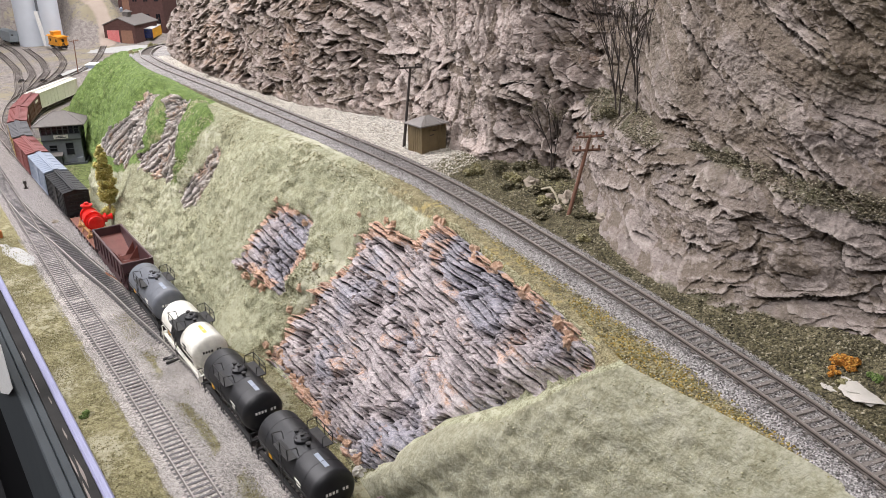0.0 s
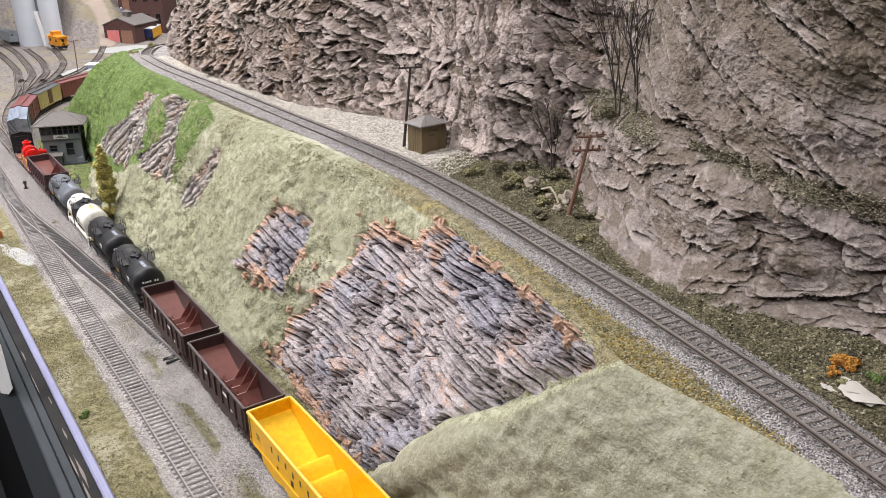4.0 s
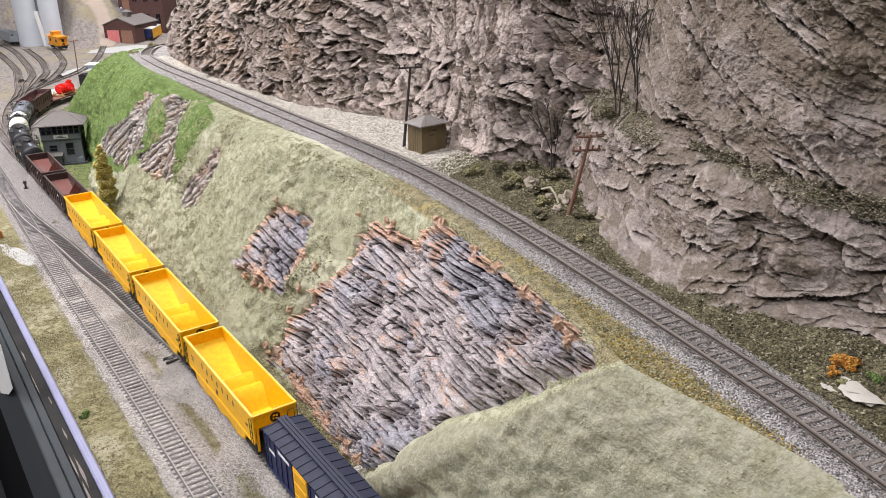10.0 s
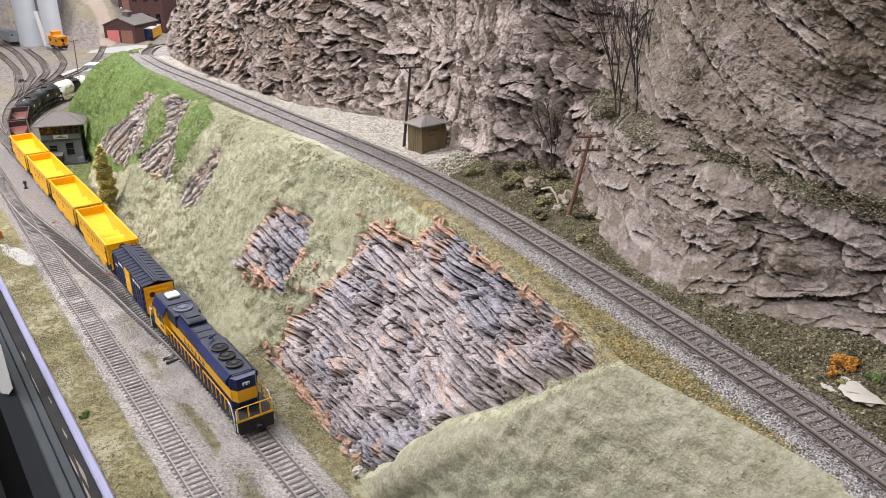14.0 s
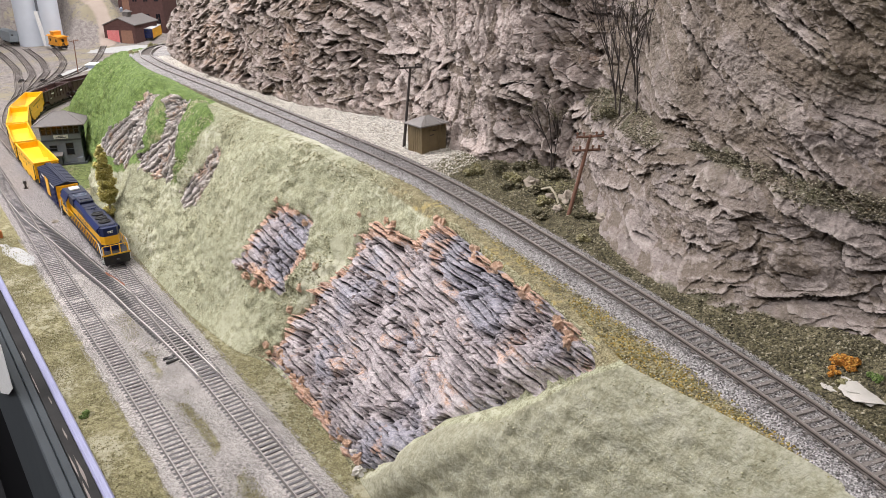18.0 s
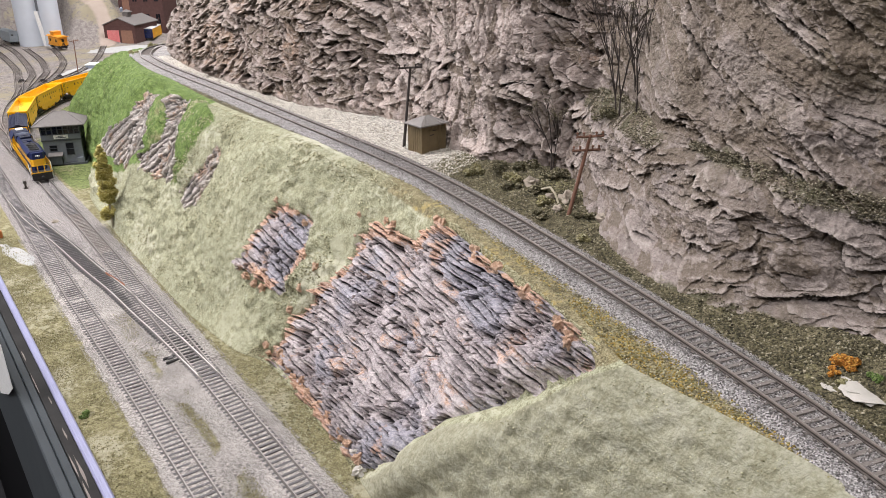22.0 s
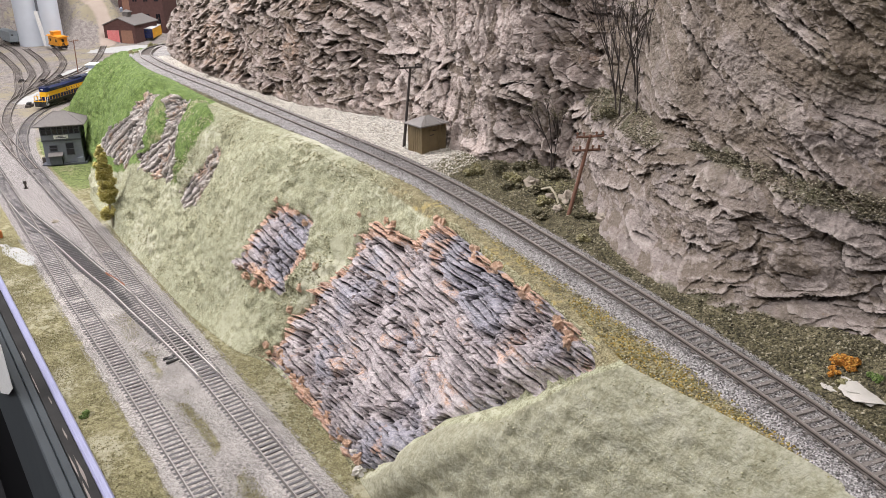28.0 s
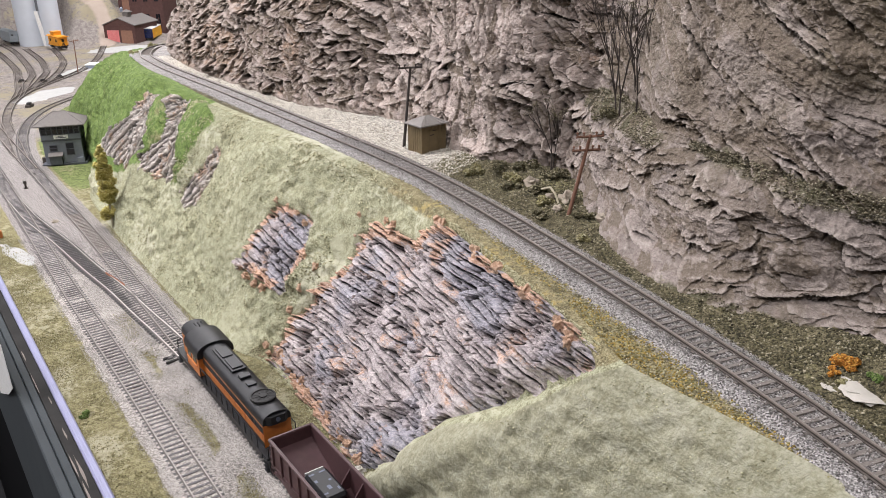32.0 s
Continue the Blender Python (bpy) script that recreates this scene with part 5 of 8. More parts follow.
def flatcar():
    root = thing("flatcar", "brown wooden flatcar with timber blocking", "railway car")
    L, w = 13.6, 1.6
    h = L / 2
    part("underframe", box(nb(), -w + 0.1, w - 0.1, -h, h, 0.95, 1.2, 0.03), MAROON, root)
    for i in range(34):
        y = -h + L * (i + 0.5) / 34
        part("deck_board", box(nb(), -w, w, y - 0.18, y + 0.18, 1.2, 1.28), DECK, root)
    for sx in (-1, 1):
        for i in range(9):
            y = -h + 0.8 + (L - 1.6) * i / 8
            part("stake_pocket", box(nb(), min(sx * w, sx * (w + 0.12)), max(sx * w, sx * (w + 0.12)), y - 0.12, y + 0.12, 0.95, 1.25), MAROON, root)
    for y in (-2.4, 2.4):
        part("cross_timber", box(nb(), -1.5, 1.5, y - 0.2, y + 0.2, 1.28, 1.62, 0.03), WOODEN, root)
    for sx in (-1, 1):
        part("long_timber", box(nb(), sx * 1.0 - 0.14, sx * 1.0 + 0.14, -3.2, 3.0, 1.62, 1.86, 0.03), WOODEN, root)
        for y in (-2.8, 0.2, 2.4):
            part("brace", rod(nb(), (sx * 1.45, y, 1.3), (sx * 0.95, y + 0.5, 2.35), 0.1, 5), WOODEN, root)
    for sy in (-1, 1):
        coupler(root, sy * h, sy)
        truck(root, sy * (h - 1.9))
    load = thing("valve_load", "glossy red cast valve body lashed on timbers", "machine part")
    part("barrel", lathe(nb(), [(0.5, -2.6), (0.9, -2.45), (1.0, -2.2), (1.0, -2.0), (0.72, -1.9), (0.72, -1.2), (1.05, -1.1), (1.15, -0.6), (1.15, 0.2), (0.95, 0.5), (0.7, 0.6), (0.7, 1.2), (1.0, 1.3), (1.0, 1.5), (0.75, 1.6), (0.9, 2.1), (0.8, 2.6), (0.4, 2.9)], 26, "y", (0, 0, 2.75)), RED, load, smooth=True)
    for y, rr in ((-2.1, 1.12), (-1.15, 1.2), (0.55, 1.05), (1.4, 1.12)):
        part("flange", lathe(nb(), [(rr, y - 0.07), (rr, y + 0.07)], 26, "y", (0, 0, 2.75)), RED, load)
    part("side_pipe", lathe(nb(), [(0.42, 0.7), (0.42, 1.5), (0.62, 1.52), (0.62, 1.72), (0.3, 1.74), (0.3, 2.3), (0.45, 2.32), (0.45, 2.45)], 18, "x", (0, -0.3, 2.6)), RED, load, smooth=True)
    part("bonnet", lathe(nb(), [(0.55, 3.5), (0.55, 3.95), (0.75, 3.97), (0.75, 4.1), (0.35, 4.14), (0.3, 4.4), (0.02, 4.42)], 18, "z", (0, 1.9, 0)), RED, load, smooth=True)
    part("strap", box(nb(), -1.2, 1.2, -0.2, -0.1, 1.85, 2.0), WOODEN, load)
    return root, load


def railing(parent, x, y0, y1, z0, z1, mat, n, name="handrail"):
    bm = nb()
    rod(bm, (x, y0, z1), (x, y1, z1), 0.045, 5)
    part(name, bm, mat, parent)
    for i in range(n):
        y = y0 + (y1 - y0) * i / (n - 1)
        part("stanchion", rod(nb(), (x, y, z0), (x, y, z1), 0.045, 5), mat, parent)


def fan(parent, y, z, r, mat, x=0.0):
    f = part("roof_fan", lathe(nb(), [(r, z - 0.05), (r, z + 0.16), (r * 0.88, z + 0.20), (r * 0.84, z + 0.12), (r * 0.3, z + 0.12), (r * 0.28, z + 0.2), (0.02, z + 0.21)], 26, "z", (x, y, 0)), mat, parent, smooth=True)
    bm = nb()
    for i in range(10):
        a = 2 * math.pi * i / 10
        rod(bm, (x + 0.25 * r * math.cos(a), y + 0.25 * r * math.sin(a), z + 0.17), (x + 0.9 * r * math.cos(a), y + 0.9 * r * math.sin(a), z + 0.17), 0.025, 4)
    part("fan_grille", bm, mat, f)


def loco_base(root, L, sill, axles, truck_y, deck_mat, wide=1.62):
    h = L / 2
    part("deck", box(nb(), -wide, wide, -h + 0.9, h - 0.9, 1.35, 1.55, 0.02), deck_mat, root)
    part("frame_sill", box(nb(), -wide + 0.15, wide - 0.15, -h + 0.2, h - 0.2, 1.0, 1.36, 0.03), sill, root)
    part("fuel_tank", prism(nb(), [(-1.35, 1.0), (-1.4, 0.6), (-1.1, 0.25), (1.1, 0.25), (1.4, 0.6), (1.35, 1.0)], -truck_y + 2.9, truck_y - 2.9), sill, root)
    for sy in (-1, 1):
        truck(root, sy * truck_y, axles, 0.5)
        part("pilot", prism(nb(), [(-1.5, 1.4), (1.5, 1.4), (1.4, 0.25), (-1.4, 0.25)], sy * h - 0.1, sy * h + 0.1), sill, root)
        coupler(root, sy * h, sy)
        for sx in (-1, 1):
            bm = nb()
            for z in (0.35, 0.7, 1.05, 1.4):
                box(bm, min(sx * 1.2, sx * 1.62), max(sx * 1.2, sx * 1.62), min(sy * (h - 0.15), sy * (h - 0.75)), max(sy * (h - 0.15), sy * (h - 0.75)), z - 0.05, z)
            part("steps", bm, sill, root)


def big_loco():
    """Modern six-axle diesel: hood end towards -y, cab towards +y."""
    root = thing("locomotive", "navy and yellow six-axle diesel locomotive with yellow handrails", "locomotive")
    L = 23.0
    loco_base(root, L, RUNNING, (-1.75, 0, 1.75), 7.0, NAVY_ROOF)
    w, z0 = 1.12, 1.55
    # long hood: navy skirt, yellow belt, navy top with a chamfered edge
    part("hood_skirt", box(nb(), -w, w, -9.6, 5.2, z0, 2.35, 0.02), NAVY, root)
    part("hood_belt", box(nb(), -w - 0.012, w + 0.012, -9.62, 6.2, 2.35, 3.35, 0.02), GOLD, root, "yellow belt")
    part("hood_top", prism(nb(), [(-w - 0.015, 3.35), (-w - 0.015, 4.1), (-w + 0.28, 4.42), (w - 0.28, 4.42), (w + 0.015, 4.1), (w + 0.015, 3.35)], -9.6, 5.0), NAVY, root)
    part("hood_roof", box(nb(), -w + 0.3, w - 0.3, -9.5, 5.0, 4.40, 4.47, 0.02), NAVY_ROOF, root, "dusty dark blue roof")
    part("hood_nose", prism(nb(), [(-w, -9.55), (w, -9.55), (w - 0.35, -10.15), (-w + 0.35, -10.15)], 3.35, 4.40, "z"), NAVY, root)
    part("nose_belt", prism(nb(), [(-w, -9.55), (w, -9.55), (w - 0.34, -10.17), (-w + 0.34, -10.17)], 2.3, 3.35, "z"), GOLD, root)
    part("nose_skirt", prism(nb(), [(-w, -9.55), (w, -9.55), (w - 0.35, -10.15), (-w + 0.35, -10.15)], 1.55, 2.3, "z"), NAVY, root)
    part("headlight", box(nb(), -0.3, 0.3, -10.26, -10.12, 3.75, 4.0, 0.03), WHITE, root, "pale headlight pair")
    for x in (-0.16, 0.16):
        part("lamp_lens", lathe(nb(), [(0.1, -10.29), (0.1, -10.24)], 12, "y", (x, 0, 3.875)), SILVER, root)
    # radiator end flare with fans
    part("radiator_flare", prism(nb(), [(-w - 0.25, 3.75), (-w - 0.25, 4.1), (-w + 0.2, 4.5), (w - 0.2, 4.5), (w + 0.25, 4.1), (w + 0.25, 3.75), (w, 3.5), (-w, 3.5)], -9.3, -2.4), NAVY, root)
    for y in (-7.9, -6.3, -4.6):
        fan(root, y, 4.50, 0.72, RUNNING)
    part("radiator_roof", box(nb(), -w + 0.22, w - 0.22, -9.28, -2.42, 4.49, 4.505), NAVY_ROOF, root, "dusty dark blue roof")
    part("horn", wire(rod(nb(), (0.1, -2.6, 4.45), (0.1, -2.6, 4.75), 0.06, 6), [(-0.25, -2.85, 4.78), (0.35, -2.5, 4.78)], 0.08, 6), NAVY, root)
    part("horn_bell", rod(nb(), (-0.2, -2.6, 4.82), (-0.25, -3.0, 4.84), 0.05, 6, 0.11), NAVY, root)
    for y in (-1.4, -0.2):
        part("roof_panel", box(nb(), -0.75, 0.75, y - 0.5, y + 0.5, 4.47, 4.52, 0.01), NAVY_ROOF, root)
    hatch = part("exhaust_hatch", box(nb(), -0.85, 0.85, 0.8, 3.4, 4.45, 4.78, 0.05), NAVY_ROOF, root)
    part("hatch_lid", box(nb(), -0.6, 0.6, 1.9, 3.1, 4.78, 4.86, 0.02), NAVY_ROOF, hatch)
    for i in range(6):
        part("grille_slat", box(nb(), -0.6 + i * 0.2, -0.48 + i * 0.2, 1.0, 1.6, 4.77, 4.83), RUNNING, hatch)
    part("dynamic_brake", box(nb(), -w - 0.1, w + 0.1, 3.5, 6.1, 3.3, 4.52, 0.05), NAVY_ROOF, root)
    fan(root, 4.75, 4.50, 0.88, SILVER)
    # cab
    cab = part("cab", prism(nb(), [(-1.62, 1.55), (-1.62, 3.55), (-1.2, 4.45), (1.2, 4.45), (1.62, 3.55), (1.62, 1.55)], 6.1, 9.4), GOLD, root, "yellow cab sides")
    part("cab_roof", prism(nb(), [(-1.66, 3.5), (-1.66, 3.62), (-1.22, 4.52), (1.22, 4.52), (1.66, 3.62), (1.66, 3.5), (1.1, 4.38), (-1.1, 4.38)], 6.0, 9.5), NAVY, cab, "navy roof edge")
    part("roof_plate", box(nb(), -1.15, 1.15, 6.1, 9.4, 4.50, 4.58, 0.02), NAVY_ROOF, cab, "dusty dark blue roof")
    part("air_conditioner", box(nb(), -0.62, 0.62, 7.3, 8.6, 4.56, 4.86, 0.1), WHITE, cab, "white roof unit")
    for sx in (-1, 1):
        for y in (6.75, 7.9):
            win = part("cab_window", box(nb(), min(sx * 1.6, sx * 1.64), max(sx * 1.6, sx * 1.64), y - 0.42, y + 0.42, 2.65, 3.4, 0.01), GLASS_DARK, cab)
            bm = nb()
            for dy in (-0.45, 0.45):
                box(bm, min(sx * 1.6, sx * 1.66), max(sx * 1.6, sx * 1.66), y + dy - 0.04, y + dy + 0.04, 2.58, 3.46)
            part("window_frame", bm, NAVY, win)
        part("cab_number", box(nb(), min(sx * 1.62, sx * 1.635), max(sx * 1.62, sx * 1.635), 6.5, 7.5, 2.0, 2.3), NAVY, cab, "dark bar")
    part("rear_window", box(nb(), -0.95, -0.2, 6.05, 6.12, 3.4, 4.0), GLASS_DARK, cab)
    part("nose", prism(nb(), [(9.4, 1.55), (9.4, 3.4), (10.3, 3.25), (10.7, 2.9), (10.7, 1.55)], -1.2, 1.2, "x"), GOLD, root)
    part("windshield", box(nb(), -1.15, 1.15, 9.38, 9.46, 3.5, 4.15), GLASS_DARK, root)
    # hood details
    for sx in (-1, 1):
        bm = nb()
        for i in range(6):
            y = 1.6 - i * 0.95
            box(bm, min(sx * (w + 0.01), sx * (w + 0.028)), max(sx * (w + 0.01), sx * (w + 0.028)), y - 0.3, y + 0.3, 2.58, 2.72)
            box(bm, min(sx * (w + 0.01), sx * (w + 0.028)), max(sx * (w + 0.01), sx * (w + 0.028)), y - 0.07, y + 0.07, 2.58, 3.1)
        part("lettering", bm, NAVY, root, "navy bars")
        for i in range(12):
            y = -8.9 + i * 1.1
            part("hood_door", box(nb(), min(sx * w, sx * (w + 0.03)), max(sx * w, sx * (w + 0.03)), y - 0.5, y + 0.5, 1.65, 2.3, 0.01), NAVY, root)
        for y0, y1, n in ((-10.2, -4.2, 7), (-3.4, 5.6, 10)):
            railing(root, sx * 1.58, y0, y1, 1.5, 2.75, GOLD, n)
        part("side_sill_stripe", box(nb(), min(sx * 1.6, sx * 1.64), max(sx * 1.6, sx * 1.64), -10.4, 10.4, 1.37, 1.54), RUNNING, root)
        for sy in (-1, 1):
            bm = wire(nb(), [(sx * 1.62, sy * 11.1, 0.5), (sx * 1.62, sy * 11.1, 1.6), (sx * 1.62, sy * 10.6, 2.7), (sx * 1.62, sy * 10.2, 2.75)], 0.055)
            wire(bm, [(sx * 1.55, sy * 11.4, 0.5), (sx * 1.5, sy * 11.4, 2.5)], 0.055)
            part("step_rail", bm, WHITE, root, "white step rail")
    for sy in (-1, 1):
        bm = rod(nb(), (-1.4, sy * 11.4, 2.6), (1.4, sy * 11.4, 2.6), 0.05, 5)
        for x in (-1.4, -0.5, 0.5, 1.4):
            rod(bm, (x, sy * 11.4, 1.4), (x, sy * 11.4, 2.6), 0.07, 5)
        part("end_railing", bm, GOLD, root)
        part("end_sill", box(nb(), -1.6, 1.6, min(sy * 11.5, sy * 10.4), max(sy * 11.5, sy * 10.4), 1.36, 1.56, 0.02), RUNNING, root, "black end platform")
        part("sill_edge", box(nb(), -1.6, 1.6, min(sy * 11.5, sy * 11.56), max(sy * 11.5, sy * 11.56), 1.36, 1.56), GOLD, root, "yellow sill edge")
    return root


def old_loco():
    """High-hood road switcher, black over orange: long hood towards -y."""
    root = thing("locomotive", "black and orange high-hood diesel locomotive", "locomotive")
    L = 20.6
    loco_base(root, L, BLACK, (-1.5, 0, 1.5), 6.1, BLACK, 1.6)
    w = 1.12

    def hood(y0, y1, name):
        part(name, box(nb(), -w, w, y0, y1, 1.55, 3.7, 0.02), ORANGE, root, "orange hood sides")
        arc = [(-w - 0.01, 3.45)] + [(-(w + 0.01) * math.cos(a), 3.75 + 0.65 * math.sin(a)) for a in np.linspace(0, math.pi, 13)] + [(w + 0.01, 3.45)]
        part(name + "_roof", prism(nb(), arc, y0 - 0.02, y1 + 0.02), BLACK, root, "black rounded roof", smooth=True)

    hood(-8.9, 3.9, "long_hood")
    hood(7.0, 9.3, "short_hood")
    arc = [(-1.62, 3.3)] + [(-1.62 * math.cos(a), 3.75 + 0.86 * math.sin(a)) for a in np.linspace(0.05, math.pi - 0.05, 13)] + [(1.62, 3.3)]
    cab = part("cab", box(nb(), -1.56, 1.56, 3.9, 7.0, 1.55, 3.7, 0.02), ORANGE, root, "orange cab sides")
    part("cab_roof", prism(nb(), arc, 3.75, 7.15), BLACK, cab, smooth=True)
    for sx in (-1, 1):
        for y in (4.8, 6.1):
            part("cab_window", box(nb(), min(sx * 1.55, sx * 1.59), max(sx * 1.55, sx * 1.59), y - 0.45, y + 0.45, 2.6, 3.4), GLASS_DARK, cab)
        part("armrest", box(nb(), min(sx * 1.56, sx * 1.68), max(sx * 1.56, sx * 1.68), 4.2, 6.7, 2.45, 2.55), ORANGE, cab)
        part("belt", box(nb(), min(sx * w, sx * (w + 0.02)), max(sx * w, sx * (w + 0.02)), -8.88, 3.9, 2.75, 3.3), BLACK, root, "black belt")
        part("lower_skirt", box(nb(), min(sx * w, sx * (w + 0.022)), max(sx * w, sx * (w + 0.022)), -8.88, 3.9, 1.56, 2.0), BLACK, root)
        for i in range(11):
            y = -8.2 + i * 1.1
            part("hood_door", box(nb(), min(sx * (w + 0.015), sx * (w + 0.045)), max(sx * (w + 0.015), sx * (w + 0.045)), y - 0.48, y + 0.48, 2.05, 2.7, 0.01), ORANGE, root)
        for i in range(5):
            part("louvre", box(nb(), min(sx * (w + 0.015), sx * (w + 0.06)), max(sx * (w + 0.015), sx * (w + 0.06)), -8.5 + i * 0.5, -8.15 + i * 0.5, 2.8, 3.25), BLACK, root)
        railing(root, sx * 1.55, -8.6, 3.6, 1.5, 2.6, BLACK, 11)
        part("side_sill", box(nb(), min(sx * 1.56, sx * 1.62), max(sx * 1.56, sx * 1.62), -9.4, 9.4, 1.15, 1.56), BLACK, root)
    for y, n in ((6.0, 0),):
        bm = rod(nb(), (0, 7.4, 4.35), (0, 7.4, 4.65), 0.07, 6)
        for x in (-0.3, 0, 0.3):
            rod(bm, (x, 7.4, 4.66), (x, 7.85, 4.7), 0.05, 6, 0.12)
        part("horn", bm, BLACK, root)
    part("stack_hatch", box(nb(), -0.62, 0.62, -1.9, 2.6, 4.36, 4.56, 0.04), BLACK, root)
    for i in range(2):
        part("hatch_lid", box(nb(), -0.45, 0.45, -1.6 + i * 2.2, 0.2 + i * 2.2, 4.56, 4.66, 0.03), BLACK, root)
    part("exhaust_stack", box(nb(), -0.45, 0.45, -3.3, -2.7, 4.34, 4.6, 0.04), BLACK, root)
    fan(root, -6.6, 4.40, 0.98, RUNNING)
    part("vent", box(nb(), -0.35, 0.35, -4.6, -4.0, 4.36, 4.52, 0.03), BLACK, root)
    for sy, y in ((-1, -8.9), (1, 9.3)):
        part("number_board", prism(nb(), [(-0.9, y), (0.9, y), (0.55, y + sy * 0.3), (-0.55, y + sy * 0.3)], 3.45, 4.15, "z"), BLACK, root)
        part("headlight", lathe(nb(), [(0.18, y + sy * 0.28), (0.18, y + sy * 0.36)], 14, "y", (0, 0, 3.85)), SILVER, root)
        bm = rod(nb(), (-1.4, sy * 10.2, 2.4), (1.4, sy * 10.2, 2.4), 0.045, 5)
        for x in (-1.4, -0.5, 0.5, 1.4):
            rod(bm, (x, sy * 10.2, 1.3), (x, sy * 10.2, 2.4), 0.045, 5)
        part("end_railing", bm, BLACK, root)
        part("end_platform", box(nb(), -1.55, 1.55, min(sy * 9.3, sy * 10.25), max(sy * 9.3, sy * 10.25), 1.36, 1.55), BLACK, root)
    return root


MOVERS = []
TRAIN_T = [0, 3, 6, 9, 13, 17.5, 22, 25, 28.5, 32]
TRAIN_S = [7.9, 38.6, 70.0, 101.3, 143.2, 190.3, 238.4, 271.2, 306.0, 340.5]
TRAIN2_T, TRAIN2_S = [0, 30, 32], [-325.0, 41.0, 67.2]


def car_pose(s, base):
    x0, y0, _ = on_line(s - base)
    x1, y1, _ = on_line(s + base)
    return at((x0 + x1) / 2, (y0 + y1) / 2, 0, 0, 0, -math.degrees(math.atan2(x1 - x0, y1 - y0)))


def couple(car, mid, base, train=1):
    MOVERS.append((car, mid, base, train))


def motions():
    for car, mid, base, train in MOVERS:
        rows = []
        for i in range(65):
            t = i * 0.5
            s = np.interp(t, TRAIN_T, TRAIN_S) if train == 1 else np.interp(t, TRAIN2_T, TRAIN2_S)
            rows.append((t, car_pose(s + mid, base)))
        walk(car, rows)


# the train, from its tail to its head
couple(big_loco(), -89.8, 7.0)
couple(boxcar("navy boxcar with yellow ends and yellow door", 11.9, NAVY, NAVY_ROOF, W=3.0, panels=13, door=GOLD, ends=GOLD, low=1.05, top=4.35,
              marks=[(-4.6, 3.6, 0.5, 0.28), (-3.9, 3.6, 0.5, 0.28), (-3.2, 3.6, 0.5, 0.28), (-2.5, 3.6, 0.5, 0.28), (2.6, 3.6, 1.8, 0.28), (4.6, 2.9, 1.0, 0.25)]), -71.0, 4.5)
marks = [(-3.5 + 1.15 * i, 3.45 - 0.05 * (i % 2), 0.22, 0.5) for i in range(7)] + [(0.2, 2.55, 0.45, 0.5), (2.6, 2.4, 0.3, 0.25), (5.9, 3.2, 0.6, 0.16), (5.9, 2.9, 0.5, 0.14), (-6.1, 3.0, 0.4, 0.2)]
first = hopper("bright yellow plastic open hopper car, empty", marks=marks, group="yellow hopper cars in the train")
couple(first, -7.52, 5.4)
for i in (1, 2, 3):
    couple(copy_thing(first, at(0, 0, 0)), -7.52 - 16.19 * i, 5.4)
brown = hopper("empty dark-sided open hopper car with rusty brown inside", 12.6, 3.25, 4.05, OXIDE_DARK, OXIDE_IN, 9, 4, [(-2, 3.1, 1.6, 0.25), (2, 3.1, 1.2, 0.25), (-3, 2.2, 0.8, 0.2)], group="brown hopper cars in the train")
couple(brown, 7.3, 4.2)
couple(copy_thing(brown, at(0, 0, 0)), 21.3, 4.2)
couple(tank_car("black tank car with white end lettering bars", BLACK), 35.5, 3.5)
couple(tank_car("black tank car with a worn grey crown", BLACK), 47.0, 3.5)
couple(tank_car("cream-white tank car with a black middle band", CREAM, band=BLACK, frame_=CREAM), 58.5, 3.5)
couple(tank_car("dark grey tank car with a small dome", GREY_DARK), 69.9, 3.5)
couple(hopper("brown open hopper car with a glossy red-brown inside", 13.0, 3.25, 4.05, MAROON, OXIDE_IN, 9, 3), 82.7, 4.4)
flat, load = flatcar()
couple(flat, 97.0, 4.8)
couple(load, 97.6, 4.8)
couple(boxcar("black boxcar with a ribbed roof", 11.4, BLACK), 111.0, 4.0)
couple(boxcar("pale steel-blue boxcar with a panelled roof", 12.0, STEEL_BLUE), 123.6, 4.2)
couple(boxcar("rust-red boxcar with a worn roof", 12.0, RUST_RED), 136.6, 4.2)
couple(boxcar("cream-yellow refrigerator car with a grey roof", 12.6, CREAM_YELLOW, GREY_ROOF, door=OXIDE, ends=OXIDE), 150.2, 4.4)
couple(boxcar("rust-red boxcar with pale lettering bars", 12.8, RUST_RED, marks=[(2.5, 3.3, 2.6, 0.4)]), 164.0, 4.5)
couple(boxcar("rust-brown refrigerator car with pale lettering bars", 14.0, OXIDE, RUST_RED, marks=[(2.9, 3.5, 3.0, 0.45)], mark_mat=CREAM), 178.5, 5.0)
couple(boxcar("long cream-white boxcar with a grey-brown roof", 18.0, CREAM, CREAM), 195.8, 6.6)
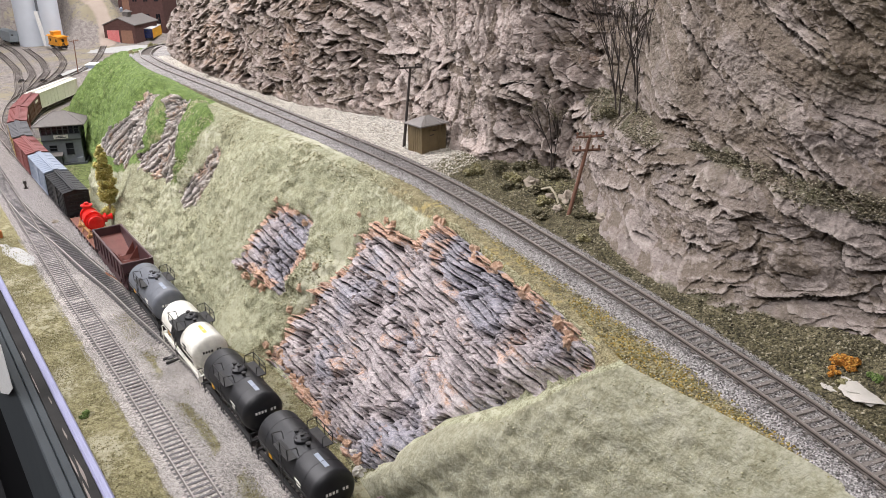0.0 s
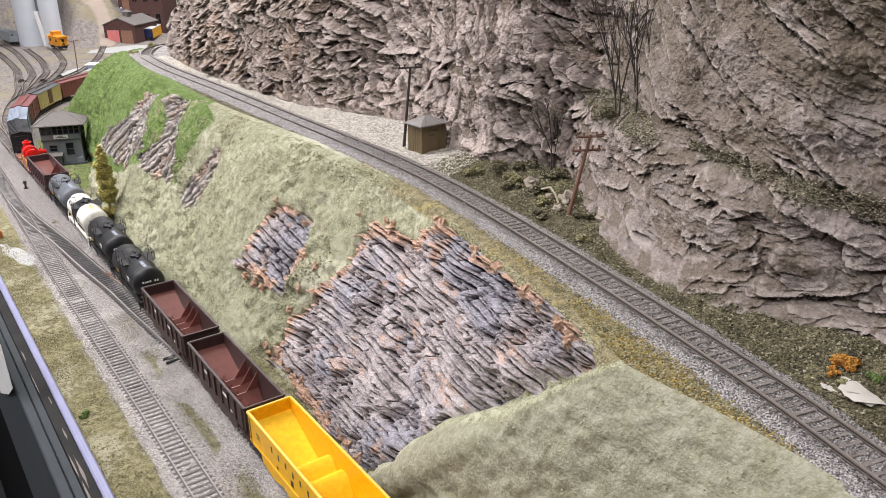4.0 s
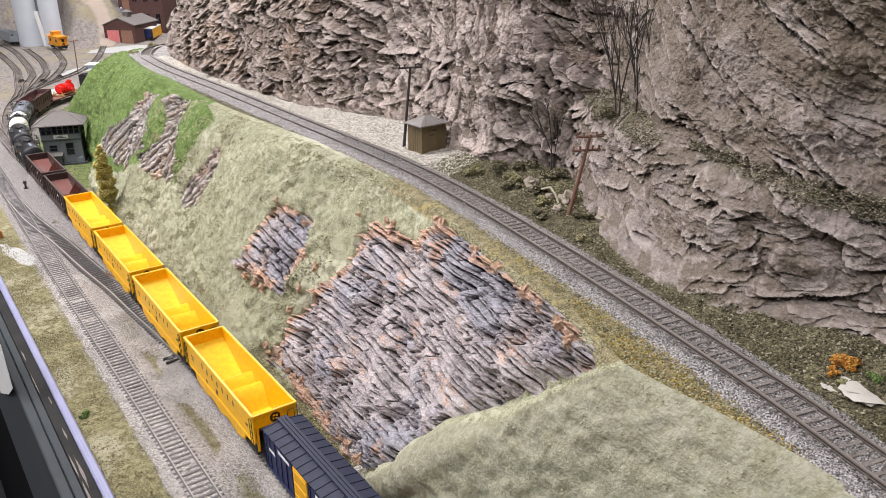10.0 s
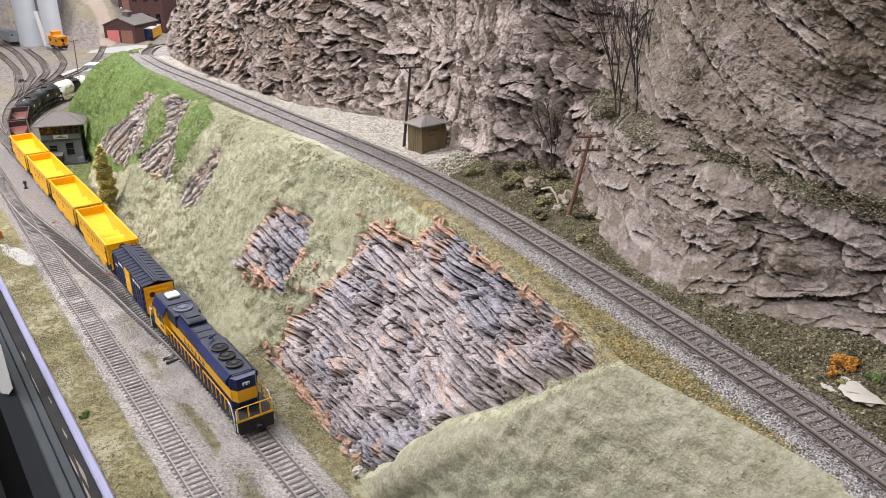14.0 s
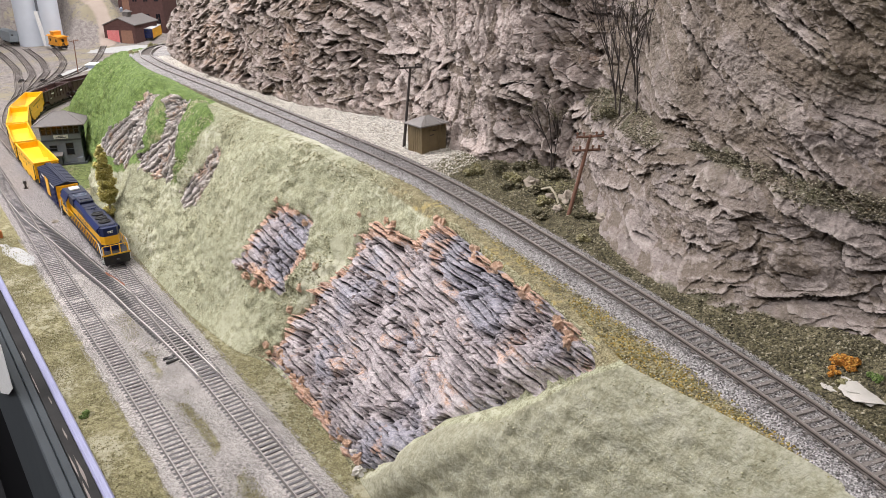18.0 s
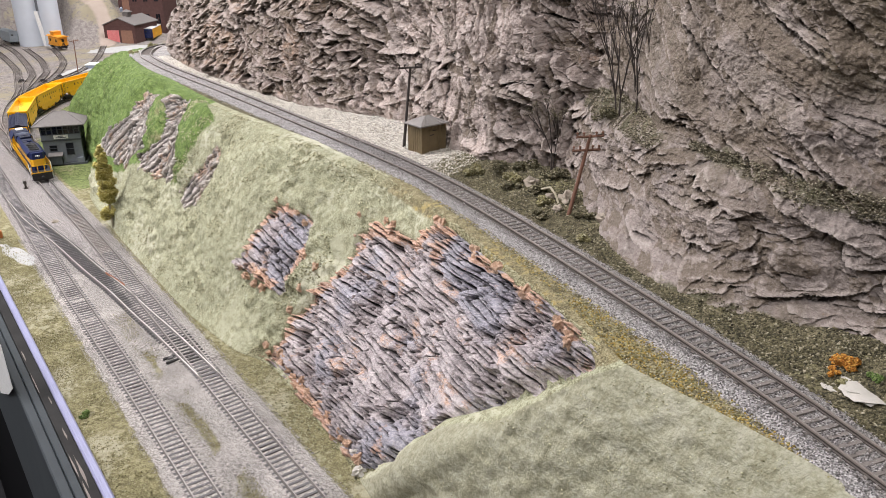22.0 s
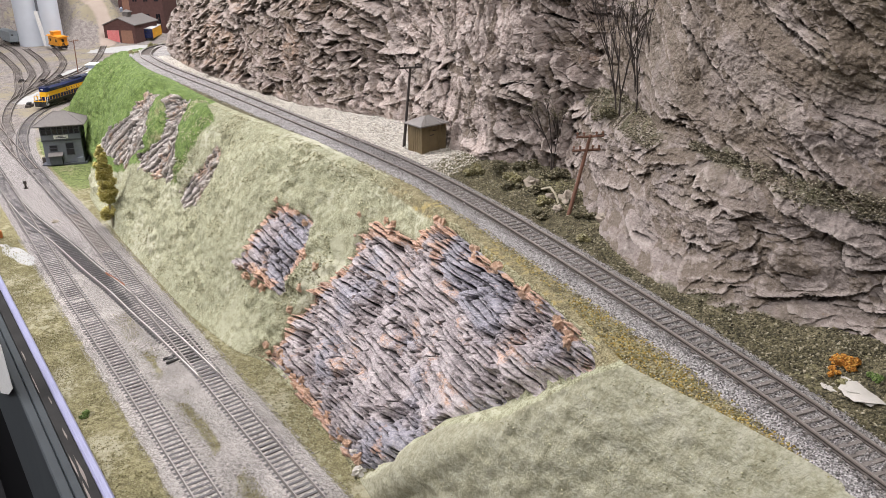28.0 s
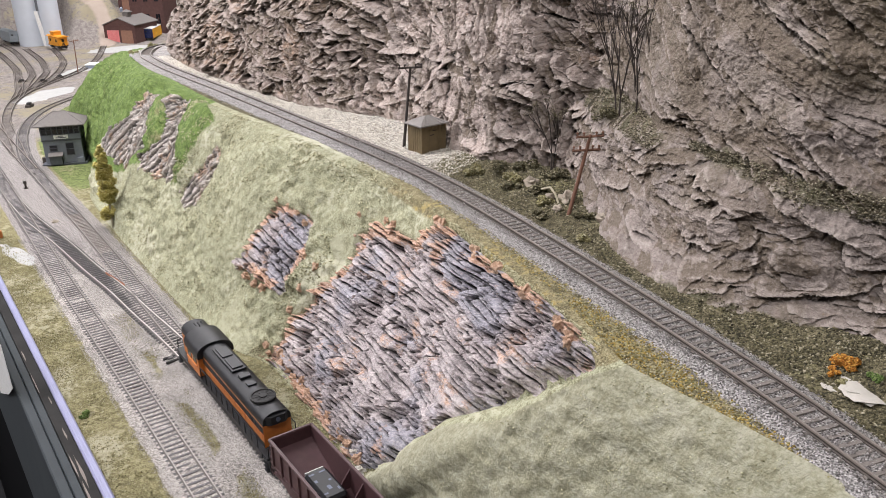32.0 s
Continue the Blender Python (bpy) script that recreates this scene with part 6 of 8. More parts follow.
# the second train
couple(old_loco(), -10.4, 6.1, 2)
gon = hopper("dark maroon open hopper car carrying a black box", 13.6, 3.3, 4.0, MAROON, MAROON, 10, 3)
couple(gon, -28.6, 4.4, 2)
pack = thing("battery_pack", "flat black plastic box with printed pale labels", "box")
part("case", box(nb(), -0.85, 0.85, -1.7, 1.7, 2.2, 2.9, 0.22), BLACK, pack)
for x, y, a, b_ in ((-0.45, 1.2, 0.25, 0.12), (0.35, 1.2, 0.3, 0.1), (-0.5, 0.4, 0.12, 0.2), (0.4, 0.1, 0.12, 0.12), (0.0, -0.6, 0.16, 0.3), (0.5, -1.0, 0.1, 0.25), (-0.5, -1.1, 0.2, 0.1)):
    part("label_patch", box(nb(), x - a * 0.8, x + a * 0.8, y - b_ * 0.7, y + b_ * 0.7, 2.9, 2.91), SILVER, pack)
part("case_edge", box(nb(), -0.7, 0.7, 1.68, 1.74, 2.6, 2.84), WHITE, pack)
couple(pack, -27.0, 4.4, 2)


# ---- loose cover: foam crumbs and stones ----
def crumbs(name, pts, nrm, size, mat, label, seed=1, flat=0.8):
    """Many small irregular lumps at the points, joined."""
    rng = np.random.default_rng(seed)
    n = len(pts)
    base = np.array([(1, 0, 0), (-1, 0, 0), (0, 1, 0), (0, -1, 0), (0, 0, 1), (0, 0, -0.6)], float)
    tri = np.array([(0, 2, 4), (2, 1, 4), (1, 3, 4), (3, 0, 4), (2, 0, 5), (1, 2, 5), (3, 1, 5), (0, 3, 5)])
    v = base[None] * rng.uniform(0.55, 1.3, (n, 6, 1)) + rng.uniform(-0.25, 0.25, (n, 6, 3))
    v[..., 2] *= flat
    ang = rng.uniform(0, 2 * np.pi, n)
    c, s = np.cos(ang)[:, None], np.sin(ang)[:, None]
    v = np.stack([v[..., 0] * c - v[..., 1] * s, v[..., 0] * s + v[..., 1] * c, v[..., 2]], -1)
    sz = (size * rng.uniform(0.5, 1.0, n) ** 1.5 * 1.4)[:, None, None]
    v = pts[:, None, :] + v * sz
    me = bpy.data.meshes.new(name)
    co = (v.reshape(-1, 3) * C)
    f = (tri[None] + (np.arange(n) * 6)[:, None, None]).reshape(-1, 3)
    me.vertices.add(len(co))
    me.vertices.foreach_set("co", co.ravel())
    me.loops.add(len(f) * 3)
    me.loops.foreach_set("vertex_index", f.ravel().astype(np.int32))
    me.polygons.add(len(f))
    me.polygons.foreach_set("loop_start", np.arange(0, len(f) * 3, 3, dtype=np.int32))
    me.update(calc_edges=True)
    me.materials.append(mat)
    return tagged(new(name, me), label, kind="stuff")


def crumb_material(name, stops, rough=0.95):
    k = Nodes(name, rough)
    geo = k.n("ShaderNodeNewGeometry").outputs["Random Per Island"]
    k.colour(k.ramp(geo, stops))
    return k.m


FOAM_PALE = crumb_material("foam_pale", [(0.0, (0.20, 0.195, 0.11)), (0.3, (0.34, 0.345, 0.225)), (0.7, (0.475, 0.48, 0.34)), (1.0, (0.61, 0.60, 0.47))])
FOAM_SAGE = crumb_material("foam_sage", [(0.0, (0.12, 0.11, 0.055)), (0.4, (0.32, 0.30, 0.18)), (1.0, (0.52, 0.50, 0.34))])
FOAM_GREEN = crumb_material("foam_green", [(0.0, (0.04, 0.065, 0.018)), (0.4, (0.115, 0.18, 0.042)), (0.85, (0.20, 0.285, 0.08)), (1.0, (0.34, 0.36, 0.19))])
FOAM_OLIVE = crumb_material("foam_olive", [(0.0, (0.09, 0.077, 0.033)), (0.4, (0.21, 0.187, 0.085)), (0.8, (0.33, 0.30, 0.155)), (1.0, (0.50, 0.47, 0.34))])
FOAM_DARK = crumb_material("foam_dark", [(0.0, (0.025, 0.022, 0.01)), (0.4, (0.085, 0.075, 0.04)), (0.8, (0.17, 0.15, 0.08)), (1.0, (0.42, 0.38, 0.28))])
FOAM_GOLD = crumb_material("foam_gold", [(0.0, (0.16, 0.11, 0.02)), (0.5, (0.36, 0.25, 0.06)), (1.0, (0.48, 0.38, 0.14))])
STONE_GREY = crumb_material("stone_grey", [(0.0, (0.09, 0.082, 0.078)), (0.25, (0.23, 0.212, 0.20)), (0.7, (0.41, 0.384, 0.365)), (1.0, (0.64, 0.61, 0.588))], 0.85)
STONE_PALE = crumb_material("stone_pale", [(0.0, (0.28, 0.25, 0.20)), (0.4, (0.50, 0.46, 0.39)), (1.0, (0.78, 0.74, 0.66))], 0.85)
FOAM_ORANGE = crumb_material("foam_orange", [(0.0, (0.26, 0.09, 0.01)), (0.5, (0.52, 0.22, 0.03)), (1.0, (0.68, 0.38, 0.08))])

RNG = np.random.default_rng(12)


def hill_scatter(n, u0, u1, w0, w1, keep=None):
    u, w = RNG.uniform(u0, u1, n), RNG.uniform(w0, w1, n)
    P, nn = hill_frame(u, w)
    fade = smooth01(w, 0, 0.12) * (1 - smooth01(w, 0.9, 1.0))
    amp = hill_noise(P[:, 0], P[:, 1], P[:, 2], u, w) * fade * (1 - 0.65 * smooth01(36 - u, 0, 2)) + 0.42 * smooth01(36 - u, 0, 2) * fade * (fbm(P[:, 0] * 1.5, P[:, 1] * 1.5, P[:, 2] * 1.5, 3, 27, 0.6) - 0.5)
    gully = gullies(u, w)
    P = P + nn * (amp + gully * fade * 1.1 - 0.7 * rock_bed(u, w))[:, None]
    ok = fbm(P[:, 0] * 0.35, P[:, 1] * 0.35, P[:, 2] * 0.35, 3, 301) + 0.25 * RNG.uniform(-1, 1, n) > 0.45
    if keep is not None:
        ok &= keep(u, w)
    return P[ok], nn[ok]


P_, N_ = hill_scatter(70000, 62, 125, 0.0, 1.0, lambda u, w: (rock_bed(u, w) < 0.3) & (bare_plaster(u, w) < 0.4) & ((u < 94 + 7 * smooth01(w, 0.85, 1)) | (w < 0.42 - 0.011 * np.maximum(0, u - 107))))
crumbs("hill_foam", P_, N_, 0.06, FOAM_PALE, "crumbs of pale green foam turf", 1)
P_, N_ = hill_scatter(26000, 60, 104, 0.02, 1.0, lambda u, w: (rock_bed(u, w) < 0.3) & (bare_plaster(u, w) < 0.3) & (fbm(u * 0.5, w * 10, 0, 3, 311) > 0.52))
crumbs("hill_foam", P_, N_, 0.115, FOAM_SAGE, "coarse clumps of olive foam turf", 41)
P_, N_ = hill_scatter(9000, 35.5, 63, 0.0, 0.08)
crumbs("toe_foam", P_, N_, 0.085, FOAM_SAGE, "olive foam turf at the foot of the rock", 2)
P_, N_ = hill_scatter(9000, 36, 66, 0.93, 1.0)
crumbs("brow_foam", P_, N_, 0.085, FOAM_SAGE, "sage and brown foam turf along the brow", 3)
P_, N_ = hill_scatter(34000, 93, 195, 0.0, 1.0, lambda u, w: (rock_bed(u, w) < 0.3) & (u > 93.5 + 7 * smooth01(w, 0.85, 1)) & (w > 0.44 - 0.011 * np.maximum(0, u - 107)))
crumbs("green_foam", P_, N_, 0.07, FOAM_GREEN, "bright green foam turf on the far hill", 4)
P_, N_ = hill_scatter(9000, 5, 36, 0.05, 0.99, lambda u, w: fbm(u * 0.9, w * 16, 0, 3, 315) > 0.56)
crumbs("mound_foam", P_, N_, 0.055, FOAM_SAGE, "scattered foam crumbs on the smooth mound", 5)


def flat_scatter(n, x0, x1, y0, y1, z, want, patch=0.45, freq=0.35, seed=401):
    x, y = RNG.uniform(x0, x1, n), RNG.uniform(y0, y1, n)
    ok = (fbm(x * freq, y * freq, 0, 3, seed) + 0.25 * RNG.uniform(-1, 1, n) > patch) & want(x, y)
    x, y = x[ok], y[ok]
    return np.stack([x, y, np.full(len(x), z)], -1), None


P_, _ = flat_scatter(30000, -12.2, -7.9, 40, 115, GROUND + 0.02, lambda x, y: x < -8.2 + RNG.normal(0, 0.25, len(x)))
crumbs("verge_foam", P_, None, 0.06, FOAM_OLIVE, "olive foam turf along the layout's edge", 6)
P_, _ = flat_scatter(7000, 2.0, 5.5, 42, 112, GROUND + 0.03, lambda x, y: x > 2.3 + RNG.normal(0, 0.25, len(x)))
crumbs("verge_foam", P_, None, 0.075, FOAM_SAGE, "sage foam turf beside the ballast", 7)
P_, _ = flat_scatter(72000, -8.4, 2.6, 40, 112, GROUND + 0.13, lambda x, y: (np.abs(x) > 0.9) & (np.abs(x + 6.15) > 0.9), 0.3)
near_ = np.minimum(np.abs(P_[:, 0]), np.abs(P_[:, 0] + 6.15))
P_[:, 2] += 0.10 * (1 - smooth01(near_, 1.15, 1.9))
crumbs("ballast_stones", P_, None, 0.045, STONE_GREY, "loose grey ballast stones", 8)
P_, _ = flat_scatter(16000, -7.5, 1.1, 40, 112, -0.25, lambda x, y: (np.abs(x) < 0.74) | (np.abs(x + 6.15) < 0.74), 0.38, 1.5)
crumbs("ballast_stones", P_, None, 0.05, STONE_GREY, "grey ballast stones between the rails", 9)
P_, _ = flat_scatter(5000, -4.3, -2.4, 42, 84, GROUND + 0.12, lambda x, y: (np.abs(x + 3.3) < 0.9) & (fbm(x * 0.5, y * 0.22, 0, 2, 71) > 0.5), 0.5)
crumbs("verge_foam", P_, None, 0.06, FOAM_OLIVE, "sparse olive turf between the tracks", 10)


def upper_x(y):
    return spline(y, UPPER[:, 2][:13], UPPER[:, 1][:13])


def bed_height(x, y):
    side = x - upper_x(y)
    d = np.abs(side)
    grav = 1 - smooth01(d, 1.7, 2.7)
    pale = smooth01(side, 0.9, 1.6) * smooth01(y, 52, 60)
    z = BED - 0.1 + (0.25 - 0.2 * grav) * (fbm(x * 0.7, y * 0.7, 0, 4, 31) - 0.5) + (0.34 + 0.09 * smooth01(y, 45, 62)) * (1 - smooth01(d, 1.3, 2.4)) + 0.02
    return z + smooth01(side, 2.2, 6.5) * 0.9 * (0.5 + fbm(x * 0.4, y * 0.4, 0, 3, 33)) * (1 - pale * 0.6)


def bed_scatter(n, y0, y1, s0, s1, patch=0.4, soft=0.3):
    y, s = RNG.uniform(y0, y1, n), RNG.uniform(s0, s1, n)
    x = upper_x(y) + s
    ok = (fbm(x * 0.5, y * 0.5, 0, 3, 500) + soft * RNG.uniform(-1, 1, n) > patch) & ((np.abs(s) < 0.74) | (np.abs(s) > 0.92)) & (x > np.interp(y, HROWS[:14, 4], HROWS[:14, 3]) + 0.25)
    x, y = x[ok], y[ok]
    return np.stack([x, y, bed_height(x, y)], -1)


STONE_UPPER = crumb_material("stone_upper", [(0.0, (0.06, 0.054, 0.052)), (0.3, (0.18, 0.165, 0.155)), (0.75, (0.35, 0.325, 0.31)), (1.0, (0.56, 0.53, 0.51))], 0.85)
crumbs("ballast_stones", bed_scatter(26000, 8, 62, -2.3, 2.3, 0.3), None, 0.05, STONE_UPPER, "grey ballast stones along the upper track", 11)
P_ = bed_scatter(15000, 8, 70, -1.35, 1.35, 0.25)
P_[:, 2] += RNG.uniform(0.0, 0.11, len(P_))
crumbs("ballast_stones", P_, None, 0.05, STONE_UPPER, "grey ballast stones spilled over the upper ties", 18)
crumbs("ballast_stones", bed_scatter(9000, 62, 135, -2.3, 2.0, 0.35), None, 0.06, STONE_UPPER, "grey ballast stones along the far upper track", 12)
crumbs("pale_stones", bed_scatter(14000, 54, 135, 1.6, 6.5, 0.35), None, 0.10, STONE_PALE, "pale stone rubble beside the upper track", 13)
crumbs("shelf_foam", bed_scatter(26000, 8, 58, 1.9, 9.0, 0.38), None, 0.085, FOAM_DARK, "dark earthy foam on the shelf", 14)
crumbs("shelf_foam", bed_scatter(9000, 10, 62, -4.2, -1.9, 0.4), None, 0.075, FOAM_OLIVE, "olive and golden foam beside the ballast", 15)
crumbs("shelf_foam", bed_scatter(9000, 10, 56, -4.6, -1.9, 0.5), None, 0.07, FOAM_GOLD, "golden foam beside the ballast", 16)


FOAM_LEDGE = crumb_material("foam_ledge", [(0.0, (0.045, 0.038, 0.022)), (0.4, (0.135, 0.117, 0.075)), (0.8, (0.23, 0.20, 0.135)), (1.0, (0.42, 0.38, 0.29))])
crumbs("ledge_foam", CLIFF_MOSS[0] + RNG.normal(0, 0.07, CLIFF_MOSS[0].shape), None, 0.075, FOAM_LEDGE, "dark earthy foam on the cliff's ledges", 17)


# ---- plants ----
BARK = plain("bark", (0.10, 0.07, 0.055), 0.9, 0, 400, 0.3, 0.0002)
TWIG = plain("twig", (0.045, 0.035, 0.03), 0.9, 0, 400, 0.3, 0.0001)
TRUNK_PALE = plain("pale_trunk", (0.42, 0.38, 0.28), 0.9, 0, 400, 0.3)


def clump_cloud(centres, radius, count, size, seed):
    """Points in a few overlapping uneven puffs."""
    rng = np.random.default_rng(seed)
    out = []
    for (x, y, z), r in zip(centres, radius):
        d = rng.normal(0, 1, (count, 3))
        d /= np.linalg.norm(d, axis=1)[:, None]
        rr = r * rng.uniform(0.35, 1.0, count) ** 0.5
        p = d * rr[:, None]
        p[:, 2] *= 0.7
        out.append(p + (x, y, z))
    return np.concatenate(out)


def attach(ob, parent):
    ob.parent = parent
    return ob


def tall_tree():
    root = thing("tree", "slender olive-green model tree with clumped foliage", "tree", at(3.1, 109.3, GROUND + 0.1))
    part("trunk", rod(nb(), (0, 0, -0.1), (0.1, 0, 10.6), 0.16, 8, 0.05), TRUNK_PALE, root, "pale wooden trunk", smooth=True)
    rng = random.Random(7)
    tiers = [(1.9, 1.6), (2.5, 1.2), (4.1, 1.15), (4.9, 1.4), (5.6, 1.35), (6.4, 1.4), (7.2, 1.25), (7.9, 1.25), (8.6, 1.0), (9.3, 0.95), (10.0, 0.75), (10.6, 0.6), (11.2, 0.35)]
    for j, (z, r) in enumerate(tiers):
        r *= 0.82 + 0.16 * math.sin(j * 2.6)
        cs, rs = [], []
        for i in range(6):
            a = rng.uniform(0, 6.28)
            cs.append((r * 0.55 * math.cos(a), r * 0.55 * math.sin(a), z + rng.uniform(-0.35, 0.35)))
            rs.append(r * rng.uniform(0.5, 0.75))
        attach(crumbs("foliage", clump_cloud(cs, rs, 230, 0.1, 20 + j), None, 0.12, FOAM_TREE, "clumped olive foliage", 30 + j), root)
        for i in range(4):
            a = rng.uniform(0, 6.28)
            part("branch", rod(nb(), (0, 0, z - 0.3), (r * 0.8 * math.cos(a), r * 0.8 * math.sin(a), z + 0.1), 0.05, 5, 0.02), BARK, root)


FOAM_TREE = crumb_material("foam_tree", [(0.0, (0.22, 0.18, 0.035)), (0.4, (0.42, 0.36, 0.09)), (0.8, (0.58, 0.51, 0.18)), (1.0, (0.75, 0.67, 0.32))])
tall_tree()


def bare_tree(x, y, z, high, seed, label, lean=(0, 0), spread=0.5, leaves=False, stems=3, sink=0.3):
    rng = random.Random(seed)
    root = thing("bare_tree", label, "tree", at(x, y, z))
    tips = []

    def grow(bm, p, d, length, r, depth):
        q = p + d * length
        rod(bm, p, q, r, 5, r * 0.72)
        if depth == 0:
            tips.append(q)
            return
        for i in range(2 if rng.random() < 0.75 else 3):
            nd = (d + Vector((rng.uniform(-1, 1), rng.uniform(-1, 1), rng.uniform(-0.25, 0.6))) * spread).normalized()
            grow(bm, q, nd, length * rng.uniform(0.62, 0.9), r * 0.68, depth - 1)

    for i in range(stems):
        bm = nb()
        d = Vector((lean[0] + rng.uniform(-0.25, 0.25), lean[1] + rng.uniform(-0.25, 0.25), 1)).normalized()
        grow(bm, Vector((rng.uniform(-0.15, 0.15), rng.uniform(-0.15, 0.15), -sink)), d, high * rng.uniform(0.26, 0.34), 0.065 + 0.005 * max(0, high - 6), 4)
        part("stem", bm, TWIG, root)
    if leaves:
        pts = np.array([tuple(t) for t in tips])
        pts = np.repeat(pts, 8, 0) + np.random.default_rng(seed).normal(0, 0.16, (len(pts) * 8, 3))
        attach(crumbs("dry_leaves", pts, None, 0.05, FOAM_DARK, "sparse dark dry leaves", seed), root)
    return root


def bush(x, y, z, r, mat, label, seed, n=5, count=120, size=0.08):
    rng = random.Random(seed)
    root = thing("bush", label, "bush", at(x, y, z))
    cs = [(rng.uniform(-r, r) * 0.8, rng.uniform(-r, r) * 0.8, r * rng.uniform(0.15, 0.6)) for _ in range(n)]
    attach(crumbs("foliage", clump_cloud(cs, [r * rng.uniform(0.35, 0.6) for _ in cs], count, size, seed), None, size, mat, label, seed), root)
    return root


ROCKS = plain("boulder", (0.36, 0.31, 0.25), 0.9, 0, 60, 0.35, 0.0008)
PLASTER = plain("plaster_white", (0.52, 0.49, 0.44), 0.9, 0, 80, 0.12, 0.0006)


def boulder(x, y, z, r, seed, mat, label, flat=0.7, name="boulder"):
    bm = nb()
    bmesh.ops.create_icosphere(bm, subdivisions=3, radius=1)
    for v in bm.verts:
        p = v.co * 1.4 + Vector((seed * 3.7, 0, 0))
        k = 0.75 + 0.6 * noise.noise(p) + 0.25 * noise.noise(p * 2.7)
        v.co = Vector((v.co.x * k * r, v.co.y * k * r * 0.85, v.co.z * k * r * flat))
    return tagged(part(name, bm, mat, None, smooth=name == "plaster_patch", m=at(x, y, z, 0, 0, seed * 47)), label, "rock")


# ---- structures beside the tracks ----
SIDING = plain("olive_siding", (0.17, 0.125, 0.065), 0.8, 0, 150, 0.25)
TIN = plain("tin_roof", (0.24, 0.22, 0.205), 0.6, 0.1, 150, 0.25)
TOWER_WALL = paint("tower_grey", (0.175, 0.19, 0.22), 0.75, dirt=0.2)
TOWER_DARK = paint("tower_trim", (0.075, 0.082, 0.095), 0.75, dirt=0.3)
SHINGLE = plain("grey_shingle", (0.17, 0.155, 0.145), 0.9, 0, 300, 0.3, 0.0002)
POLE = plain("pole_dark", (0.05, 0.04, 0.035), 0.85, 0, 300, 0.3)
POLE_RED = plain("pole_reddish", (0.17, 0.085, 0.055), 0.85, 0, 300, 0.3)
BRICK = plain("brick_dark", (0.105, 0.052, 0.046), 0.9, 0, 120, 0.35, 0.0003)
CONCRETE = plain("silo_concrete", (0.58, 0.62, 0.68), 0.7, 0, 20, 0.1)


def hip_roof(bm, x, y, z0, z1, ridge_, thick=0.15):
    lo = [bm.verts.new(p) for p in ((-x, -y, z0 - thick), (x, -y, z0 - thick), (x, y, z0 - thick), (-x, y, z0 - thick))]
    ed = [bm.verts.new(p) for p in ((-x, -y, z0), (x, -y, z0), (x, y, z0), (-x, y, z0))]
    tp = [bm.verts.new(p) for p in ((-ridge_, 0, z1), (ridge_, 0, z1))]
    bm.faces.new(lo[::-1])
    for i in range(4):
        bm.faces.new((lo[i], lo[(i + 1) % 4], ed[(i + 1) % 4], ed[i]))
    bm.faces.new((ed[0], ed[1], tp[1], tp[0]))
    bm.faces.new((ed[2], ed[3], tp[0], tp[1]))
    bm.faces.new((ed[1], ed[2], tp[1]))
    bm.faces.new((ed[3], ed[0], tp[0]))
    return bm


def window(parent, x0, x1, z0, z1, y, mat, cols=1, rows=2, side=-1, axis="y"):
    def bx(bm, a0, a1, d0, d1, c0, c1):
        lo, hi = min(y + side * d0, y + side * d1), max(y + side * d0, y + side * d1)
        return box(bm, a0, a1, lo, hi, c0, c1) if axis == "y" else box(bm, lo, hi, a0, a1, c0, c1)
    win = part("window", bx(nb(), x0, x1, 0.0, 0.03, z0, z1), GLASS_DARK, parent)
    bm = nb()
    t = 0.09
    for c in range(cols + 1):
        x = x0 + (x1 - x0) * c / cols
        bx(bm, x - t / 2, x + t / 2, 0.0, 0.09, z0 - t / 2, z1 + t / 2)
    for r in range(rows + 1):
        z = z0 + (z1 - z0) * r / rows
        bx(bm, x0 - t / 2, x1 + t / 2, 0.0, 0.08, z - t / 2, z + t / 2)
    part("window_frame", bm, mat, win)


